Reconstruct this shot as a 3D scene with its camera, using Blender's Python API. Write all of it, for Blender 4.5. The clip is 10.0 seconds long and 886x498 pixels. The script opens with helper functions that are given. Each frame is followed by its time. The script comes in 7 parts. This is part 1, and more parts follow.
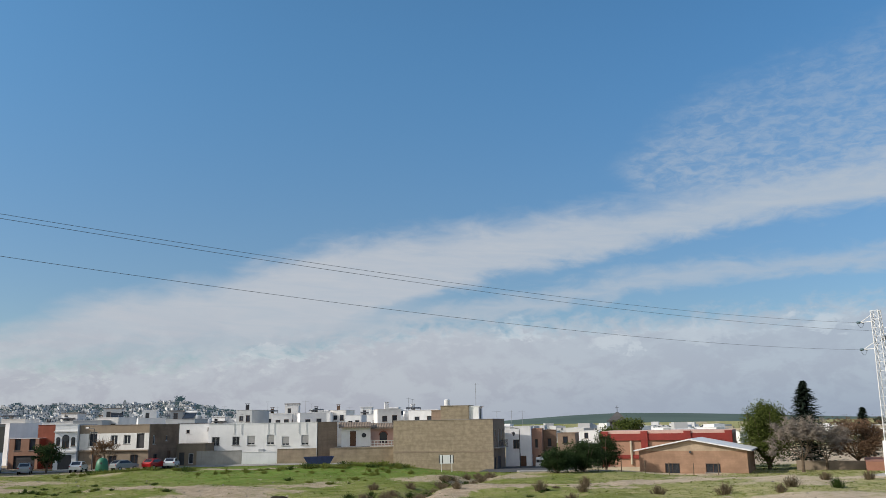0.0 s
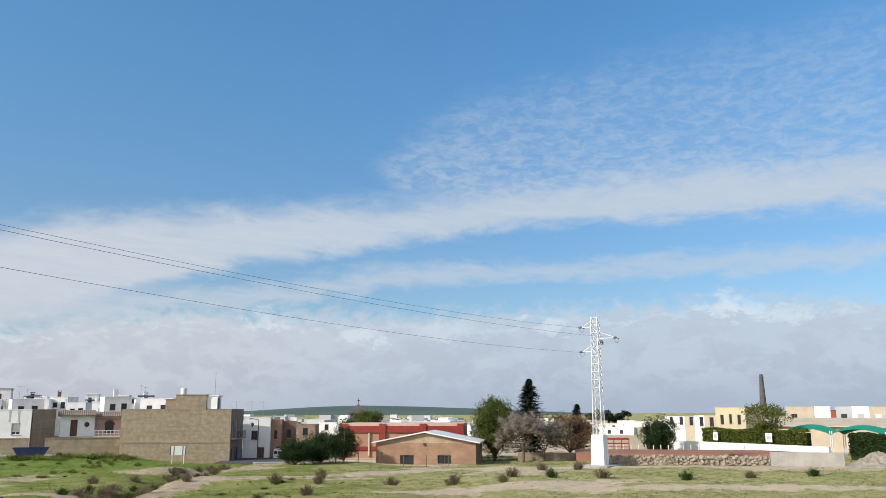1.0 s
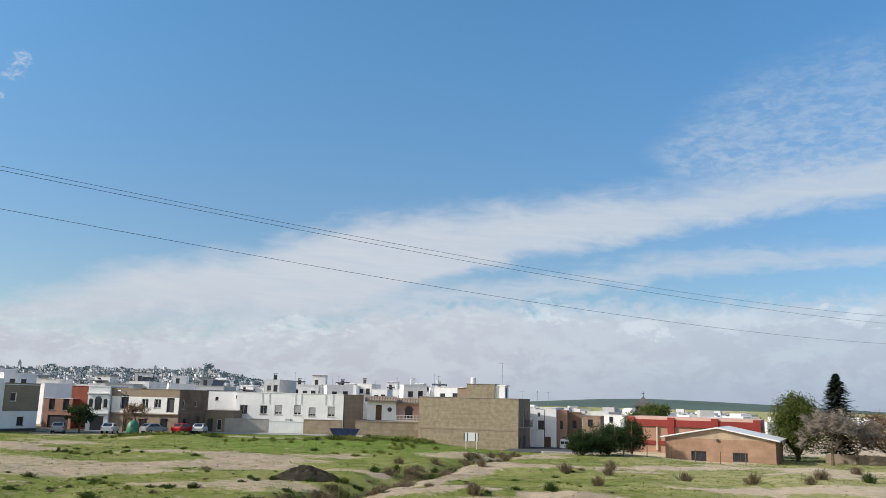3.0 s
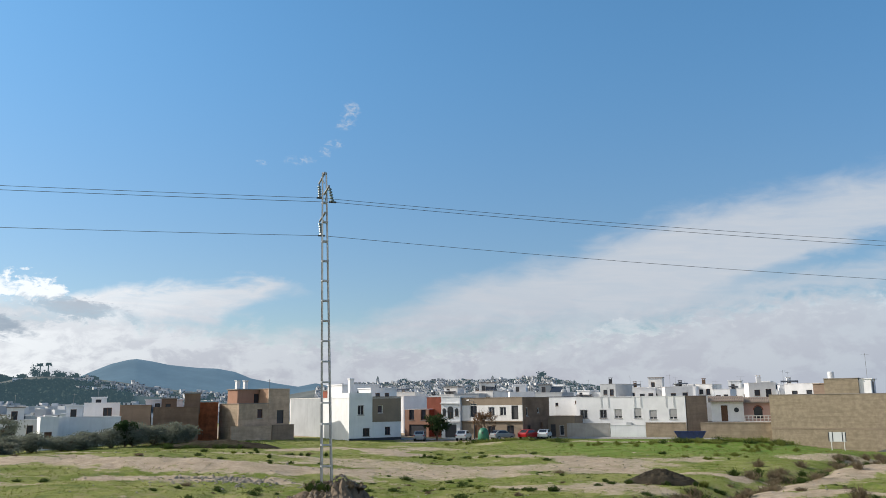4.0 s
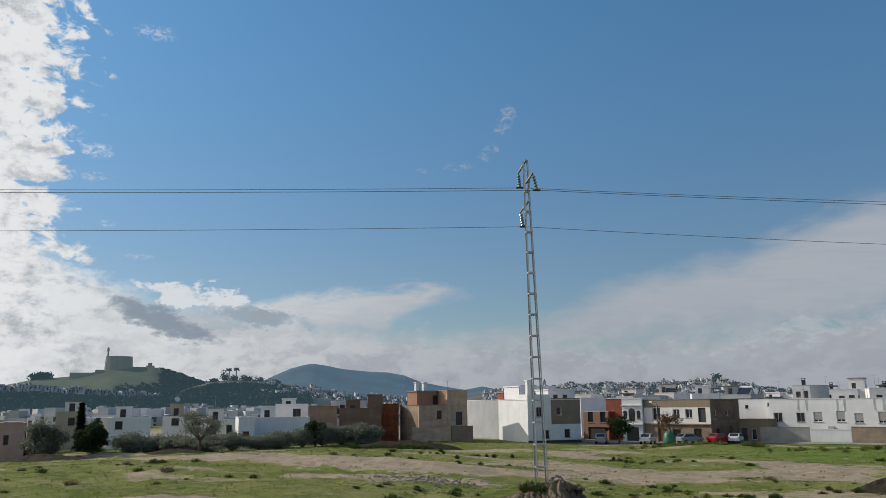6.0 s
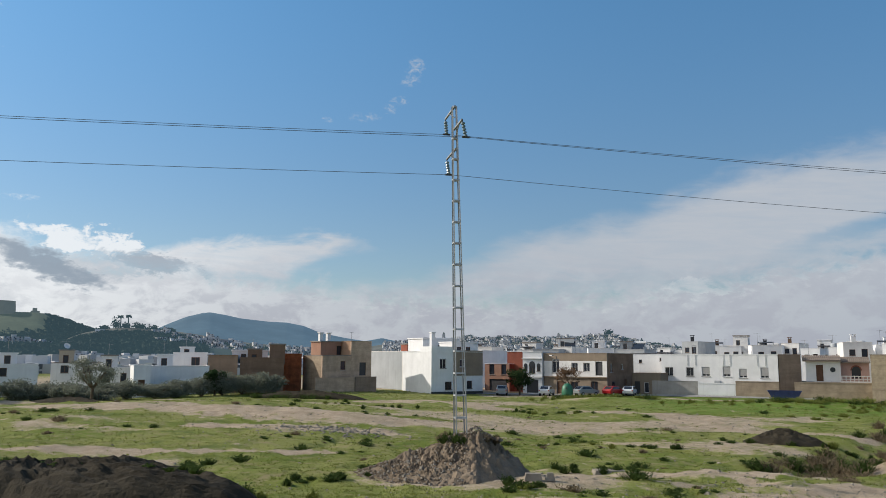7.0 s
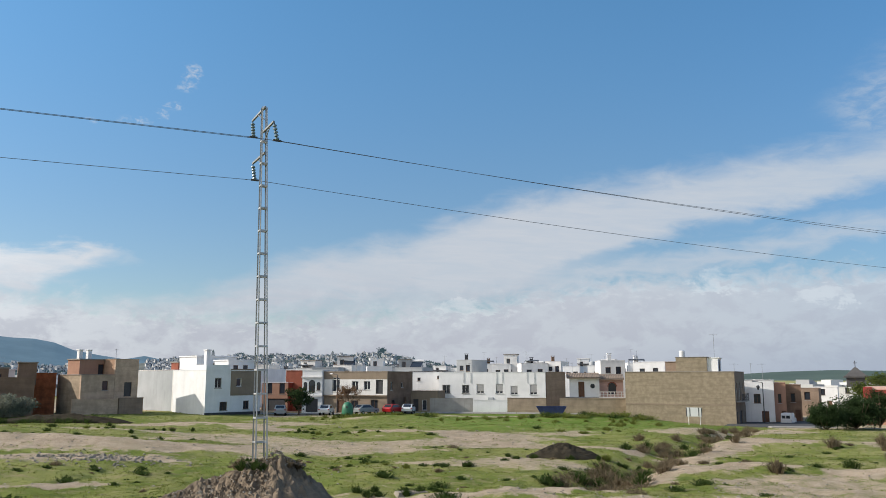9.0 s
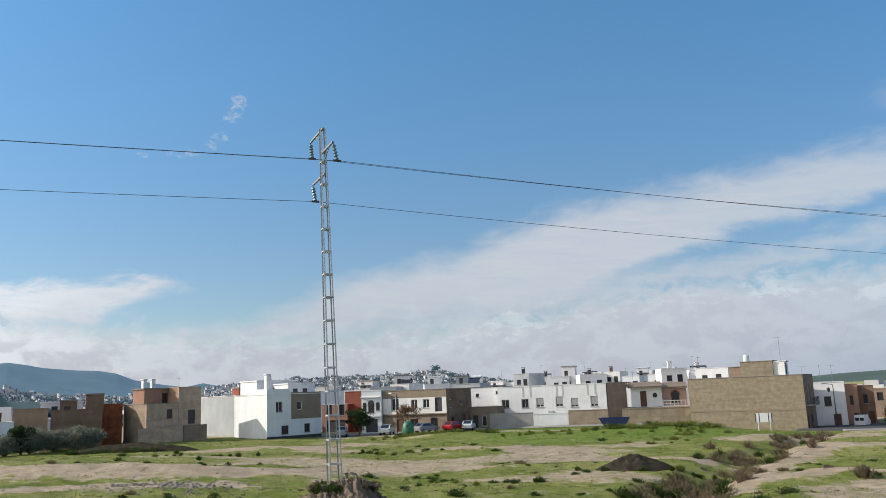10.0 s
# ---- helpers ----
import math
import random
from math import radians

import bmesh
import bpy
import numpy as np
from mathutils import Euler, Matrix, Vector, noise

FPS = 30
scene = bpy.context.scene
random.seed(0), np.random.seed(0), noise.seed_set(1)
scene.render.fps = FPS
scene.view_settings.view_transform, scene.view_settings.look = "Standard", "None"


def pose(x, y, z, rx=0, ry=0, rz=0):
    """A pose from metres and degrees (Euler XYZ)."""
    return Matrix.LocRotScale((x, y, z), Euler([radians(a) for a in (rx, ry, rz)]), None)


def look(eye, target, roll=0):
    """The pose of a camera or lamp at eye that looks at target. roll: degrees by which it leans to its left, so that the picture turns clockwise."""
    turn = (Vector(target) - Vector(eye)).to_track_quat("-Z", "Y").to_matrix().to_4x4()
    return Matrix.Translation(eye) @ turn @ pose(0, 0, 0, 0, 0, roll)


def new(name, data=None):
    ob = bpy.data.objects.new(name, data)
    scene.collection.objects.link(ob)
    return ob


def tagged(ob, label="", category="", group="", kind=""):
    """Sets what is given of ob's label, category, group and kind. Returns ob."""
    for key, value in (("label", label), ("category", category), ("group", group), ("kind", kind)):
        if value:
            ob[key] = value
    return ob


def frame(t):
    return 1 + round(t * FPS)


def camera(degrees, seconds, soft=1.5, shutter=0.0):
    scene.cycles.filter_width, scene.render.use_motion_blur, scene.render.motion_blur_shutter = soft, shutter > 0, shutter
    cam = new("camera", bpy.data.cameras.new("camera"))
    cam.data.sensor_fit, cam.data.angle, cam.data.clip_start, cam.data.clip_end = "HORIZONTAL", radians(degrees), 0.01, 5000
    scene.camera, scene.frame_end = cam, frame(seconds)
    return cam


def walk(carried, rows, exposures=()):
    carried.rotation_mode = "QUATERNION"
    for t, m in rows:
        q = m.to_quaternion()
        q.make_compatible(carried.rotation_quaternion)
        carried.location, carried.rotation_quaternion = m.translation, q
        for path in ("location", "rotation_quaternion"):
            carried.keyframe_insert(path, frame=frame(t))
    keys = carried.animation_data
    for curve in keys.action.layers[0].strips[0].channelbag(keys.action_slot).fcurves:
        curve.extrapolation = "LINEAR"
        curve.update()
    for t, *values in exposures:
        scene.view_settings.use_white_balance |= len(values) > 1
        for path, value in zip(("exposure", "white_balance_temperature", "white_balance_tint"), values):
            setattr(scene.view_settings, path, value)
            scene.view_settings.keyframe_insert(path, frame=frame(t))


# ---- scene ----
cam = camera(57.2, 10.0, soft=0.6)
PATH = [
    (0, (2.893, 0.513, 6.338), (3.274, 2.431, 6.757), -1.0),
    (0.5, (2.945, 0.649, 6.346), (3.803, 2.413, 6.735), -0.6),
    (1, (3.051, 0.818, 6.338), (3.994, 2.537, 6.732), -0.1),
    (1.5, (3.045, 0.766, 6.331), (3.963, 2.494, 6.743), -0.4),
    (2, (3.014, 0.81, 6.322), (3.9, 2.547, 6.767), -0.3),
    (2.2, (2.956, 0.821, 6.324), (3.809, 2.569, 6.788), 0.0),
    (3.3, (2.52, 0.869, 6.256), (2.534, 2.839, 6.597), 1.0),
    (3.5, (2.367, 0.922, 6.242), (2.197, 2.884, 6.591), 0.4),
    (4, (1.91, 1.072, 6.178), (1.457, 2.984, 6.55), -0.6),
    (4.5, (1.423, 1.262, 6.063), (0.732, 3.097, 6.456), -0.7),
    (5, (0.983, 1.348, 5.993), (0.105, 3.092, 6.423), -0.4),
    (5.2, (0.819, 1.397, 6.018), (-0.101, 3.118, 6.452), -0.7),
    (6.3, (-0.407, 2.094, 6.005), (-1.152, 3.918, 6.349), -0.1),
    (6.5, (-0.605, 2.176, 6.007), (-1.294, 4.027, 6.321), 0.2),
    (7, (-1.063, 2.438, 5.96), (-1.674, 4.324, 6.228), 0.3),
    (7.5, (-1.452, 2.792, 5.988), (-1.766, 4.751, 6.239), -0.1),
    (8, (-1.78, 3.13, 5.964), (-1.827, 5.112, 6.23), -1.6),
    (8.5, (-2.071, 3.343, 6.007), (-2.221, 5.314, 6.314), -1.4),
    (9, (-2.395, 3.417, 5.976), (-2.469, 5.391, 6.289), 0.0),
    (9.5, (-2.708, 3.554, 5.959), (-2.836, 5.524, 6.279), -1.2),
    (10, (-2.941, 3.726, 5.965), (-3.132, 5.686, 6.319), -2.3),
]
EXPOSURES = [(0.0, -0.18), (0.5, 0.03), (1.0, 0.12), (2.2, 0.16), (3.5, 0.06), (4.0, 0.03), (4.5, -0.10), (5.0, -0.56), (5.7, -0.54), (6.5, -0.50), (7.0, -0.22), (7.5, -0.20), (8.0, 0.03), (9.0, 0.02), (10.0, 0.02)]
walk(cam, [(t, look(e, a, r)) for t, e, a, r in PATH], EXPOSURES)

# ---- world, sun ----
SUN_AZ, SUN_EL = 93.0, 31.0          # degrees to the left of +y, degrees up
world = bpy.data.worlds.new("sky")
scene.world = world
world.use_nodes = True
WT = world.node_tree
WT.nodes.clear()


class Nodes:
    """Short spelling for shader arithmetic."""

    def __init__(self, tree):
        self.t = tree

    def node(self, kind, **props):
        n = self.t.nodes.new(kind)
        for k, v in props.items():
            if k == "operation":
                n.operation = v
            elif k == "data_type":
                n.data_type = v
            elif k == "sky_type":
                n.sky_type = v
        return n

    def put(self, sock, v):
        if isinstance(v, bpy.types.NodeSocket):
            self.t.links.new(v, sock)
        else:
            sock.default_value = v

    def m(self, op, a, b=0.0, c=0.0):
        n = self.node("ShaderNodeMath", operation=op)
        for s, v in zip(n.inputs, (a, b, c)):
            self.put(s, v)
        return n.outputs[0]

    def add(self, a, b):
        return self.m("ADD", a, b)

    def sub(self, a, b):
        return self.m("SUBTRACT", a, b)

    def mul(self, a, b):
        return self.m("MULTIPLY", a, b)

    def step(self, v, lo, hi):
        n = self.node("ShaderNodeMapRange")
        n.interpolation_type = "SMOOTHSTEP"
        for s, x in zip(n.inputs, (v, lo, hi, 0.0, 1.0)):
            self.put(s, x)
        return n.outputs[0]

    def noise(self, vec, scale, detail=4.0, rough=0.55, dist=0.0):
        n = self.node("ShaderNodeTexNoise")
        self.put(n.inputs["Vector"], vec)
        n.inputs["Scale"].default_value = scale
        n.inputs["Detail"].default_value = detail
        n.inputs["Roughness"].default_value = rough
        n.inputs["Distortion"].default_value = dist
        return n.outputs["Fac"]

    def xyz(self, x, y, z):
        n = self.node("ShaderNodeCombineXYZ")
        for s, v in zip(n.inputs, (x, y, z)):
            self.put(s, v)
        return n.outputs[0]

    def mix(self, f, a, b):
        n = self.node("ShaderNodeMix", data_type="RGBA")
        self.put(n.inputs[0], f)
        for s, v in ((n.inputs[6], a), (n.inputs[7], b)):
            self.put(s, v if isinstance(v, bpy.types.NodeSocket) else (*v[:3], 1.0))
        return n.outputs[2]

    def ramp(self, v, stops):
        """Piecewise linear: stops are (position, value), in real units."""
        lo, hi = stops[0][0], stops[-1][0]
        top = max(abs(s[1]) for s in stops) + 1e-6
        n = self.node("ShaderNodeValToRGB")
        el = n.color_ramp.elements
        while len(el) < len(stops):
            el.new(0.5)
        for e, (p, s) in zip(el, stops):
            e.position = (p - lo) / (hi - lo)
            e.color = (s / top,) * 3 + (1.0,)
        self.put(n.inputs[0], self.m("DIVIDE", self.sub(v, lo), hi - lo))
        sep = self.node("ShaderNodeSeparateColor")
        self.t.links.new(n.outputs[0], sep.inputs[0])
        return self.mul(sep.outputs[0], top)


def make_sky():
    N = Nodes(WT)
    tc = N.node("ShaderNodeTexCoord")
    sep = N.node("ShaderNodeSeparateXYZ")
    WT.links.new(tc.outputs["Generated"], sep.inputs[0])
    x, y, z = sep.outputs
    az = N.mul(N.m("ARCTAN2", N.mul(x, -1.0), y), 57.2958)
    el = N.mul(N.m("ARCSINE", z), 57.2958)
    flat = N.xyz(az, N.mul(el, 1.9), 0.0)
    n_big = N.noise(flat, 0.11, 3.0, 0.5)
    n_mid = N.noise(N.xyz(az, N.mul(el, 2.6), 3.0), 0.32, 6.0, 0.6, 0.4)
    n_fine = N.noise(N.xyz(az, N.mul(el, 2.2), 7.0), 1.1, 6.0, 0.62, 0.3)
    n_puff = N.noise(N.xyz(az, N.mul(el, 1.35), 51.0), 0.55, 7.0, 0.62, 0.5)
    n_wisp = N.noise(N.xyz(N.mul(az, 0.30), N.add(N.mul(el, 2.4), N.mul(az, -0.18)), 11.0), 0.8, 6.0, 0.6, 0.8)
    A = N.add(az, N.mul(N.sub(n_big, 0.5), 5.0))
    E = N.add(el, N.add(N.mul(N.sub(n_mid, 0.5), 2.6), N.mul(N.sub(n_big, 0.5), 1.2)))

    def between(low, high, soft_low, soft_high):
        up = N.step(N.sub(E, N.ramp(A, low)), -soft_low, soft_low)
        dn = N.step(N.sub(N.ramp(A, high), E), -soft_high, soft_high)
        return N.mul(up, dn)

    # the long slanting sheet
    band = between([(-70, 13.2), (-58, 13.2), (-35, 13.1), (-26, 11.8), (-14, 9.9), (-3, 6.4), (5, 5.6), (13, 4.6), (21, 4.4), (30, 6.0)],
                   [(-70, 15.0), (-45, 16.0), (-34, 15.3), (-25, 14.3), (-13, 13.6), (-3, 12.2), (5, 9.3), (12, 7.9), (20, 4.9), (30, 4.0)], 0.75, 1.35)
    band = N.mul(band, N.add(0.66, N.mul(n_wisp, 0.45)))
    # second, thin streak under it
    low2 = between([(-70, 9.0), (-58, 9.1), (-40, 9.2), (-25, 9.0), (-13, 6.9), (0, 5.3), (10, 4.4)],
                   [(-70, 10.6), (-58, 10.5), (-40, 10.3), (-25, 10.2), (-13, 8.2), (0, 6.6), (10, 4.8)], 0.6, 0.75)
    low2 = N.mul(low2, N.add(0.42, N.mul(n_wisp, 0.45)))
    # rippled field of small clouds
    field = between([(-110, 12.0), (-60, 12.8), (-40, 13.6), (-26, 15.5), (-20, 20.0)],
                    [(-110, 27.0), (-60, 24.5), (-42, 24.0), (-30, 21.2), (-24, 17.0), (-20, 14.0)], 1.6, 1.7)
    ripple = N.noise(N.xyz(N.mul(az, 0.8), N.mul(el, 1.9), 5.0), 1.1, 5.0, 0.62, 0.5)
    fade = N.ramp(el, [(0, 0.95), (13, 0.9), (17, 0.5), (21, 0.34), (24, 0.22), (40, 0.08)])
    field = N.mul(field, N.mul(N.add(0.25, N.mul(N.step(ripple, 0.32, 0.72), 0.75)), fade))
    # low bank along the horizon
    top = N.ramp(A, [(-180, 6.0), (-60, 6.6), (-48, 7.4), (-33, 6.7), (-10, 6.6), (0, 5.2), (12, 4.0), (22, 4.3), (30, 5.0), (40, 6.2), (48, 8.0), (56, 11.0), (180, 9.0)])
    puff = N.add(el, N.add(N.mul(N.sub(n_puff, 0.5), 3.4), N.mul(N.sub(n_fine, 0.5), 1.8)))
    bank = N.mul(N.step(N.sub(top, puff), -1.0, 1.1), 0.94)
    # lens cloud and the tall heap towards the sun
    lens = between([(22, 8.4), (24, 7.6), (30, 5.4), (38, 5.6), (42, 7.0)], [(22, 7.0), (24, 8.4), (30, 8.0), (38, 7.2), (42, 5.5)], 0.9, 0.55)
    lens = N.mul(lens, N.add(0.62, N.mul(n_wisp, 0.6)))
    heap_edge = N.add(az, N.add(N.mul(N.sub(n_mid, 0.5), 7.0), N.mul(N.sub(n_puff, 0.5), 14.0)))
    heap = N.mul(N.step(heap_edge, 50.0, 52.2), N.step(N.add(n_puff, N.mul(N.step(az, 50.0, 60.0), 0.16)), 0.36, 0.46))
    heap = N.mul(heap, N.step(el, 75.0, 45.0))
    wisps = 0.0
    n_tuft = N.noise(N.xyz(az, N.mul(el, 1.5), 41.0), 2.4, 6.0, 0.65, 0.6)
    for a, e, ra, re, s in ((20.1, 20.3, 0.5, 0.7, 0.6), (20.5, 19.4, 0.6, 0.35, 0.5), (21.1, 18.0, 0.45, 0.35, 0.55), (21.8, 17.4, 0.5, 0.3, 0.5), (23.7, 16.8, 1.0, 0.35, 0.5), (26.4, 16.5, 0.35, 0.2, 0.45), (45.6, 24.6, 1.3, 0.5, 0.6), (48.9, 16.7, 0.9, 0.45, 0.75), (48.7, 15.0, 0.8, 0.3, 0.6), (47.9, 12.0, 0.5, 0.2, 0.45), (46.0, 9.9, 0.9, 0.2, 0.5)):
        da = N.m("DIVIDE", N.sub(N.add(az, N.mul(N.sub(n_fine, 0.5), 2.2)), a), ra)
        de = N.m("DIVIDE", N.sub(N.add(el, N.mul(N.sub(n_mid, 0.5), 0.7)), e), re)
        d2 = N.add(N.mul(da, da), N.mul(de, de))
        wisps = N.m("MAXIMUM", wisps, N.mul(N.mul(N.step(d2, 1.6, 0.0), N.step(n_tuft, 0.40, 0.66)), s * 0.9))
    cover = band
    for c in (low2, field, bank, lens, heap, wisps):
        cover = N.sub(1.0, N.mul(N.sub(1.0, cover), N.sub(1.0, c)))
    # grey heaps with bright crests towards the sun's side
    def blob(a, e, ra, re, slope, soft=1.0):
        aa = N.sub(N.add(az, N.add(N.mul(N.sub(n_mid, 0.5), 4.0), N.mul(N.sub(n_puff, 0.5), 6.0))), a)
        ee = N.sub(N.sub(N.add(el, N.add(N.mul(N.sub(n_fine, 0.5), 2.2), N.mul(N.sub(n_puff, 0.5), 2.4))), e), N.mul(aa, slope))
        da, de = N.m("DIVIDE", aa, ra), N.m("DIVIDE", ee, re)
        return N.step(N.add(N.mul(da, da), N.mul(de, de)), 1.0 + 0.5 * soft, 1.0 - 0.6 * soft)

    grey = N.m("MAXIMUM", blob(43.8, 5.8, 3.0, 1.0, 0.34, 1.3), N.mul(blob(37.4, 6.2, 2.9, 0.7, 0.15, 1.3), 0.75))
    grey = N.m("MAXIMUM", grey, N.mul(blob(40.5, 5.9, 2.4, 0.8, 0.0, 1.5), 0.4))
    crest = N.m("MAXIMUM", blob(43.4, 7.6, 2.2, 0.8, 0.1, 0.8), blob(40.3, 7.3, 1.3, 0.9, 0.0, 0.8))
    shade = N.noise(N.xyz(az, N.mul(el, 1.7), 21.0), 0.40, 6.0, 0.62, 0.3)
    white = N.mix(N.step(az, 15.0, 58.0), CLOUD, CLOUD_SUN)
    lowtint = N.step(el, 9.0, 1.0)
    ccol = N.mix(N.mul(lowtint, N.mul(N.step(az, 66.0, 26.0), N.add(0.25, N.mul(N.step(shade, 0.42, 0.60), 0.75)))), white, CLOUD_LOW)
    rim = N.mul(N.step(N.sub(top, puff), 1.6, 0.1), N.step(n_fine, 0.42, 0.68))
    ccol = N.mix(N.mul(N.mul(rim, bank), 0.8), ccol, CLOUD_RIM)
    hollow = N.mul(N.mul(N.step(az, 44.0, 50.0), N.step(N.noise(N.xyz(az, N.mul(el, 1.6), 31.0), 0.6, 6.0, 0.65), 0.46, 0.72)), 0.6)
    ccol = N.mix(hollow, ccol, CLOUD_GREY)
    billow = 0.0
    for a, e, ra, re, s in ((-48.2, 6.9, 1.8, 0.8, 1.0), (-51.5, 6.2, 1.6, 0.5, 0.6), (-36.3, 6.0, 1.6, 0.6, 0.7), (-16.3, 6.4, 1.6, 0.7, 0.8), (-22.9, 5.2, 1.3, 0.6, 0.6), (0.8, 4.9, 1.4, 0.5, 0.6), (-29.0, 5.6, 2.2, 0.7, 0.4)):
        billow = N.m("MAXIMUM", billow, N.mul(blob(a, e, ra, re, 0.0, 1.3), s))
    ccol = N.mix(N.mul(billow, 0.85), ccol, CLOUD_RIM)
    ccol = N.mix(N.mul(crest, 0.9), ccol, (10.5, 10.7, 10.9))
    ccol = N.mix(N.mul(grey, 0.9), ccol, CLOUD_GREY)
    cover = N.m("MAXIMUM", cover, N.m("MAXIMUM", N.mul(grey, 0.9), N.mul(crest, 0.85)))
    far = N.mul(N.step(el, 3.6, 0.2), N.step(az, 12.0, -30.0))
    ccol = N.mix(N.mul(far, 0.75), ccol, CLOUD_FAR)
    sky = N.node("ShaderNodeTexSky", sky_type="NISHITA")
    sky.sun_disc = False
    sky.sun_elevation = radians(SUN_EL)
    sky.sun_rotation = radians(-SUN_AZ)
    sky.altitude = 200
    sky.air_density, sky.dust_density, sky.ozone_density = SKY_AIR
    tinted = N.node("ShaderNodeMix", data_type="RGBA")
    tinted.blend_type = "MULTIPLY"
    tinted.inputs[0].default_value = 1.0
    WT.links.new(sky.outputs[0], tinted.inputs[6])
    WT.links.new(N.mix(N.step(el, 2.0, 30.0), SKY_LOW, SKY_TINT), tinted.inputs[7])
    cool = N.node("ShaderNodeMix", data_type="RGBA")
    cool.blend_type = "MULTIPLY"
    cool.inputs[0].default_value = 1.0
    WT.links.new(N.mix(cover, tinted.outputs[2], ccol), cool.inputs[6])
    WT.links.new(N.mix(N.step(az, -2.0, -38.0), (1.0, 1.0, 1.0), (0.875, 0.945, 1.0)), cool.inputs[7])
    out = cool.outputs[2]
    bg = N.node("ShaderNodeBackground")
    WT.links.new(out, bg.inputs[0])
    bg.inputs[1].default_value = SKY
    wo = N.node("ShaderNodeOutputWorld")
    WT.links.new(bg.outputs[0], wo.inputs[0])


SKY = 0.10
SKY_AIR = (1.0, 0.6, 1.5)
SKY_TINT, SKY_LOW = (0.89, 1.46, 1.67), (0.90, 0.99, 1.08)
CLOUD, CLOUD_SUN, CLOUD_LOW, CLOUD_GREY, CLOUD_FAR = (5.7, 6.1, 6.7), (11.4, 11.6, 11.7), (4.8, 5.0, 5.75), (2.9, 3.6, 4.5), (4.05, 4.5, 5.5)
CLOUD_RIM = (7.6, 7.9, 8.2)
make_sky()
sun = new("sun", bpy.data.lights.new("sun", "SUN"))
sun.data.energy, sun.data.angle, sun.data.color = 4.9, radians(0.6), (1.0, 0.93, 0.84)
sa, se = radians(SUN_AZ), radians(SUN_EL)
sun.matrix_world = look((0, 0, 0), (math.sin(sa) * math.cos(se), -math.cos(sa) * math.cos(se), -math.sin(se)))

# ---- materials ----


def mat(name, col, rough=0.9, var=0.25, scale=1.0, bump=0.3, tint=None, fine=18.0, metal=0.0, streak=0.0, course=0.0, island=0.0, haze_glow=None, per=0.0, leaf=0.0):
    """Surface with stains at two scales, optional vertical streaks, and relief."""
    m = bpy.data.materials.new(name)
    m.use_nodes = True
    t = m.node_tree
    N = Nodes(t)
    b = t.nodes["Principled BSDF"]
    tc = N.node("ShaderNodeTexCoord").outputs["Object"]
    big = N.noise(tc, scale, 5.0, 0.6)
    small = N.noise(tc, fine * scale, 4.0, 0.6)
    col = [c * 0.88 for c in col]
    dark = [c * (1 - var) for c in col]
    lite = tint or [min(0.9, c * (1 + var * 0.6)) for c in col]
    c = N.mix(N.step(big, 0.3, 0.7), dark, lite)
    c = N.mix(N.mul(N.step(small, 0.4, 0.75), 0.5), c, [v * (1 - 0.7 * var) for v in col])
    if streak:
        mp = N.node("ShaderNodeMapping")
        mp.inputs["Scale"].default_value = (2.2, 2.2, 0.16)
        t.links.new(tc, mp.inputs[0])
        s = N.noise(mp.outputs[0], 1.0, 5.0, 0.65)
        c = N.mix(N.mul(N.step(s, 0.5, 0.8), streak), c, [v * 0.45 for v in col])
    if course:
        mp = N.node("ShaderNodeMapping")
        mp.inputs["Scale"].default_value = (0.22, 0.22, 2.6)
        t.links.new(tc, mp.inputs[0])
        s = N.noise(mp.outputs[0], 1.0, 6.0, 0.7)
        c = N.mix(N.mul(N.step(s, 0.42, 0.70), course), c, [v * 0.6 for v in col])
    if island:
        r = N.node("ShaderNodeNewGeometry").outputs["Random Per Island"]
        c = N.mix(N.mul(r, island), c, [v * 0.35 for v in col])
    if per:
        r = N.node("ShaderNodeObjectInfo").outputs["Random"]
        c = N.mix(N.mul(r, per), c, [v * 0.5 for v in col])
    t.links.new(c, b.inputs["Base Color"])
    b.inputs["Roughness"].default_value = rough
    b.inputs["Metallic"].default_value = metal
    b.inputs["Specular IOR Level"].default_value = 0.5 if rough < 0.8 else 0.1
    if leaf:
        tr, mx = N.node("ShaderNodeBsdfTranslucent"), N.node("ShaderNodeMixShader")
        mx.inputs[0].default_value = leaf
        t.links.new(c, tr.inputs[0])
        t.links.new(b.outputs[0], mx.inputs[1])
        t.links.new(tr.outputs[0], mx.inputs[2])
        t.links.new(mx.outputs[0], t.nodes["Material Output"].inputs[0])
    # emission standing in for the air's haze on far things
    if haze_glow:
        b.inputs["Emission Color"].default_value = (*haze_glow, 1)
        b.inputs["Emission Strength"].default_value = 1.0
    if bump:
        bp = N.node("ShaderNodeBump")
        bp.inputs["Strength"].default_value = bump
        bp.inputs["Distance"].default_value = 0.05
        t.links.new(small, bp.inputs["Height"])
        t.links.new(bp.outputs[0], b.inputs["Normal"])
    return m


def glass(name):
    m = bpy.data.materials.new(name)
    m.use_nodes = True
    b = m.node_tree.nodes["Principled BSDF"]
    b.inputs["Base Color"].default_value = (0.03, 0.035, 0.045, 1)
    b.inputs["Roughness"].default_value = 0.12
    return m


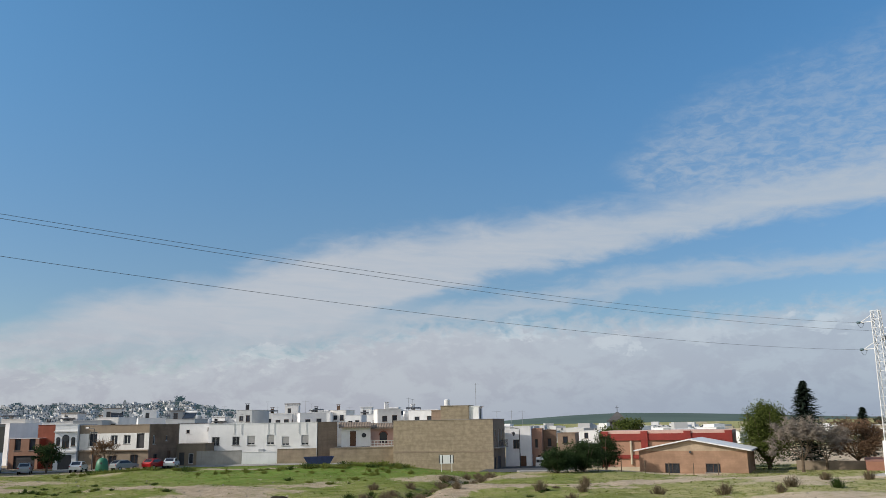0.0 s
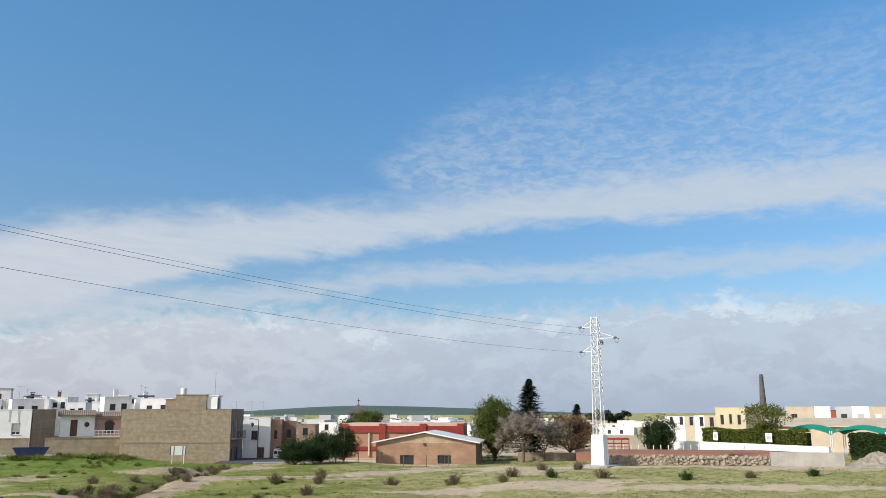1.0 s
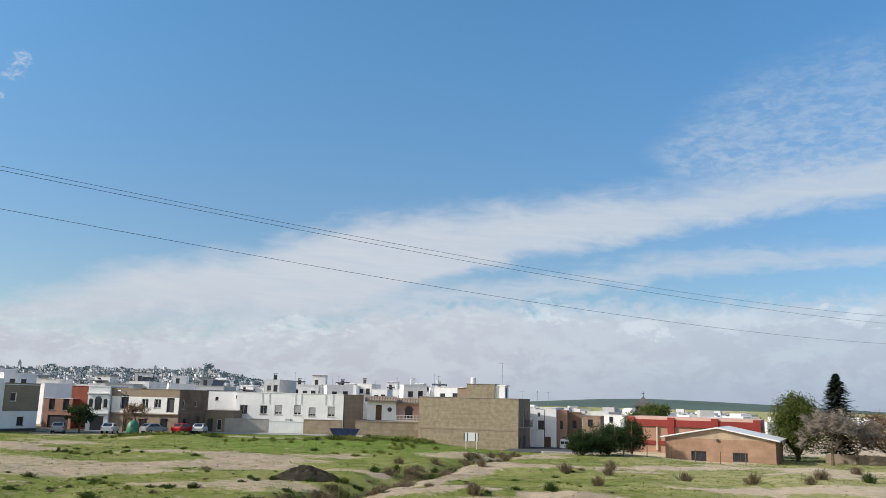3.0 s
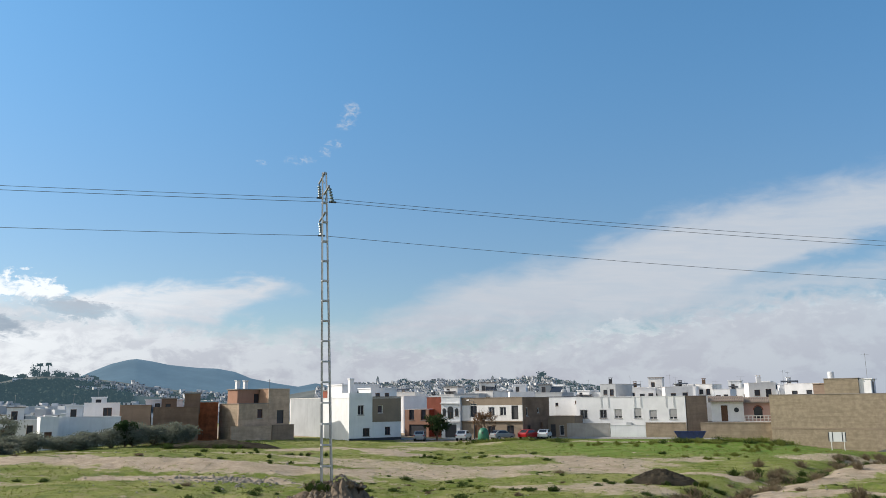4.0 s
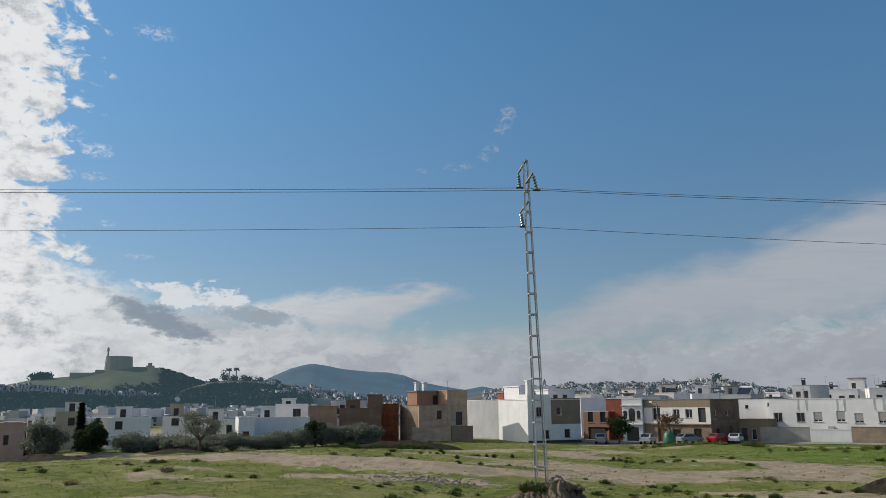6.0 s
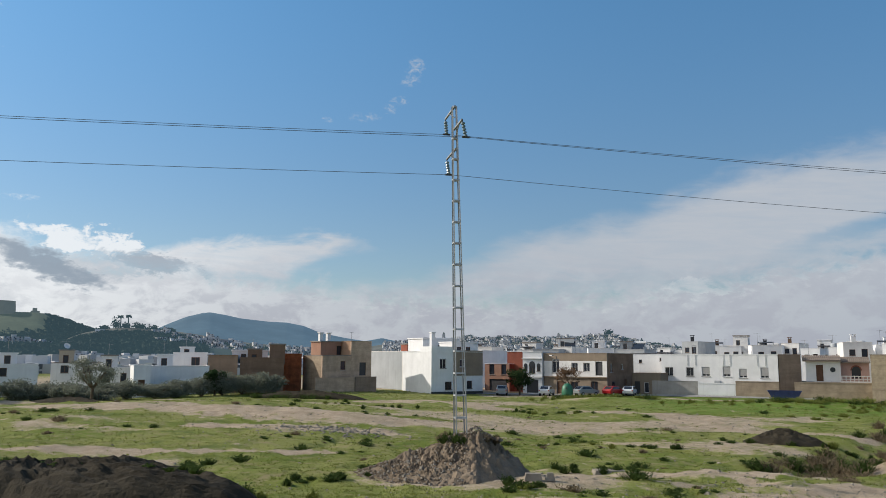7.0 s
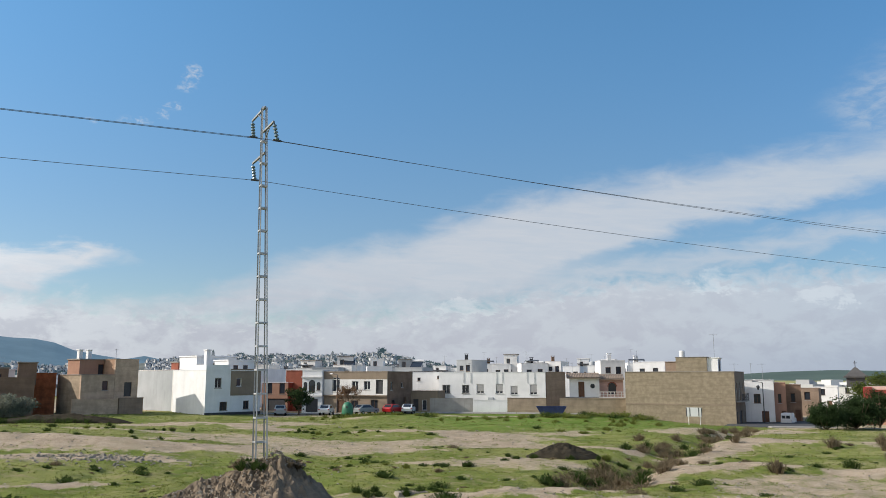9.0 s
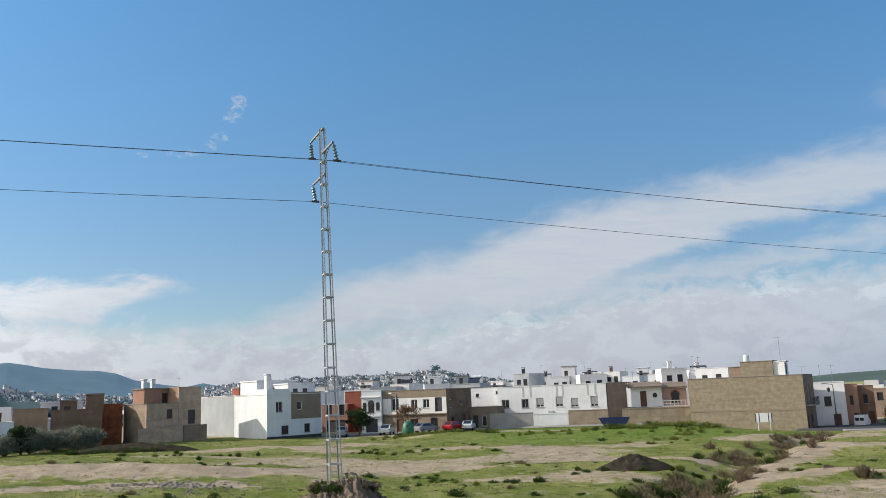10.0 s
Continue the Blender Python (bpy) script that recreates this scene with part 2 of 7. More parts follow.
M = {
    "white": mat("white_plaster", (0.89, 0.885, 0.875), 0.85, 0.09, 0.5, 0.15, streak=0.16),
    "white2": mat("old_white_plaster", (0.82, 0.80, 0.77), 0.88, 0.12, 0.5, 0.15, streak=0.2),
    "greywhite": mat("greyish_plaster", (0.45, 0.47, 0.48), 0.9, 0.12, 0.4, 0.2, streak=0.3),
    "cream": mat("cream_plaster", (0.50, 0.43, 0.33), 0.9, 0.12, 0.5, 0.2, streak=0.15),
    "yellow": mat("pale_yellow_plaster", (0.56, 0.49, 0.335), 0.9, 0.08, 0.5, 0.1, streak=0.1),
    "tan": mat("bare_tan_brick", (0.345, 0.285, 0.205), 0.95, 0.22, 1.5, 0.9, streak=0.15, course=0.55, fine=14),
    "tan2": mat("pale_tan_brick", (0.46, 0.36, 0.26), 0.95, 0.28, 0.7, 0.7, streak=0.25, course=0.5),
    # front brick lightened in colour to make up for the shade on it
    "warmbrick": mat("lifted_hollow_brick", (0.60, 0.44, 0.32), 0.95, 0.25, 0.9, 0.7, streak=0.2, course=0.45),
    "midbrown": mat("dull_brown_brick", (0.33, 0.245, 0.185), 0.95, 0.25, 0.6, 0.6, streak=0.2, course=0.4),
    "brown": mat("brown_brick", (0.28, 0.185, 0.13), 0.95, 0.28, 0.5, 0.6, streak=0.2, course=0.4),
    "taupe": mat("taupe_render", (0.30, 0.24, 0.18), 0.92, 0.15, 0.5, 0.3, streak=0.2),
    "redbrick": mat("raw_red_brick", (0.47, 0.14, 0.06), 0.95, 0.4, 1.3, 0.9, streak=0.25),
    "terracotta": mat("terracotta_paint", (0.30, 0.105, 0.07), 0.9, 0.2, 0.6, 0.3, streak=0.2),
    "salmon": mat("salmon_render", (0.43, 0.25, 0.175), 0.92, 0.15, 0.5, 0.3, streak=0.2),
    "orange": mat("orange_brick", (0.46, 0.30, 0.205), 0.93, 0.2, 0.6, 0.5, streak=0.15, course=0.25),
    "redpaint": mat("red_trim_paint", (0.25, 0.025, 0.017), 0.7, 0.15, 0.8, 0.1, streak=0.15),
    "hallbrick": mat("pale_orange_brick", (0.37, 0.235, 0.16), 0.93, 0.22, 0.7, 0.6, streak=0.15, course=0.35),
    "pink": mat("pale_pink_plaster", (0.60, 0.40, 0.34), 0.9, 0.1, 0.5, 0.2),
    "tiles": mat("clay_roof_tiles", (0.34, 0.27, 0.215), 0.9, 0.3, 2.0, 0.4, island=0.3),
    "roof": mat("terrace_roof", (0.40, 0.32, 0.26), 0.95, 0.2, 0.6, 0.3),
    "concrete": mat("concrete", (0.42, 0.40, 0.37), 0.92, 0.18, 0.6, 0.4, streak=0.3),
    "coping": mat("grey_coping", (0.30, 0.27, 0.24), 0.9, 0.2, 1.0, 0.3),
    "whitemetal": mat("white_painted_metal", (0.74, 0.74, 0.74), 0.5, 0.08, 1.0, 0.05),
    "galv": mat("galvanised_steel", (0.50, 0.51, 0.52), 0.5, 0.2, 2.0, 0.05, metal=0.35),
    "galv_dark": mat("dark_galvanised_steel", (0.30, 0.31, 0.32), 0.55, 0.25, 2.0, 0.05, metal=0.4),
    "iron": mat("dark_iron", (0.05, 0.05, 0.055), 0.6, 0.2, 2.0, 0.1),
    "wire": mat("aluminium_conductor", (0.10, 0.11, 0.13), 0.6, 0.1, 1.0, 0.0),
    "insul": mat("glass_insulator", (0.16, 0.24, 0.28), 0.2, 0.1, 4.0, 0.0),
    "blind": mat("window_blind", (0.44, 0.43, 0.42), 0.7, 0.1, 2.0, 0.1),
    "wood": mat("brown_painted_wood", (0.13, 0.06, 0.03), 0.7, 0.25, 3.0, 0.2),
    "bark": mat("bark", (0.16, 0.12, 0.085), 0.95, 0.35, 4.0, 0.8),
    "soil": mat("dry_soil", (0.27, 0.21, 0.15), 0.98, 0.35, 1.2, 1.0, island=0.35, fine=9),
    # soil colour taken this dark to stand for the banks' shaded faces
    "shade_soil": mat("shade_dark_soil", (0.055, 0.046, 0.032), 0.98, 0.35, 1.2, 1.0, fine=9),
    "stone": mat("pale_stone", (0.42, 0.37, 0.30), 0.95, 0.25, 2.0, 0.7, island=0.5),
    "wallstone": mat("rubble_wall_stone", (0.46, 0.39, 0.30), 0.95, 0.25, 1.5, 0.7, island=0.35),
    "asphalt": mat("asphalt", (0.10, 0.10, 0.10), 0.9, 0.2, 1.0, 0.3),
    "pave": mat("concrete_pavement", (0.36, 0.34, 0.31), 0.92, 0.15, 1.0, 0.3),
    "clay_court": mat("red_clay_ground", (0.34, 0.17, 0.12), 0.95, 0.2, 0.4, 0.3),
    "blue": mat("blue_painted_steel", (0.018, 0.035, 0.13), 0.5, 0.25, 2.0, 0.15),
    "green_plastic": mat("green_plastic", (0.03, 0.17, 0.09), 0.5, 0.12, 2.0, 0.05),
    "canopy": mat("green_awning_cloth", (0.02, 0.22, 0.15), 0.8, 0.12, 1.0, 0.1),
    "tyre": mat("tyre_rubber", (0.02, 0.02, 0.02), 0.85, 0.1, 3.0, 0.1),
    "carred": mat("red_car_paint", (0.45, 0.015, 0.02), 0.3, 0.05, 1.0, 0.0),
    "carwhite": mat("white_car_paint", (0.72, 0.73, 0.74), 0.3, 0.05, 1.0, 0.0),
    "cargrey": mat("grey_car_paint", (0.30, 0.33, 0.34), 0.3, 0.05, 1.0, 0.0),
    "lamp": mat("tail_lamp", (0.35, 0.02, 0.02), 0.3, 0.05, 1.0, 0.0),
    "olive": mat("olive_leaves", (0.27, 0.285, 0.215), 0.85, 0.25, 1.2, 0.0, island=0.45, leaf=0.4),
    "leaf": mat("dark_green_leaves", (0.05, 0.085, 0.03), 0.85, 0.35, 1.2, 0.0, island=0.6, leaf=0.4),
    "pineleaf": mat("pine_needles", (0.13, 0.165, 0.04), 0.8, 0.35, 1.2, 0.0, island=0.6, leaf=0.4),
    "fir": mat("dark_fir_needles", (0.048, 0.072, 0.05), 0.8, 0.3, 1.2, 0.0, island=0.5, leaf=0.4),
    "hedge": mat("clipped_hedge_leaves", (0.16, 0.19, 0.035), 0.85, 0.35, 1.2, 0.0, island=0.6, leaf=0.4),
    "drybrown": mat("dry_brown_leaves", (0.27, 0.17, 0.105), 0.9, 0.3, 1.2, 0.0, island=0.6, leaf=0.4),
    "twig": mat("bare_grey_twigs", (0.33, 0.28, 0.23), 0.9, 0.3, 1.2, 0.0, island=0.5),
    "grass": mat("grass_blades", (0.225, 0.265, 0.052), 0.85, 0.3, 0.25, 0.0, tint=(0.27, 0.295, 0.08), island=0.4, leaf=0.4),
    "weed": mat("dark_weeds", (0.075, 0.115, 0.03), 0.85, 0.35, 0.6, 0.0, island=0.5, leaf=0.4),
    "drygrass": mat("dry_straw_shrub", (0.27, 0.21, 0.13), 0.9, 0.3, 0.8, 0.0, island=0.6, leaf=0.4),
    # castle, hills and far crowns emit a faint blue that stands in for haze
    "castle": mat("castle_stone_far", (0.13, 0.13, 0.11), 0.95, 0.2, 0.05, 0.0, haze_glow=(0.075, 0.100, 0.108)),
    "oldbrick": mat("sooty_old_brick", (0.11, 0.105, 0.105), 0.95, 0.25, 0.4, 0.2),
    "mountain": mat("far_hazy_mountain", (0.05, 0.075, 0.085), 1.0, 0.35, 0.006, 0.0, haze_glow=(0.070, 0.128, 0.190), fine=7),
    "woodhill": mat("far_wooded_hill", (0.03, 0.042, 0.036), 1.0, 0.45, 0.02, 0.0, haze_glow=(0.038, 0.067, 0.084), fine=6),
    "grasshill": mat("far_grass_hill", (0.08, 0.095, 0.06), 1.0, 0.35, 0.02, 0.0, haze_glow=(0.048, 0.074, 0.080), fine=6),
    "greenhill": mat("far_green_hill", (0.05, 0.068, 0.045), 1.0, 0.3, 0.004, 0.0, haze_glow=(0.045, 0.068, 0.076)),
    "townhill": mat("far_town_ground", (0.12, 0.12, 0.10), 1.0, 0.4, 0.03, 0.0, haze_glow=(0.040, 0.055, 0.066), fine=6),
    "farleaf": mat("far_tree_crowns", (0.04, 0.056, 0.042), 1.0, 0.35, 0.02, 0.0, island=0.5, haze_glow=(0.036, 0.064, 0.080)),
    "townwhite": mat("far_white_houses", (0.74, 0.74, 0.74), 0.9, 0.12, 0.05, 0.0, island=0.7),
    "towndark": mat("far_window_openings", (0.12, 0.13, 0.145), 0.9, 0.1, 0.05, 0.0),
    "backwhite": mat("whitewashed_back_houses", (0.76, 0.76, 0.76), 0.9, 0.1, 0.3, 0.0),
    "glass": glass("window_glass"),
}


def ground_material():
    m = bpy.data.materials.new("field_ground")
    m.use_nodes = True
    t = m.node_tree
    N = Nodes(t)
    b = t.nodes["Principled BSDF"]
    pos = N.node("ShaderNodeNewGeometry").outputs["Position"]
    at = N.node("ShaderNodeAttribute")
    at.attribute_name = "bare"
    bare = at.outputs["Fac"]
    n1 = N.noise(pos, 0.22, 5.0, 0.6)
    n2 = N.noise(pos, 1.3, 5.0, 0.65)
    n3 = N.noise(pos, 7.0, 5.0, 0.7)
    n4 = N.noise(pos, 30.0, 4.0, 0.7)
    n5 = N.noise(pos, 95.0, 2.0, 0.6)
    wide = N.noise(pos, 0.55, 4.0, 0.6)
    east = N.node("ShaderNodeSeparateXYZ")
    t.links.new(pos, east.inputs[0])
    dry = N.step(N.add(N.sub(east.outputs[0], N.mul(east.outputs[1], 0.35)), N.mul(N.sub(n1, 0.5), 30.0)), -6.0, 22.0)
    k = N.add(bare, N.add(N.mul(N.sub(n2, 0.5), 1.15), N.add(N.mul(N.sub(n3, 0.5), 1.25), N.mul(N.sub(n4, 0.5), 0.7))))
    k = N.step(k, 0.30, 0.72)
    g = N.mix(N.step(n1, 0.35, 0.65), (0.148, 0.187, 0.034), (0.272, 0.272, 0.088))
    g = N.mix(N.mul(N.step(n4, 0.42, 0.70), 0.8), g, (0.097, 0.125, 0.030))
    g = N.mix(N.mul(N.step(n3, 0.52, 0.75), 0.7), g, (0.057, 0.077, 0.022))
    g = N.mix(N.mul(N.step(n2, 0.48, 0.70), 0.75), g, (0.284, 0.227, 0.130))
    g = N.mix(N.mul(N.step(wide, 0.52, 0.68), 0.6), g, (0.079, 0.113, 0.027))
    g = N.mix(N.mul(dry, N.add(0.25, N.mul(N.step(n2, 0.35, 0.6), 0.45))), g, (0.408, 0.363, 0.193))
    lush = N.mul(N.step(east.outputs[1], 74.0, 92.0), N.mul(N.step(east.outputs[0], -16.0, -2.0), N.step(east.outputs[0], 30.0, 18.0)))
    g = N.mix(N.mul(lush, N.add(0.35, N.mul(N.step(n2, 0.65, 0.40), 0.5))), g, (0.115, 0.195, 0.030))
    d = N.mix(N.step(n2, 0.3, 0.7), (0.324, 0.244, 0.165), (0.499, 0.392, 0.278))
    d = N.mix(N.mul(N.step(n3, 0.5, 0.8), 0.6), d, (0.193, 0.153, 0.102))
    d = N.mix(N.mul(N.step(wide, 0.46, 0.66), 0.5), d, (0.249, 0.210, 0.125))
    d = N.mix(N.mul(N.step(n4, 0.50, 0.66), 0.75), d, (0.590, 0.499, 0.397))
    d = N.mix(N.mul(N.step(n4, 0.50, 0.34), 0.6), d, (0.159, 0.130, 0.091))
    d = N.mix(N.mul(N.step(n5, 0.52, 0.70), 0.45), d, (0.193, 0.159, 0.113))
    d = N.mix(N.mul(dry, 0.35), d, (0.635, 0.522, 0.386))
    t.links.new(N.mix(k, g, d), b.inputs["Base Color"])
    b.inputs["Roughness"].default_value = 0.97
    b.inputs["Specular IOR Level"].default_value = 0.08
    bp = N.node("ShaderNodeBump")
    bp.inputs["Strength"].default_value = 0.8
    bp.inputs["Distance"].default_value = 0.08
    t.links.new(N.add(N.mul(n3, 0.8), N.add(N.mul(n4, 0.5), N.mul(n5, 0.12))), bp.inputs["Height"])
    t.links.new(bp.outputs[0], b.inputs["Normal"])
    return m


# ---- mesh helpers ----


class MB:
    """Collects vertices and faces for one mesh."""

    def __init__(self):
        self.v, self.f = [], []

    def quad(self, a, b, c, d):
        n = len(self.v)
        self.v += [a, b, c, d]
        self.f.append((n, n + 1, n + 2, n + 3))
        return self

    def tri(self, a, b, c):
        n = len(self.v)
        self.v += [a, b, c]
        self.f.append((n, n + 1, n + 2))
        return self

    def box(self, x0, y0, z0, x1, y1, z1, bev=0.0):
        n = len(self.v)
        self.v += [(x0, y0, z0), (x1, y0, z0), (x1, y1, z0), (x0, y1, z0), (x0 + bev, y0 + bev, z1), (x1 - bev, y0 + bev, z1), (x1 - bev, y1 - bev, z1), (x0 + bev, y1 - bev, z1)]
        for q in ((0, 3, 2, 1), (4, 5, 6, 7), (0, 1, 5, 4), (1, 2, 6, 5), (2, 3, 7, 6), (3, 0, 4, 7)):
            self.f.append(tuple(n + i for i in q))
        return self

    def rod(self, p, q, r0, r1=None, n=6, caps=True):
        p, q = Vector(p), Vector(q)
        r1 = r0 if r1 is None else r1
        d = (q - p).normalized()
        u = d.orthogonal().normalized()
        w = d.cross(u)
        k = len(self.v)
        for c, r in ((p, r0), (q, r1)):
            for i in range(n):
                a = 2 * math.pi * i / n
                self.v.append(tuple(c + u * (r * math.cos(a)) + w * (r * math.sin(a))))
        for i in range(n):
            j = (i + 1) % n
            self.f.append((k + i, k + j, k + n + j, k + n + i))
        if caps:
            self.f.append(tuple(k + i for i in reversed(range(n))))
            self.f.append(tuple(k + n + i for i in range(n)))
        return self

    def lathe(self, profile, n=16, c=(0, 0, 0)):
        k = len(self.v)
        for r, z in profile:
            for i in range(n):
                a = 2 * math.pi * i / n
                self.v.append((c[0] + r * math.cos(a), c[1] + r * math.sin(a), c[2] + z))
        for j in range(len(profile) - 1):
            for i in range(n):
                i2 = (i + 1) % n
                self.f.append((k + j * n + i, k + j * n + i2, k + (j + 1) * n + i2, k + (j + 1) * n + i))
        self.f.append(tuple(k + (len(profile) - 1) * n + i for i in range(n)))
        return self

    def prism(self, pts, x0, x1):
        """A profile of (y, z) points carried along x."""
        k, n = len(self.v), len(pts)
        self.v += [(x0, y, z) for y, z in pts] + [(x1, y, z) for y, z in pts]
        for i in range(n):
            j = (i + 1) % n
            self.f.append((k + i, k + n + i, k + n + j, k + j))
        self.f.append(tuple(k + i for i in range(n)))
        self.f.append(tuple(k + n + i for i in reversed(range(n))))
        return self

    def mesh(self, name, material, smooth=False):
        me = bpy.data.meshes.new(name)
        me.from_pydata(self.v, [], self.f)
        me.materials.append(material)
        if smooth:
            me.polygons.foreach_set("use_smooth", [True] * len(me.polygons))
        me.update()
        return me


def part(name, mb, material, parent, label="", smooth=False):
    ob = new(name, mb.mesh(name, M[material] if isinstance(material, str) else material, smooth))
    ob.parent = parent
    return tagged(ob, label) if label else ob


def empty(name, m, label, category, group=""):
    ob = new(name)
    ob.empty_display_size = 0.3
    ob.matrix_world = m
    return tagged(ob, label, category, group)


def solid(name, mb, material, label, category, group="", kind="", m=None, smooth=False):
    ob = new(name, mb.mesh(name, M[material] if isinstance(material, str) else material, smooth))
    if m is not None:
        ob.matrix_world = m
    return tagged(ob, label, category, group, kind)


# ---- ground ----


def hashed(ix, iy, seed):
    h = (ix * 374761393 + iy * 668265263 + seed * 974711) & 0x7FFFFFFF
    h = ((h ^ (h >> 13)) * 1274126177) & 0x7FFFFFFF
    return ((h ^ (h >> 16)) & 0xFFFF) / 65535.0


def vnoise(x, y, seed=0):
    x, y = np.asarray(x, float), np.asarray(y, float)
    ix, iy = np.floor(x).astype(np.int64), np.floor(y).astype(np.int64)
    fx, fy = x - ix, y - iy
    fx, fy = fx * fx * (3 - 2 * fx), fy * fy * (3 - 2 * fy)
    a, b, c, d = hashed(ix, iy, seed), hashed(ix + 1, iy, seed), hashed(ix, iy + 1, seed), hashed(ix + 1, iy + 1, seed)
    return (a + (b - a) * fx) * (1 - fy) + (c + (d - c) * fx) * fy


def fbm(x, y, scale, octaves=4, seed=0):
    s, amp, tot = 0.0, 0.5, 0.0
    for o in range(octaves):
        s = s + amp * vnoise(np.asarray(x) * scale * 2 ** o, np.asarray(y) * scale * 2 ** o, seed + o * 17)
        tot += amp
        amp *= 0.5
    return s / tot


def sm(a, b, v):
    t = np.clip((np.asarray(v, float) - a) / (b - a), 0, 1)
    return t * t * (3 - 2 * t)


def near_line(x, y, pts):
    best = np.full(np.shape(x), 1e9)
    for (ax, ay), (bx, by) in zip(pts, pts[1:]):
        dx, dy = bx - ax, by - ay
        t = np.clip(((x - ax) * dx + (y - ay) * dy) / (dx * dx + dy * dy), 0, 1)
        best = np.minimum(best, np.hypot(x - ax - t * dx, y - ay - t * dy))
    return best


GULLY = [(2.5, 37.0), (4.5, 44.0), (7.5, 52.0), (13.0, 64.0), (19.5, 77.0), (24.0, 88.0)]
BERMS = ((10.0, 99.0, 0.75, 9.0, 5.0), (-12.5, 103.0, 0.5, 6.0, 3.0), (-47.0, 91.5, 0.55, 9.0, 2.2), (-5.5, 74.0, 0.45, 5.0, 3.0), (-27.0, 83.0, 0.35, 7.0, 4.0),
         (9.5, 43.0, 0.40, 3.5, 2.0), (18.0, 64.0, 0.45, 7.0, 3.0), (-27.0, 52.0, 0.5, 12.0, 2.5), (-75.0, 66.0, 0.6, 14.0, 2.5), (17.0, 41.0, 0.4, 3.0, 2.0))


def ground_z(x, y):
    x, y = np.asarray(x, float), np.asarray(y, float)
    r2 = x * x + (y - 2) ** 2
    z = 0.9 + 3.6 / (1 + r2 / 400.0)
    z = z + 1.3 * np.exp(-((x + 42) / 20) ** 2 - ((y - 55) / 24) ** 2)
    z = z + 0.45 * (1 - sm(-50, -25, x)) * sm(70, 105, y)
    z = z - 1.75 * sm(13, 33, x) * sm(85, 112, y) * (1 - 0.45 * sm(38, 55, x))
    z = z - 0.55 * sm(36, 48, x) * sm(66, 86, y) * (1 - sm(85, 112, y))
    for bx, by, h, rx, ry in BERMS:
        z = z + h * np.exp(-((x - bx) / rx) ** 2 - ((y - by) / ry) ** 2)
    near = np.exp(-(r2 / 110.0 ** 2) ** 2)
    z = z - 0.7 * np.exp(-(near_line(x, y, GULLY) / 1.7) ** 2) * near
    return z + near * (0.55 * (fbm(x, y, 0.16, 3, 3) - 0.5) + 0.26 * (fbm(x, y, 0.8, 3, 9) - 0.5) + 0.13 * (fbm(x, y, 2.2, 3, 23) - 0.5))


PATHS = (([(-60, 50), (-29.4, 51.4), (-22.8, 51.9), (-14.6, 56.9), (-8.9, 61.5), (-0.8, 65.2), (7.6, 58.0)], 1.1), ([(-44, 52.5), (-29.4, 51.6), (-20.0, 51.6), (-13.5, 55.5)], 4.0),
         ([(-9, 79), (-4.5, 73.4), (-1.2, 68.7)], 3.2), ([(-34, 81), (-27, 85), (-21, 79)], 3.0), ([(4.9, 39.8), (9.7, 51.3), (16.2, 63.3), (24, 65), (34, 68), (48, 70)], 1.7),
         ([(5.5, 41.5), (9.7, 43.5), (12, 43)], 1.3), ([(1, 26), (3.5, 29), (7, 26.5), (12, 24), (20, 20)], 2.7), ([(-5, 31), (0, 33), (3, 37)], 1.3),
         ([(-29, 44), (-19, 45.5)], 2.0), ([(28, 49), (36, 48.5), (42, 44), (50, 42), (58, 36)], 1.7), ([(14, 42), (20, 38), (28, 36)], 1.2), ([(-22, 110), (-4, 111), (14, 110)], 1.3),
         ([(-45, 60), (-39, 56), (-33, 57)], 1.8), ([(50, 66), (60, 62), (76, 53), (90, 44)], 1.1), ([(-30, 30), (-24, 33), (-18, 35)], 1.2), ([(-80, 62), (-60, 66), (-46, 70)], 1.0))


def bare_at(x, y):
    x, y = np.asarray(x, float), np.asarray(y, float)
    wob = 1.0 + 1.5 * (fbm(x, y, 0.5, 3, 41) - 0.5) + 1.0 * (fbm(x, y, 1.9, 2, 43) - 0.5)
    b = np.zeros(np.shape(x))
    for pts, w in PATHS:
        b = np.maximum(b, 1 - sm(0.35, 1.35, near_line(x, y, pts) * wob / w))
    patch = sm(0.55, 0.68, fbm(x, y * 1.6, 0.09, 4, 77))
    b = np.maximum(b, 0.68 * patch)
    b = np.maximum(b, 0.8 * (1 - sm(0.5, 1.2, near_line(x, y, [(-9, 29), (-7, 28)]) / 4.2)))
    return np.maximum(b, 0.8 * sm(116, 128, np.hypot(x, y - 2)) * (1 - sm(170, 260, np.hypot(x, y - 2))))


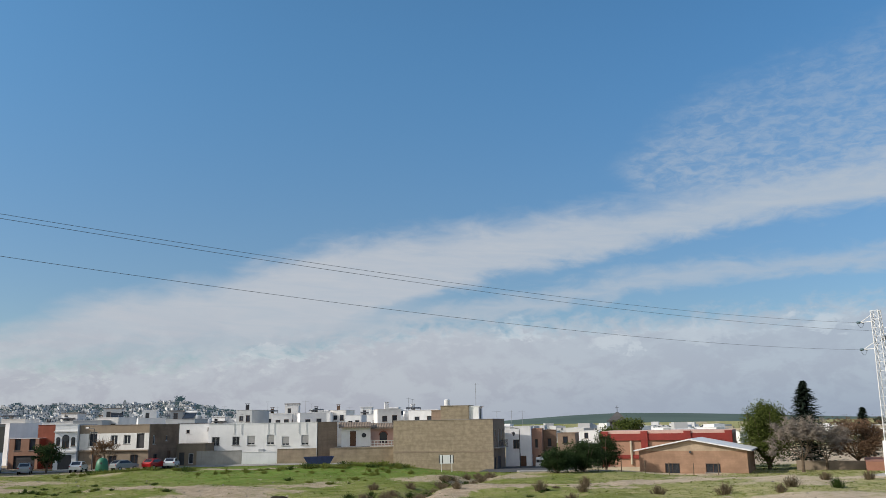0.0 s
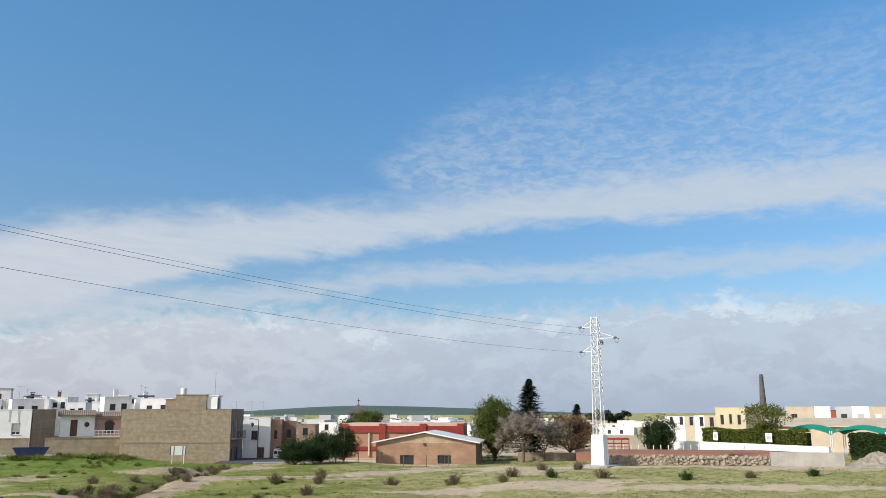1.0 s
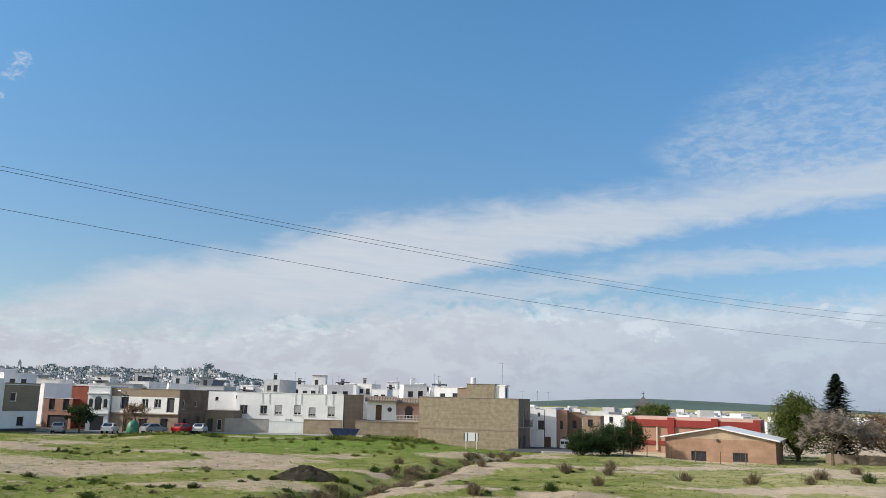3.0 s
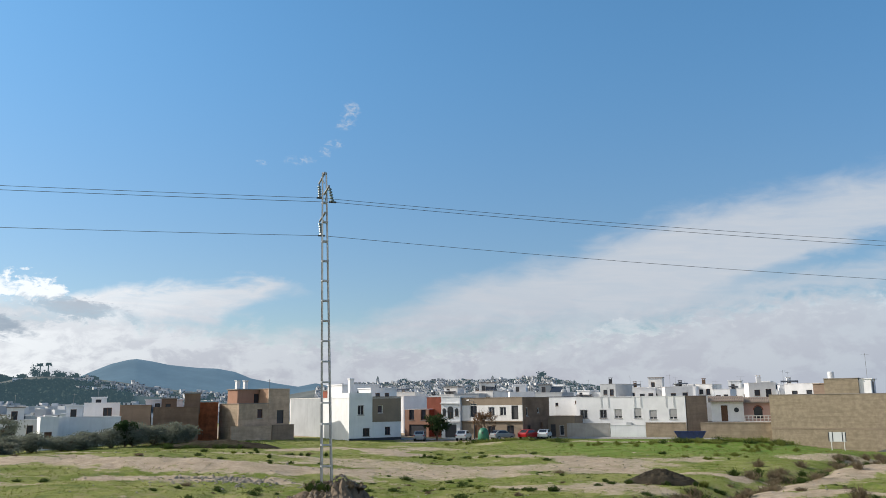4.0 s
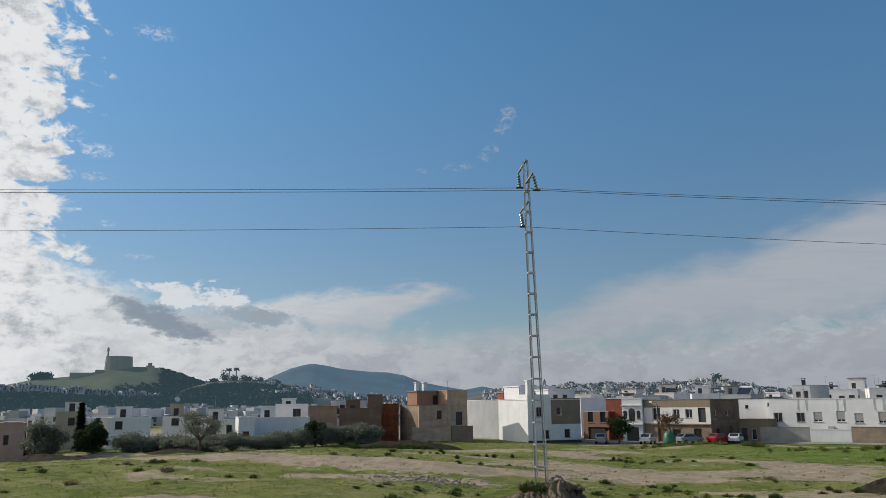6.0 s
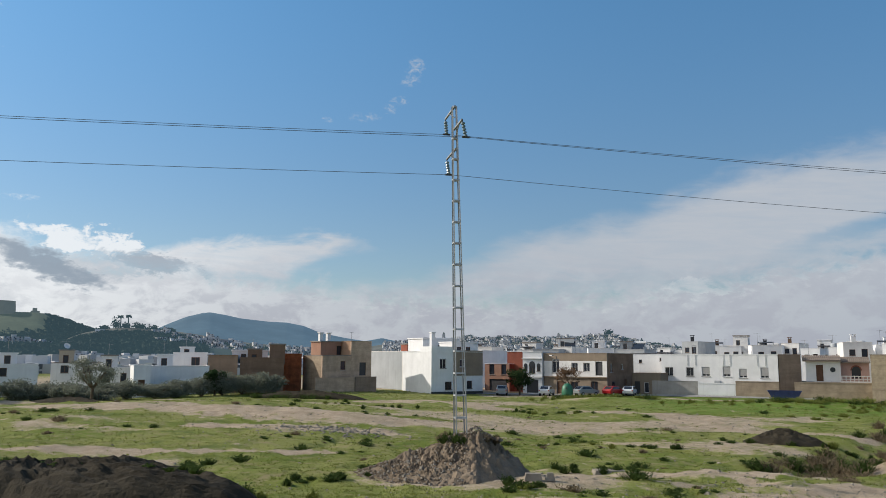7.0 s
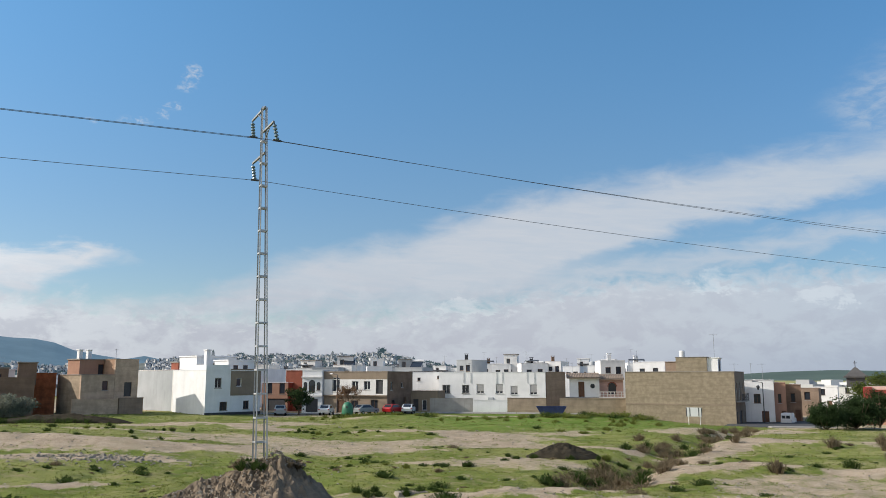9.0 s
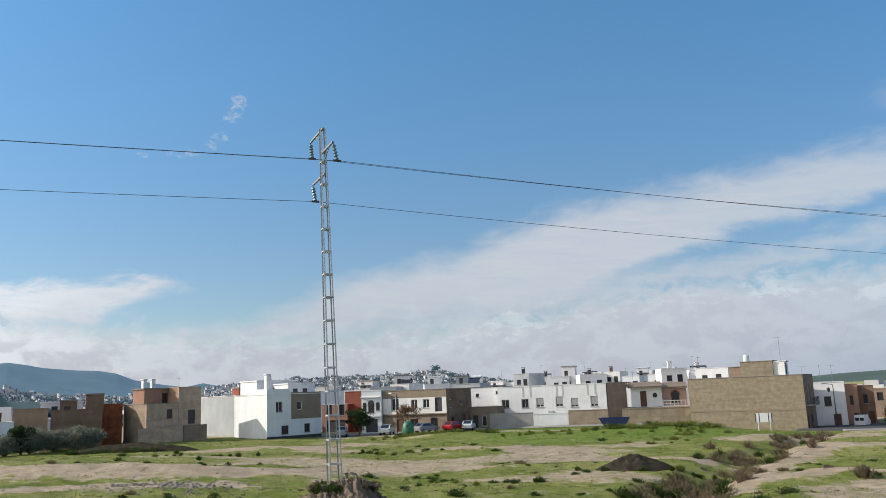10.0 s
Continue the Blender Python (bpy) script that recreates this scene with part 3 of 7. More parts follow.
def make_ground():
    ang = np.concatenate([np.radians(np.linspace(-64, 66, 430)), np.radians(np.linspace(66, 296, 70))[1:-1]])
    rad = np.concatenate([np.linspace(0.5, 12, 14)[:-1], 12 * np.exp(np.linspace(0, math.log(140 / 12), 260)), np.array([160, 190, 240, 320, 450, 700, 1100, 1800, 3000, 4600])])
    na, nr = len(ang), len(rad)
    R, A = np.meshgrid(rad, ang, indexing="ij")
    X, Y = -np.sin(A) * R, 2 + np.cos(A) * R
    Z = ground_z(X, Y)
    v = np.stack([X, Y, Z], -1).reshape(-1, 3)
    i, j = np.meshgrid(np.arange(nr - 1), np.arange(na), indexing="ij")
    j2 = (j + 1) % na
    f = np.stack([i * na + j, (i + 1) * na + j, (i + 1) * na + j2, i * na + j2], -1).reshape(-1, 4)
    verts = v.tolist() + [(0.0, 2.0, float(ground_z(0, 2)))]
    faces = f.tolist() + [(len(v), int(a), int((a + 1) % na)) for a in range(na)]
    me = bpy.data.meshes.new("ground")
    me.from_pydata(verts, [], faces)
    me.materials.append(ground_material())
    me.polygons.foreach_set("use_smooth", [True] * len(me.polygons))
    at = me.attributes.new("bare", "FLOAT", "POINT")
    vals = np.append(bare_at(v[:, 0], v[:, 1]), 0.8)
    at.data.foreach_set("value", vals.astype(np.float32))
    me.update()
    tagged(new("ground", me), "uneven waste ground with patchy green grass and bare paths", "ground", kind="structure")


make_ground()


def gz(x, y):
    return float(ground_z(x, y))

# ---- distance: hills, castle, town ----
EYE = (0.0, 2.0, 6.05)


def polar(az, r):
    a = radians(az)
    return EYE[0] - math.sin(a) * r, EYE[1] + math.cos(a) * r


def ridge_height(profile, az, r):
    a = [p[0] for p in profile]
    e = [p[1] for p in profile]
    return EYE[2] + r * math.tan(radians(float(np.interp(az, a, e))))


def ridge(name, r, front, back, profile, material, label, rough=0.05, cols=140):
    """A hill: crest along the profile of (bearing, elevation), slopes before and behind it."""
    profile = sorted(profile)
    rows = [(-1.0, 0.0), (-0.8, 0.10), (-0.6, 0.28), (-0.4, 0.52), (-0.2, 0.80), (-0.08, 0.95), (0.0, 1.0), (0.3, 0.85), (1.0, 0.0)]
    mb = MB()
    az = np.linspace(profile[0][0], profile[-1][0], cols)
    for s, h in rows:
        for a in az:
            rr = r + s * (front if s < 0 else back)
            x, y = polar(a, rr)
            top = ridge_height(profile, a, r) - EYE[2] + 10
            n = float(fbm(x, y, 3.0 / front, 4, 5) - 0.5)
            mb.v.append((x, y, -4 + (top * h) * (1 + rough * n * (1.0 if abs(s) > 0.05 else 0.3))))
    for i in range(len(rows) - 1):
        for j in range(cols - 1):
            k = i * cols + j
            mb.f.append((k, k + 1, k + cols + 1, k + cols))
    return solid(name, mb, material, label, "hill", kind="structure", smooth=True)


MOUNT = [(44, 0.6), (41, 1.0), (37.7, 1.65), (36.6, 2.2), (35.4, 2.72), (34.4, 2.98), (33.9, 3.04), (33.0, 2.9), (31.9, 2.66), (30, 2.46), (28.8, 2.42), (27.6, 2.2), (26.5, 1.75), (24.9, 1.44), (23.4, 1.2), (22.2, 1.42), (21.2, 1.2), (19, 0.8)]
CASTLE_HILL = [(75, 0.8), (62, 1.0), (56.4, 1.15), (53.3, 1.5), (51.2, 2.0), (49, 2.15), (47.1, 2.62), (45.5, 2.72), (44.4, 2.72), (43, 2.3), (41.5, 1.78), (40.2, 1.45), (38, 0.9)]
HILL2 = [(43, 1.0), (41.8, 1.5), (40.5, 1.82), (39.2, 1.92), (37, 1.84), (34.6, 1.52), (32.3, 1.1), (29, 0.8), (26, 0.6)]
TOWN = [(25, 0.5), (22, 1.0), (19, 1.32), (16.4, 1.42), (13.8, 1.5), (11, 1.48), (8.8, 1.55), (7.2, 1.62), (6.6, 1.72), (5.5, 1.48), (4, 1.15), (1.3, 0.75), (-2, 0.35), (-5, 0.1)]
GREEN = [(-8, -0.1), (-14, 0.02), (-17, 0.2), (-20, 0.38), (-23.2, 0.48), (-27, 0.40), (-31, 0.26), (-37, 0.0), (-42, -0.15), (-50, -0.1), (-60, 0.05), (-75, 0.1)]
LOWER = [(80, 0.9), (66, 1.05), (57, 1.12), (50, 0.86), (46, 0.62), (42, 0.8), (38, 0.9), (33, 0.6), (28, 0.2)]
# the hill materials carry distance haze as emission
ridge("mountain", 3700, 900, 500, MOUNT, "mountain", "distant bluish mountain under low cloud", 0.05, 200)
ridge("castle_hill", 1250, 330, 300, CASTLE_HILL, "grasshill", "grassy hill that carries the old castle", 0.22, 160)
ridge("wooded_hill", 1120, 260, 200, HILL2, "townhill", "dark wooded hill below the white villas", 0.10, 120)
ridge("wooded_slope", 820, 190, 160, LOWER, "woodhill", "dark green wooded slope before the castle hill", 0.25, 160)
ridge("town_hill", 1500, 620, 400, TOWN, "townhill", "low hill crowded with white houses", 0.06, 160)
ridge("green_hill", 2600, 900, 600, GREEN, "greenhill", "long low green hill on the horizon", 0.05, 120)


def far_house(mb, dk, x, y, z, w, d, h, a, windows=True):
    c, s = math.cos(a), math.sin(a)

    def tr(px, py, pz):
        return (x + c * px - s * py, y + s * px + c * py, z + pz)

    n = len(mb.v)
    mb.box(-w / 2, -d / 2, -3, w / 2, d / 2, h)
    if random.random() < 0.5:
        mb.box(-w / 2, -d / 2 + d * 0.4, h, -w / 2 + w * 0.45, d / 2, h + 2.3)
    for i in range(n, len(mb.v)):
        mb.v[i] = tr(*mb.v[i])
    if windows:
        for k in range(2):
            for u in (-0.28, 0.22):
                if random.random() < 0.75:
                    px, pz = u * w, h * (0.28 + 0.42 * k)
                    dk.quad(tr(px, -d / 2 - 0.05, pz), tr(px + 1.3, -d / 2 - 0.05, pz), tr(px + 1.3, -d / 2 - 0.05, pz + 1.4), tr(px, -d / 2 - 0.05, pz + 1.4))


def far_town():
    random.seed(11)
    walls, dark = MB(), MB()
    prof = sorted(TOWN)
    for _ in range(1500):       # on the town hill
        az = random.uniform(-3, 22)
        if az < 5.5 and random.random() < 0.6:
            continue
        s = -random.random() ** 0.8 * 0.85
        x, y = polar(az, 1500 + s * 620)
        top = ridge_height(prof, az, 1500) - EYE[2] + 10
        h = float(np.interp(s, (-1, -0.8, -0.6, -0.4, -0.2, 0), (0, 0.1, 0.28, 0.52, 0.8, 1)))
        far_house(walls, dark, x, y, -4 + top * h, random.uniform(5, 12), random.uniform(5, 8), random.uniform(2.2, 4.6), radians(az + random.uniform(-35, 25)))
    for _ in range(150):        # under the castle
        az = random.uniform(43.5, 60)
        e = 0.98 + (az - 45.0) * 0.055 + random.uniform(-0.14, 0.12)
        r = 1000
        x, y = polar(az, r)
        far_house(walls, dark, x, y, EYE[2] + r * math.tan(radians(e)) - 3, random.uniform(6, 13), 9, random.uniform(3, 5.5), radians(az + random.uniform(-30, 30)))
    for _ in range(30):         # villas and terraces on the wooded hill
        az = random.uniform(34.5, 41)
        x, y = polar(az, 1098)
        far_house(walls, dark, x, y, ridge_height(sorted(HILL2), az, 1120) - random.uniform(7, 10.5), random.uniform(16, 40), 10, random.uniform(2.2, 4.0), radians(az), False)
    for _ in range(330):        # houses down the bare end of that hill
        az, s = random.uniform(24, 37.4), random.uniform(-0.97, -0.08)
        if az > 35.2 and s < -0.4:
            continue
        h = float(np.interp(s, (-1, -0.8, -0.6, -0.4, -0.2, -0.08, 0), (0, 0.1, 0.28, 0.52, 0.8, 0.95, 1)))
        x, y = polar(az, 1120 + s * 260)
        far_house(walls, dark, x, y, -4 + (ridge_height(sorted(HILL2), az, 1120) + 4) * h, random.uniform(5, 13), 8, random.uniform(2.4, 5.0), radians(az + random.uniform(-40, 30)))
    for _ in range(800):        # over the plain behind the first rows
        az = random.uniform(-30, 62) if _ < 520 else random.uniform(24, 60)
        r = random.uniform(230, 640)
        x, y = polar(az, r)
        hill = -1.0 if az > 22 else 0.0
        small = 0.72 if az > 22 else 1.0
        far_house(walls, dark, x, y, (0.3 if az > -8 else -1.6) + hill, random.uniform(8, 15) * small, random.uniform(8, 12) * small, random.uniform(4.0, 6.2) * (1.45 * small - 0.2 if az > 22 else 1.0) if az > -8 else random.uniform(2.6, 4.6), radians(az + random.uniform(-50, 50)))
    for _ in range(120):        # lowest houses on the wooded slope
        az, s = random.uniform(28, 49), random.uniform(-1.0, -0.55)
        h = float(np.interp(s, (-1, -0.8, -0.6, -0.4), (0, 0.1, 0.28, 0.52)))
        x, y = polar(az, 820 + s * 190)
        far_house(walls, dark, x, y, -4 + (ridge_height(sorted(LOWER), az, 820) + 4) * h + 1.0, random.uniform(6, 11), 8, random.uniform(3.5, 6), radians(az + random.uniform(-40, 40)))
    town = solid("far_town", walls, "townwhite", "whitewashed houses packed over plain and hillside", "houses", kind="stuff")
    part("window", dark, "towndark", town)
    trees = MB()
    def on_slope(profile, az, r, front, s):
        h = float(np.interp(s, (-1, -0.8, -0.6, -0.4, -0.2, -0.08, 0), (0, 0.1, 0.28, 0.52, 0.8, 0.95, 1)))
        return r + s * front, -4 + (ridge_height(sorted(profile), az, r) + 4) * h

    for _ in range(42000):       # dark crowns along the far slopes
        az = random.uniform(-3, 62)
        pick = random.random()
        if pick < 0.28:
            az = random.uniform(35.3, 42.5) if random.random() < 0.9 else random.uniform(26, 36)
            r, z = on_slope(HILL2, az, 1120, 260, -0.16 - 0.8 * random.random())
        elif pick < 0.5:
            az = 39.5 + 7.2 * random.random() ** 1.3
            r, z = on_slope(CASTLE_HILL, az, 1250, 330, -0.9 * random.random() ** 1.5)
            if az > 43.9 and z > EYE[2] + 30 + random.uniform(-9, 3):
                continue
        elif pick < 0.515:
            az = random.gauss(51.0, 0.26)
            r, z = on_slope(CASTLE_HILL, az, 1250, 330, -0.02)
            z += random.uniform(-4, 4.5)
        elif pick < 0.8:
            az = random.uniform(34, 62)
            r, z = on_slope(LOWER, az, 820, 190, -random.random())
        else:
            az = random.uniform(-3, 20) if random.random() < 0.7 else random.gauss(4.5, 1.6)
            s = -random.random() * 0.8
            r = 1500 + s * 620
            h = float(np.interp(s, (-1, -0.8, -0.6, -0.4, -0.2, 0), (0, 0.1, 0.28, 0.52, 0.8, 1)))
            z = -4 + (ridge_height(sorted(TOWN), az, 1500) + 4) * h
        x, y = polar(az, r)
        w = random.uniform(1.2, 3.0) if pick < 0.8 else random.uniform(0.9, 2.2)
        for _k in range(3):
            c = Vector((x + random.uniform(-w, w), y, z + random.uniform(0, w)))
            u = Vector((random.uniform(-1, 1), random.uniform(-1, 0.2), random.uniform(0, 1))) * w
            q = Vector((random.uniform(-1, 1), random.uniform(-1, 1), random.uniform(0.4, 1))) * w
            trees.tri(tuple(c - u), tuple(c + u), tuple(c + q))
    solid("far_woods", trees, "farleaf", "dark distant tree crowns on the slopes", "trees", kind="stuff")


far_town()


def castle():
    x, y = polar(46.5, 1245)
    z = ridge_height(sorted(CASTLE_HILL), 46.3, 1250) - 4
    ob = empty("castle", Matrix.Translation((x, y, z)) @ Matrix.Rotation(radians(46), 4, "Z"), "weathered grey stone castle keep on the hilltop", "castle")
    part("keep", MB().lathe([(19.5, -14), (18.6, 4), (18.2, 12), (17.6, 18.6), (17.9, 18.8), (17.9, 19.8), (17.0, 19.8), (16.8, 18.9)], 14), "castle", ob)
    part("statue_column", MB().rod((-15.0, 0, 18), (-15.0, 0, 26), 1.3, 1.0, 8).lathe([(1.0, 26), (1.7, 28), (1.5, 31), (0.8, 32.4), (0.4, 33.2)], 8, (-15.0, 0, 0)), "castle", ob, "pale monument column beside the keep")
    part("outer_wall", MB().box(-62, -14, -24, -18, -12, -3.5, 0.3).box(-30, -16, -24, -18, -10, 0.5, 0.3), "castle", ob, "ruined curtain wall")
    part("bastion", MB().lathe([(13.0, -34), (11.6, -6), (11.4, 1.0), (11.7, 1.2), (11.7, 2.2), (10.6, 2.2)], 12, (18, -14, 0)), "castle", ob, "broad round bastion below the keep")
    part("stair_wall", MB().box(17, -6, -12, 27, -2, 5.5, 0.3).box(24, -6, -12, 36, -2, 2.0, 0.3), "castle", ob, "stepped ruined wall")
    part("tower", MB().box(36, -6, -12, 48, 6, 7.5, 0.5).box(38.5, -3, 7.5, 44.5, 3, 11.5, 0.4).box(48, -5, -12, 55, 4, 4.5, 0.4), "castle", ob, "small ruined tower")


castle()


def far_crown(mb, c, r, n, rnd):
    """Uneven distant crown of small leaf clumps round c."""
    for _ in range(n):
        d = Vector((rnd.gauss(0, 0.5), rnd.gauss(0, 0.5), rnd.gauss(0, 0.5)))
        p = Vector((c[0] + d.x * r[0], c[1] + d.y * r[0], c[2] + d.z * r[1]))
        u = Vector((rnd.uniform(-1, 1), rnd.uniform(-1, 1), rnd.uniform(-1, 1))) * 0.28 * r[0]
        mb.tri(tuple(p - u), tuple(p + u), tuple(p + u.orthogonal() * 0.9))


def ridge_trees():
    """Palms and dark trees among the villas, and lone crowns on the town's skyline."""
    rnd = random.Random(5)
    for az, top in ((39.52, 16.0), (39.06, 16.5)):
        x, y = polar(az, 1110)
        z = ridge_height(sorted(HILL2), az, 1120) - 3
        ob = empty("palm_tree", Matrix.Translation((x, y, z)), "distant tall palm among hilltop villas", "tree", "palms on the hill")
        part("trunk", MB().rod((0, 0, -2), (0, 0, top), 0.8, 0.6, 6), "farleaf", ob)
        mb = MB()
        for i in range(26):
            a, d = i * 2.4, rnd.uniform(3.0, 4.6)
            tip = (d * math.cos(a), d * math.sin(a), top + 0.5 + rnd.uniform(-3, 2.6))
            mb.tri((0, 0, top), (tip[0] * 0.6 - 0.6, tip[1] * 0.6, top + 2.2), tip)
            mb.tri((0, 0, top), (tip[0] * 0.6 + 0.6, tip[1] * 0.6, top + 1.6), tip)
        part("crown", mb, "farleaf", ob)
    for prof, r0, az, h, w, label in ((HILL2, 1120, 39.85, 17, 3.6, "dark pointed"), (HILL2, 1120, 39.72, 12, 4.4, "dark round"), (HILL2, 1120, 40.5, 6, 6.0, "low dark"), (HILL2, 1120, 39.2, 8, 5.0, "low dark"), (HILL2, 1120, 38.55, 9, 4.5, "dark round"), (HILL2, 1120, 38.2, 8, 5.0, "dark round"), (HILL2, 1120, 37.5, 6, 6.0, "low dark"), (HILL2, 1120, 36.6, 5, 7.0, "low dark"),
                                      (TOWN, 1500, 6.5, 11, 7.5, "dark round"), (TOWN, 1500, 16.1, 9, 7.0, "dark round"), (TOWN, 1500, 12.0, 7, 5.0, "dark round"), (TOWN, 1500, 4.4, 6, 6.0, "low dark"), (TOWN, 1500, 3.3, 5, 8.0, "low dark")):
        x, y = polar(az, r0 - 6)
        z = ridge_height(sorted(prof), az, r0) - 3
        ob = empty("skyline_tree", Matrix.Translation((x, y, z)), label + " tree crown on the far skyline", "tree", "skyline trees")
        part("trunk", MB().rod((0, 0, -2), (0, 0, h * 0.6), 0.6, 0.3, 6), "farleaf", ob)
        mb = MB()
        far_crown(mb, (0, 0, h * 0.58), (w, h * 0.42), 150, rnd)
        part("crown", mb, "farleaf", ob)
    for az, h in ((17.9, 17.0), (9.9, 12.0)):
        x, y = polar(az, 1490)
        tw = empty("church_tower", pose(x, y, ridge_height(sorted(TOWN), az, 1500) - 4, 0, 0, az), "distant church tower over the white town", "tower", "church towers")
        part("shaft", MB().box(-2.6, -2.6, -4, 2.6, 2.6, h * 0.75), "townwhite", tw)
        part("spire", MB().box(-2.2, -2.2, h * 0.75, 2.2, 2.2, h, 1.7), "castle", tw)


ridge_trees()

# ---- houses ----


def wall_mesh(mb, W, H, holes, thick=0.28):
    """A wall in the plane y = 0, its outside towards -y, with openings right through it."""
    xs = sorted({0.0, W, *[h[0] for h in holes], *[h[2] for h in holes]})
    zs = sorted({0.0, H, *[h[1] for h in holes], *[h[3] for h in holes]})

    def full(i, j):
        if not (0 <= i < len(xs) - 1 and 0 <= j < len(zs) - 1):
            return False
        cx, cz = (xs[i] + xs[i + 1]) / 2, (zs[j] + zs[j + 1]) / 2
        return not any(h[0] < cx < h[2] and h[1] < cz < h[3] for h in holes)

    for i in range(len(xs) - 1):
        for j in range(len(zs) - 1):
            if not full(i, j):
                continue
            a, b, c, d = xs[i], xs[i + 1], zs[j], zs[j + 1]
            mb.quad((a, 0, c), (b, 0, c), (b, 0, d), (a, 0, d))
            mb.quad((b, thick, c), (a, thick, c), (a, thick, d), (b, thick, d))
            if not full(i - 1, j):
                mb.quad((a, thick, c), (a, 0, c), (a, 0, d), (a, thick, d))
            if not full(i + 1, j):
                mb.quad((b, 0, c), (b, thick, c), (b, thick, d), (b, 0, d))
            if not full(i, j - 1):
                mb.quad((a, 0, c), (a, thick, c), (b, thick, c), (b, 0, c))
            if not full(i, j + 1):
                mb.quad((a, 0, d), (b, 0, d), (b, thick, d), (a, thick, d))
    return mb


def spin(mb, m, start=0):
    for i in range(start, len(mb.v)):
        mb.v[i] = tuple(m @ Vector(mb.v[i]))
    return mb


def fill_opening(o, side, parent):
    """Frame, pane, sill, blind, grille or door leaf of one opening (x0, z0, x1, z1, kind)."""
    x0, z0, x1, z1, kind = o
    w = 0.07
    f = MB()
    f.box(x0, 0.10, z0, x0 + w, 0.17, z1).box(x1 - w, 0.10, z0, x1, 0.17, z1).box(x0 + w, 0.10, z0, x1 - w, 0.17, z0 + w).box(x0 + w, 0.10, z1 - w, x1 - w, 0.17, z1)
    if kind[0] == "w" and x1 - x0 > 0.9:
        xm = (x0 + x1) / 2
        f.box(xm - 0.03, 0.10, z0 + w, xm + 0.03, 0.17, z1 - w)
    fm = "whitemetal" if "l" in kind else "wood"
    if kind[0] == "d":
        ob = part("door", spin(f, side), "iron" if "g" in kind else "wood", parent)
        leaf = MB().box(x0 + w, 0.13, z0, x1 - w, 0.18, z1 - w)
        for k in range(3):
            zz = z0 + 0.2 + k * (z1 - z0 - 0.3) / 3
            leaf.box(x0 + w + 0.1, 0.115, zz, x1 - w - 0.1, 0.13, zz + (z1 - z0) / 3 - 0.25)
        part("door_leaf", spin(leaf, side), "iron" if "g" in kind else "wood", ob)
        return
    ob = part("window", spin(f, side), fm, parent)
    if kind[0] == "w":
        part("pane", spin(MB().box(x0 + w, 0.13, z0 + w, x1 - w, 0.145, z1 - w), side), "glass", ob)
        part("sill", spin(MB().box(x0 - 0.08, -0.07, z0 - 0.08, x1 + 0.08, 0.099, z0 - 0.004), side), "concrete", ob)
    if "b" in kind:
        n = MB()
        zb = z0 + (z1 - z0) * 0.22
        count = max(2, int((z1 - w - zb) / 0.095))
        pitch = (z1 - w - zb) / count
        edge = []
        for k in range(count):
            edge += [(0.06, zb + k * pitch), (0.06, zb + (k + 0.8) * pitch), (0.075, zb + (k + 0.85) * pitch), (0.075, zb + (k + 0.95) * pitch)]
        n.prism(edge + [(0.085, z1 - w), (0.085, zb)], x0 + w, x1 - w)
        part("blind", spin(n, side), "blind", ob)
    if "r" in kind:
        n = MB()
        for k in range(int((x1 - x0) / 0.13)):
            n.rod((x0 + 0.06 + k * 0.13, -0.05, z0), (x0 + 0.06 + k * 0.13, -0.05, z1), 0.012, n=4)
        n.box(x0, -0.06, z0, x1, -0.03, z0 + 0.03).box(x0, -0.06, z1 - 0.03, x1, -0.03, z1)
        part("grille", spin(n, side), "iron", ob)


def antenna(x, y, z, h=2.2, dish=False):
    mb = MB().rod((0, 0, 0), (0, 0, h), 0.025, n=5)
    ob = empty("roof_antenna", pose(x, y, z, 0, 0, random.uniform(0, 180)), "thin metal television aerial on a flat roof", "antenna", "roof aerials")
    part("mast", mb, "galv_dark", ob)
    bars = MB().rod((-0.7, 0, h - 0.15), (0.7, 0, h - 0.15), 0.015, n=4)
    for k in range(6):
        bars.rod((-0.6 + k * 0.24, -0.25, h - 0.15), (-0.6 + k * 0.24, 0.25, h - 0.15), 0.01, n=4)
    tagged(part("aerial_bars", bars, "galv_dark", ob), "thin metal aerial rods", kind="stuff")
    if dish:
        part("dish", spin(MB().lathe([(0.02, 0.0), (0.25, 0.04), (0.42, 0.14), (0.44, 0.15), (0.40, 0.15), (0.2, 0.06)], 14), Matrix.Translation((0, -0.1, h - 0.8)) @ Matrix.Rotation(radians(60), 4, "X")), "whitemetal", ob)


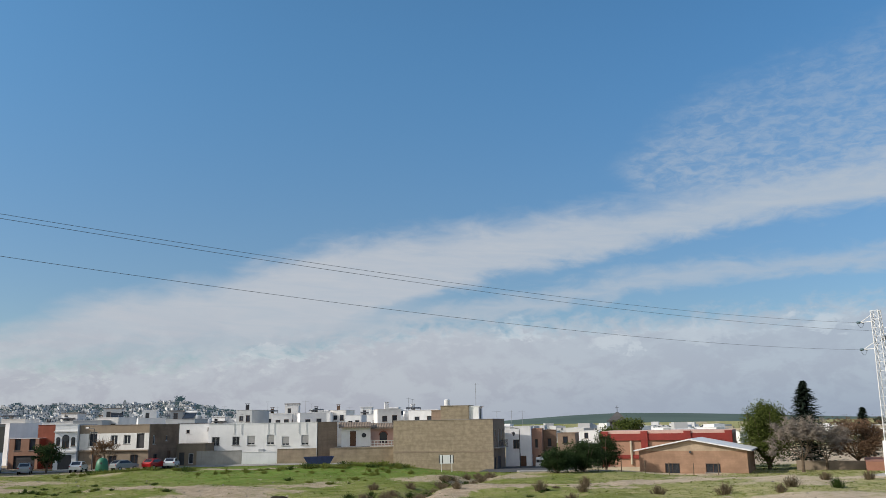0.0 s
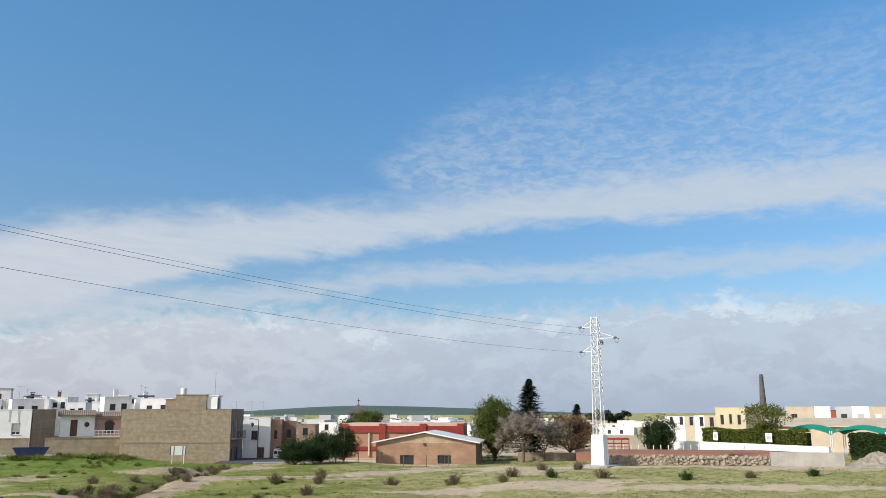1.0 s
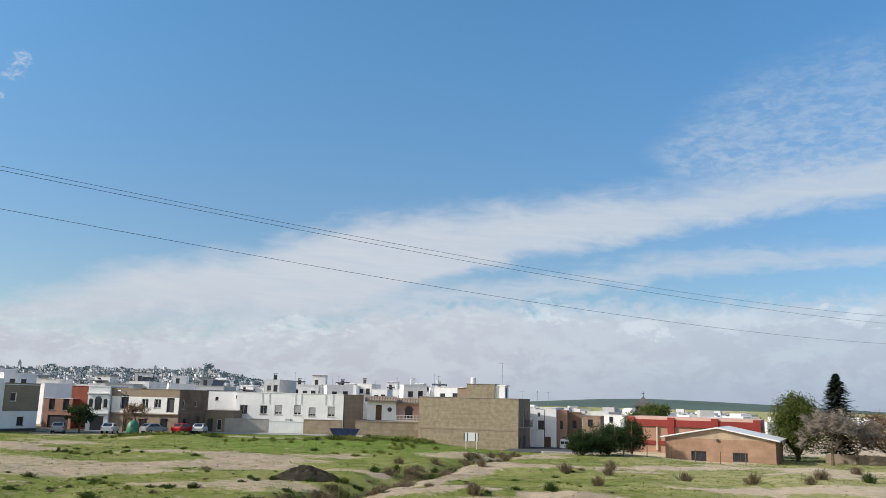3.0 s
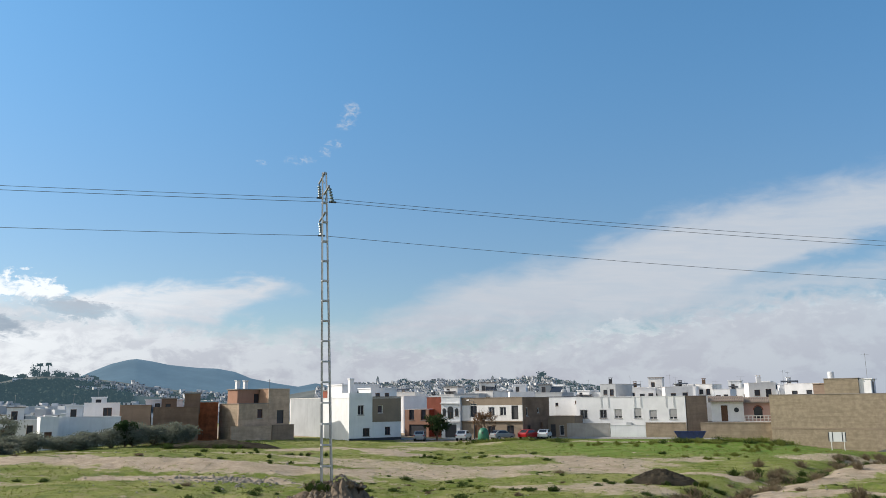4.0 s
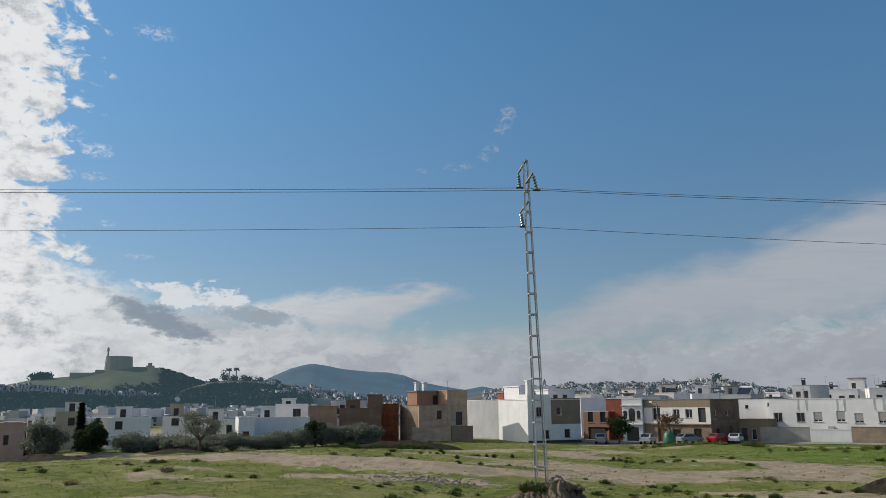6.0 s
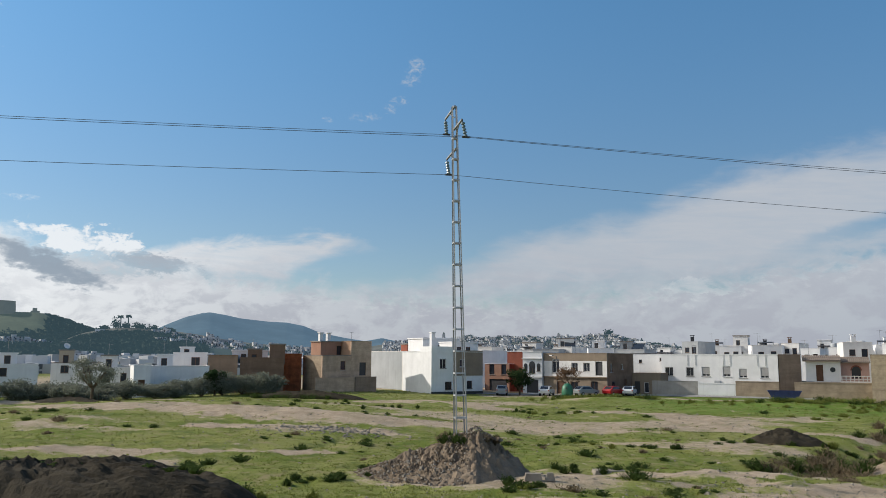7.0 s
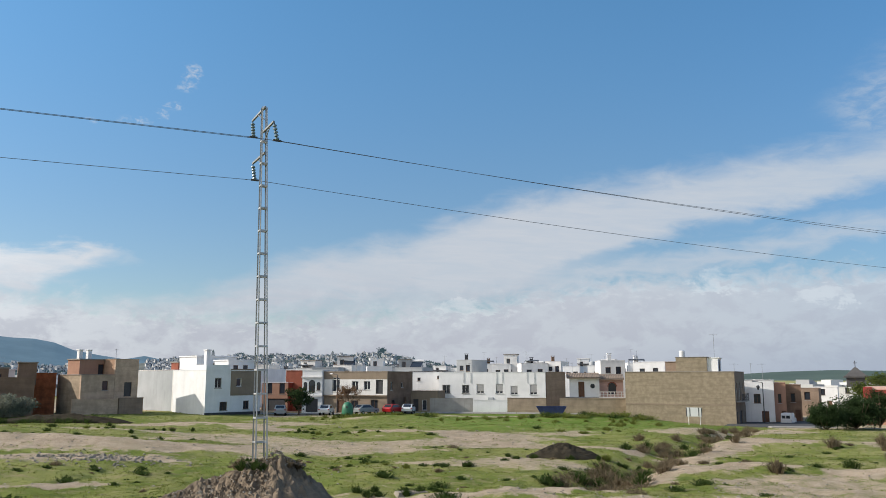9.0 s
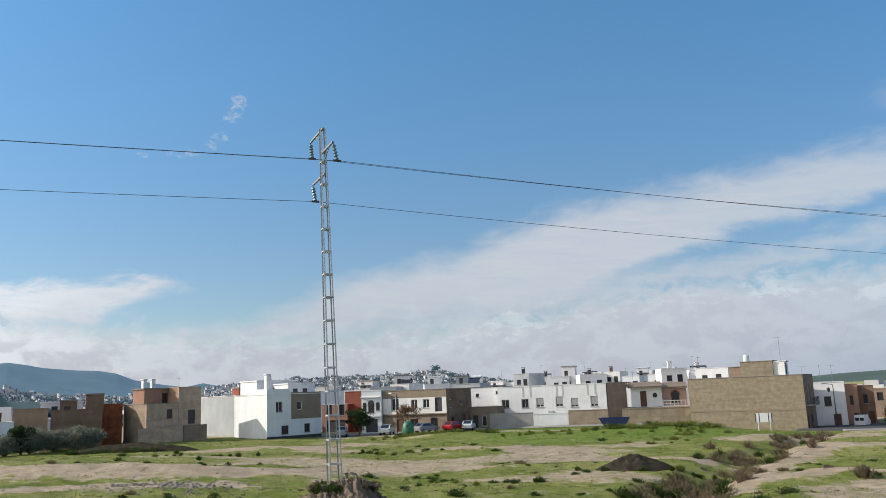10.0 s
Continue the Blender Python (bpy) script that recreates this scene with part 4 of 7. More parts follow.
def house(name, label, x, y, ang, W, D, z0, z1, wall, front=(), left=(), right=(), side=None, parapet=0.9, cornice=None, lwall=None, rwall=None, extra=None):
    """A flat-roofed house: corner (x, y), front along ang, D deep. Openings are (u0, v0, u1, v1, kind) from the wall's foot."""
    H = z1 - z0
    deep = 1.6
    ob = empty(name, pose(x, y, z0, 0, 0, ang), label, "house")
    T = 0.28
    sides = (("front_wall", Matrix(), W, front, wall), ("left_wall", pose(0, D, 0, 0, 0, -90), D, left, lwall or side or wall),
             ("right_wall", pose(W, 0, 0, 0, 0, 90), D, right, rwall or side or wall), ("back_wall", pose(W, D, 0, 0, 0, 180), W, (), wall))
    for nm, m, L, holes, mt in sides:
        inset = 0.0 if nm in ("front_wall", "back_wall") else T
        mb = wall_mesh(MB(), L - 2 * inset, H, [(h[0] - inset, h[1], h[2] - inset, h[3]) for h in holes], T)
        sh = m @ Matrix.Translation((inset, 0, 0))
        part("wall", spin(mb, sh), mt, ob)
        for h in holes:
            fill_opening((h[0] - inset, h[1], h[2] - inset, h[3], h[4]), sh, ob)
        foot = MB().box(0 if not inset else T, 0.0, -deep, L - (0 if not inset else T), T, 0)
        part("footing", spin(foot, m), mt, ob)
    part("roof", MB().box(T, T, H - parapet - 0.25, W - T, D - T, H - parapet), "roof", ob)
    e = 0.05
    cp = MB().box(-e, -e, H, W + e, T + e, H + 0.08).box(-e, D - T - e, H, W + e, D + e, H + 0.08).box(-e, T + e, H, T + e, D - T - e, H + 0.08).box(W - T - e, T + e, H, W + e, D - T - e, H + 0.08)
    part("coping", cp, cornice or wall, ob)
    # floors inside keep the daylight from shining through
    part("floor_slab", MB().box(T, T, 2.9, W - T, D - T, 3.1), "concrete", ob)
    return ob


def roof_room(x, y, ang, w, d, z, h, wall, holes=(), label="small white room on a roof terrace", tank=False):
    ob = empty("roof_room", pose(x, y, z, 0, 0, ang), label, "roof room")
    part("wall", wall_mesh(MB(), w, h, holes, 0.2), wall, ob)
    for h_ in holes:
        fill_opening(h_, Matrix(), ob)
    part("shell", MB().box(0, 0.2, 0, 0.2, d, h).box(w - 0.2, 0.2, 0, w, d, h).box(0.2, d - 0.2, 0, w - 0.2, d, h), wall, ob)
    part("roof", MB().box(-0.12, -0.12, h, w + 0.12, d + 0.12, h + 0.16), "coping" if wall != "white" else wall, ob)
    if tank:
        part("water_tank", MB().lathe([(0.5, h + 0.16), (0.5, h + 1.15), (0.44, h + 1.2)], 16, (0.8, 0.8, 0)), "whitemetal", ob, "round metal water tank", smooth=False)
    return ob


random.seed(3)
# tall bare tan party wall with its raised stair tower
tan = house("tan_building", "two-storey house with a blank bare tan brick flank", 18.83, 119.9, -25.6, 14.64, 9.0, -1.0, 6.75, "tan", rwall="taupe",
            right=[(0.8, 0.1, 2.0, 2.5, "dg"), (3.2, 0.1, 5.6, 2.6, "dg"), (1.0, 3.9, 1.9, 6.3, "wl"), (3.8, 3.9, 4.7, 6.3, "wl"), (6.4, 3.9, 7.3, 6.3, "wl")], cornice="coping")
part("stair_tower", MB().box(7.1, 0.0, 7.83, 11.2, 3.2, 9.7), "tan", tan)
part("tower_coping", MB().box(7.04, -0.06, 9.7, 11.26, 3.26, 9.79), "coping", tan)
part("tower_hut", MB().box(11.2, 0.3, 7.83, 12.6, 2.8, 9.55).box(11.27, 0.24, 9.55, 12.8, 2.86, 9.66), "white", tan, "small whitewashed roof hut")
part("roof_hut", MB().box(5.4, 1.2, 6.8, 7.0, 3.0, 9.1).box(5.32, 1.12, 9.1, 7.05, 3.08, 9.2), "midbrown", tan, "small brown brick roof hut")
part("hut_door", MB().box(12.6, 0.9, 7.86, 12.63, 1.7, 9.3), "iron", tan)
part("balcony", MB().box(14.64, 0.6, 3.75, 15.4, 7.6, 3.9), "concrete", tan)
rail = MB().box(15.34, 0.6, 4.8, 15.39, 7.6, 4.85)
for k in range(36):
    rail.rod((15.365, 0.65 + k * 0.195, 3.9), (15.365, 0.65 + k * 0.195, 4.8), 0.012, n=4)
part("balcony_railing", rail, "iron", tan)
part("belt_course", MB().box(0.0, -0.035, 3.30, 14.64, -0.002, 3.48), "taupe", tan, "darker brick course between the storeys")
part("water_tank", MB().lathe([(0.4, 9.78), (0.4, 10.6), (0.33, 10.68)], 18, (7.7, 1.4, 0)), "whitemetal", tan, "round white water tank")

# long low white house with six windows
lw = house("long_white_house", "long whitewashed house with six shuttered windows", -7.74, 129.41, -13, 16.35, 9.5, 0.9, 6.75, "white",
           front=[(0.55, 2.75, 1.75, 4.0, "wlr"), (3.65, 2.75, 4.75, 4.0, "wlr"), (5.9, 2.75, 7.05, 4.1, "wlb"), (8.85, 2.75, 9.95, 4.2, "wlb"), (11.1, 2.6, 12.2, 3.9, "wlb"), (14.0, 2.6, 15.1, 4.1, "wlb")])
for u in (3.9, 5.0, 9.0, 9.9, 13.6, 14.7):
    part("drainpipe", MB().rod((u, -0.05, 4.3), (u, -0.05, 5.85), 0.03, n=6), "greywhite", lw)
for u in (8.1, 14.1):
    part("air_conditioner", MB().box(u - 0.4, -0.36, 1.55, u + 0.4, -0.003, 2.15, 0.02), "greywhite", lw)
brown_side = house("brown_house", "narrow unplastered brown brick house", 8.35, 125.8, 17, 3.0, 8.0, 0.9, 6.75, "midbrown")
# garden walls before the white house
for x0, y0, x1, y1, h, mt, lb in ((-8.9, 125.2, -2.6, 124.3, 2.1, "concrete", "grey rendered garden wall"), (-2.55, 124.25, 2.4, 123.5, 1.85, "white", "whitewashed garden wall"), (2.45, 123.45, 8.0, 122.7, 2.2, "tan2", "bare brick garden wall")):
    L = math.hypot(x1 - x0, y1 - y0)
    solid("garden_wall", MB().box(0, 0, -1.5, L, 0.25, h).box(-0.02, -0.04, h, L + 0.02, 0.29, h + 0.07), mt, lb + " along the dirt road", "wall", "garden walls", m=pose(x0, y0, 0.85, 0, 0, math.degrees(math.atan2(y1 - y0, x1 - x0))))
solid("yard_wall", MB().box(0, 0, -1.5, 9.3, 0.3, 2.15).box(-0.02, -0.05, 2.15, 9.32, 0.35, 2.25), "tan2", "bare brick yard wall under the porch house", "wall", m=pose(9.9, 122.6, 0.85, 0, 0, -6))

# porch house with arch, tiled eaves and a terrace
porch = empty("porch_house", pose(10.94, 126.48, 0.9, 0, 0, -3), "salmon and white house with tiled eaves and terrace", "house")
part("wall", MB().box(0, 0, -1, 9.0, 6, 2.15), "taupe", porch)
part("wall", spin(wall_mesh(MB(), 4.4, 2.9, [(1.3, 0.05, 2.2, 2.3, 0), ], 0.25), Matrix.Translation((0.9, 0.6, 2.2))), "white", porch)
part("wall", spin(wall_mesh(MB(), 3.7, 2.9, [(1.5, 0.6, 2.6, 1.5, 0)], 0.25), Matrix.Translation((5.3, 2.2, 2.2))), "pink", porch)
fill_opening((2.2, 2.25, 3.1, 4.5, "d"), Matrix.Translation((0, 0.6, 0)), porch)
arch = MB()
for i in range(12):
    a0, a1 = math.pi * i / 12, math.pi * (i + 1) / 12
    arch.quad((7.35 + 0.72 * math.cos(a0), 2.14, 3.75 + 0.72 * math.sin(a0)), (7.35 + 0.58 * math.cos(a0), 2.14, 3.75 + 0.58 * math.sin(a0)), (7.35 + 0.58 * math.cos(a1), 2.14, 3.75 + 0.58 * math.sin(a1)), (7.35 + 0.72 * math.cos(a1), 2.14, 3.75 + 0.72 * math.sin(a1)))
part("arch_trim", arch, "terracotta", porch)
part("arch_window", spin(MB().lathe([(0.57, 0), (0.57, 0.06)], 24).box(-0.57, -1.1, 0.0, 0.57, 0.0, 0.055), Matrix.Translation((7.35, 2.19, 3.75)) @ Matrix.Rotation(radians(90), 4, "X")), "glass", porch)
part("round_window", spin(MB().lathe([(0.34, 0), (0.34, 0.06), (0.26, 0.07)], 20), Matrix.Translation((4.3, 0.6, 3.85)) @ Matrix.Rotation(radians(90), 4, "X")), "glass", porch)
for x0, x1, yy, zz, w in ((0.5, 5.4, 0.2, 5.25, 2.2), (5.4, 9.1, 1.9, 5.05, 1.4)):
    roof = part("tile_roof", MB().prism([(yy - 0.25, zz - 0.18), (yy + w, zz + 0.55), (yy + w, zz + 0.4), (yy - 0.25, zz - 0.30)], x0, x1), "tiles", porch)
    n = int((x1 - x0) / 0.24)
    tile = MB()
    for i in range(6):
        a0, a1 = math.pi * i / 6, math.pi * (i + 1) / 6
        tile.quad((0.11 * math.cos(a0), 0, 0.08 * math.sin(a0)), (0.11 * math.cos(a1), 0, 0.08 * math.sin(a1)), (0.09 * math.cos(a1), w + 0.2, 0.70 + 0.08 * math.sin(a1)), (0.09 * math.cos(a0), w + 0.2, 0.70 + 0.08 * math.sin(a0)))
    tm = tile.mesh("roof_tile", M["tiles"])
    for k in range(n):
        t_ = new("roof_tile", tm)
        t_.parent = roof
        t_.location = (x0 + 0.14 + k * (x1 - x0) / n, yy - 0.24, zz - 0.17)
part("eaves", MB().box(0.6, 0.35, 5.0, 5.35, 0.58, 5.12).box(5.5, 2.0, 4.85, 9.0, 2.18, 4.97), "white", porch)
rb = MB().box(5.2, 0.2, 2.95, 9.0, 0.3, 3.05).box(5.2, 0.2, 2.15, 9.0, 0.32, 2.3).box(5.2, 0.2, 2.55, 9.0, 0.28, 2.62)
for k in range(8):
    rb.box(5.3 + k * 0.52, 0.2, 2.2, 5.4 + k * 0.52, 0.29, 2.95)
part("terrace_railing", rb, "white2", porch)
part("terrace_slab", MB().box(-0.1, -0.3, 1.95, 9.0, 0.0, 2.14), "concrete", porch)

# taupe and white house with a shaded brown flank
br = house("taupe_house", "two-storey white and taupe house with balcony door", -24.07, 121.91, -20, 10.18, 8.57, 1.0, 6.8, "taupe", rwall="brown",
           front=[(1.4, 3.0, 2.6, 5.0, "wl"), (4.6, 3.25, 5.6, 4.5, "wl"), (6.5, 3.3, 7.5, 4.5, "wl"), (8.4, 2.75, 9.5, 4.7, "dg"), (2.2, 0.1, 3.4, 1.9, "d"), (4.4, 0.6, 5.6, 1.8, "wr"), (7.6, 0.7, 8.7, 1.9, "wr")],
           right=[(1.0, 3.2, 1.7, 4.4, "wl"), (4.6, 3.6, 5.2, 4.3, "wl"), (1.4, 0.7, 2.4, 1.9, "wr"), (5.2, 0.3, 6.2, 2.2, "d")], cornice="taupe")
part("white_band", spin(wall_mesh(MB(), 10.18, 2.2, [(1.4, 0.5, 2.6, 2.15, 0), (4.6, 0.7, 5.6, 1.95, 0), (6.5, 0.75, 7.5, 1.95, 0), (8.4, 0.2, 9.5, 2.15, 0)], 0.03), Matrix.Translation((0, -0.033, 2.55))), "white2", br, "white painted upper front")
part("ledge", MB().box(-0.1, -0.25, 2.40, 10.25, 0.0, 2.54), "taupe", br)

# low brownish house and the white one behind it
house("low_house", "low brownish house with tall dark doors", -11.9, 126.0, -12, 4.3, 6.0, 0.95, 4.0, "taupe", front=[(0.5, 0.1, 1.3, 1.9, "dg"), (1.9, 0.3, 2.6, 1.8, "wl"), (3.1, 0.1, 3.9, 1.9, "dg")], parapet=0.5, lwall="white2")
house("back_white_house", "plain whitewashed house with small dark windows", -12.6, 133.5, -10, 5.6, 8.0, 0.9, 6.9, "white", front=[(1.3, 4.6, 1.8, 5.1, "w"), (4.5, 4.9, 5.0, 5.4, "w")], cornice="iron")

# terracotta house, arched white house
house("terracotta_house", "terracotta painted house with balcony", -34.3, 126.6, -15, 4.3, 7.0, 0.9, 5.2, "salmon", rwall="terracotta", front=[(0.8, 2.7, 1.7, 4.3, "w"), (2.9, 2.7, 3.8, 4.3, "w"), (0.8, 0.1, 3.9, 2.0, "dg")], cornice="white2")
house("tall_terracotta_house", "taller terracotta house with a plain flank", -30.9, 127.4, -15, 3.4, 3.6, 0.9, 7.0, "terracotta", rwall="terracotta")
ah = house("arched_house", "white house with three arched openings upstairs", -27.2, 121.7, -8, 3.0, 7.0, 1.0, 7.0, "white", front=[(0.2, 3.2, 0.75, 4.1, "w"), (1.0, 2.9, 1.95, 4.2, "w"), (2.2, 3.2, 2.75, 4.1, "w"), (0.6, 0.1, 2.4, 2.0, "dg")], lwall="terracotta")
for u, v, r in ((0.475, 4.1, 0.27), (1.475, 4.2, 0.47), (2.475, 4.1, 0.27)):
    part("arch_window", spin(MB().lathe([(r, 0), (r, 0.05)], 20), Matrix.Translation((u, -0.002, v)) @ Matrix.Rotation(radians(90), 4, "X")), "glass", ah)
part("cornice", MB().box(-0.1, -0.2, 5.0, 3.1, -0.002, 5.15).box(-0.1, -0.25, 2.3, 3.1, -0.002, 2.5), "white2", ah)

# big white corner house, its lit flank and its grey neighbour
wh = house("white_corner_house", "white corner house with stepped flank and taupe storey", -36.96, 108.41, 50, 8.48, 7.96, 0.75, 6.9, "white", front=[(1.35, 3.9, 2.35, 5.2, "wlr"), (2.2, 1.0, 3.3, 2.1, "wr"), (5.8, 1.1, 6.7, 2.2, "wr"), (4.6, 4.1, 5.4, 5.2, "wl")])
part("taupe_storey", spin(wall_mesh(MB(), 4.75, 3.5, [(0.87, 1.2, 1.67, 2.3, 0)], 0.04), Matrix.Translation((3.73, -0.045, 2.9))), "taupe", wh, "taupe rendered upper storey")
part("plinth", MB().box(-0.03, -0.05, -0.6, 8.5, -0.003, 0.75), "iron", wh, "black painted plinth")
part("stepped_parapet", MB().box(0.0, 0.0, 6.23, 3.6, 0.28, 6.9).box(0, 0.28, 6.23, 0.28, 2.8, 6.9), "white", wh)
house("grey_neighbour", "greyish white house with a tall blank flank", -43.81, 115.53, 50, 7.0, 10.46, 0.95, 7.0, "white2", lwall="greywhite", front=[(2.0, 4.2, 3.0, 5.3, "wl")])
roof_room(-41.2, 117.0, 50, 6.5, 4.5, 6.2, 2.7, "white", [(1.2, 0.8, 2.0, 1.8, "w"), (2.6, 0.8, 3.4, 1.8, "w")])
roof_room(-36.2, 115.4, 50, 4.5, 3.5, 6.2, 2.1, "white", [(0.8, 0.5, 1.6, 1.5, "w"), (2.4, 0.5, 3.2, 1.5, "w")])
roof_room(-46.5, 124.5, 40, 4.0, 3.0, 6.2, 2.0, "terracotta", [(1.8, 0.3, 2.6, 1.6, "w")], "small brick room on a roof terrace")
solid("flank_chimney", MB().box(-0.3, -0.3, 0, 0.3, 0.3, 2.6).box(-0.38, -0.38, 2.6, 0.38, 0.38, 2.75), "white", "whitewashed square chimney on a flat roof", "chimney", m=pose(-38.4, 113.0, 7.0, 0, 0, 50))

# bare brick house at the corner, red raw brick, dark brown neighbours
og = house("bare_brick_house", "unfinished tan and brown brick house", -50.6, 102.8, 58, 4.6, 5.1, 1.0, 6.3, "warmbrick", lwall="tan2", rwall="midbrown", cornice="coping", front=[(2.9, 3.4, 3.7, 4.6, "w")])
yw = solid("yard_wall", MB().box(0, 0, -1, 5.6, 0.3, 2.3).box(-0.02, -0.03, 2.3, 5.62, 0.33, 2.38), "warmbrick", "bare brick yard wall below the unfinished house", "wall", m=pose(-51.0, 101.6, 1.0, 0, 0, 45))
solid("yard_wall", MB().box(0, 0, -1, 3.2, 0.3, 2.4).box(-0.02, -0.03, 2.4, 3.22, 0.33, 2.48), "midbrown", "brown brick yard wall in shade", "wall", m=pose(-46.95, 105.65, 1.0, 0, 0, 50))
roof_room(-52.0, 105.0, 58, 3.4, 2.6, 5.5, 2.7, "salmon", [(2.6, 0.9, 3.4, 2.2, "w")], "salmon rendered upper room behind the brick house")
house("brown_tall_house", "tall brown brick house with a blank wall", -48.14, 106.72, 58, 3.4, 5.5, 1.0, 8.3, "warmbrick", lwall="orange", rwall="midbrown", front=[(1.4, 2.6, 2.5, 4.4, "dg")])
for u in (0.0, 3.4):
    solid("roof_chimney", MB().box(-0.25, -0.25, 0, 0.25, 0.25, 1.3).box(-0.33, -0.33, 1.3, 0.33, 0.33, 1.4), "white", "capped chimney on a flat white roof", "chimney", "roof chimneys", m=pose(-52.7 + 0.2 * u, 106.3 + 0.3 * u, 8.15, 0, 0, 58))
house("red_brick_house", "narrow house of raw red hollow brick", -56.95, 102.6, 28, 2.95, 5.5, 1.1, 6.5, "redbrick", lwall="redbrick")
house("dark_brown_house", "dark brown brick house with white roof room", -59.0, 95.9, 31, 5.6, 6.5, 1.2, 5.95, "brown", lwall="brown")
roof_room(-56.4, 98.9, 31, 2.0, 2.6, 5.1, 2.6, "brown", (), "small brown stair room on a flat roof")
house("ochre_house", "pale ochre brick house", -62.3, 93.6, 32, 3.7, 6.0, 1.2, 6.25, "orange", lwall="orange", side="tan2")
roof_room(-63.0, 100.2, 32, 4.8, 3.5, 5.2, 1.7, "white", [(1.2, 0.5, 1.9, 1.3, "w"), (3.0, 0.3, 3.7, 1.5, "w")], "white roof room with a flat awning")
house("long_pale_house", "long bluish white house with a high parapet", -67.9, 89.2, 36, 7.3, 5.0, 1.2, 4.85, "white", lwall="white", parapet=0.4)
house("white_upper_house", "white two-storey house with one dark window", -70.4, 97.4, 36, 4.5, 5.0, 1.2, 6.6, "white", front=[(2.4, 3.6, 3.5, 4.8, "w")])
house("small_white_house", "small bright white house with a narrow door", -66.0, 84.0, 44, 1.9, 4.5, 1.2, 4.95, "white", front=[(0.5, 0.2, 1.3, 2.1, "d")], parapet=0.4)
house("gabled_white_house", "small white house with two windows", -73.0, 85.2, 40, 4.8, 5.0, 1.3, 4.6, "white2", front=[(1.2, 1.6, 2.0, 2.7, "w"), (3.2, 1.6, 3.9, 2.7, "w")], parapet=0.3)
house("brown_roof_house", "white house with a brown flat roof edge", -85.5, 91.6, 42, 6.5, 7.0, 1.4, 5.1, "white2", front=[(1.2, 2.4, 2.2, 3.4, "w"), (4.0, 2.4, 5.2, 3.4, "w")], cornice="wood", parapet=0.3)
house("grey_block", "cream and white flat-roofed house among trees", -83.2, 79.6, 45, 5.2, 6.0, 1.4, 5.0, "white", lwall="cream", front=[(0.9, 2.2, 1.8, 3.2, "w")], parapet=0.3)
house("cream_house", "cream house with balcony behind olive trees", -87.2, 63.9, 52, 3.0, 5.0, 1.2, 4.9, "cream", front=[(0.5, 2.2, 1.2, 3.2, "w"), (1.8, 1.9, 2.6, 3.3, "dg"), (0.6, 0.4, 1.4, 1.5, "wr")], parapet=0.3)
house("pink_house", "pale pink house with a plain flank", -79.2, 61.3, 50, 2.6, 5.0, 1.2, 4.7, "pink", front=[(0.6, 1.3, 1.1, 2.3, "w")], lwall="pink", parapet=0.3)
house("dark_red_house", "low dark red house with open porch", -78.0, 63.9, 48, 2.4, 4.0, 1.2, 3.9, "terracotta", front=[(0.9, 0.1, 2.0, 1.9, "dg")], parapet=0.2)
house("cream_upper_house", "cream house with dark side between trees", -89.6, 77.2, 48, 3.0, 6.0, 1.3, 5.8, "cream", front=[(1.4, 2.8, 2.2, 3.8, "w")], side="cream", rwall="brown", parapet=0.3)

for k, (x, y, ang, z) in enumerate(((-70.4, 97.4, 36, 5.7), (-73.0, 85.2, 40, 4.3), (-85.5, 91.6, 42, 4.8), (-83.2, 79.6, 45, 4.7), (-67.9, 89.2, 36, 4.45), (-59.0, 95.9, 31, 5.05), (-89.6, 77.2, 48, 5.5))):
    a = radians(ang)
    x, y = x + 0.9 * math.cos(a) - 1.3 * math.sin(a), y + 0.9 * math.sin(a) + 1.3 * math.cos(a)
    roof_room(x, y, ang, 1.9, 2.2, z, 1.6 + 0.2 * (k % 3), ("white", "white2", "cream", "white", "white", "brown", "white2")[k], [(0.5, 0.3, 1.2, 1.4, "w")], "small stair room on a flat house roof")
    antenna(x + 0.3, y + 0.9, z + 1.4, 2.0, k == 2)

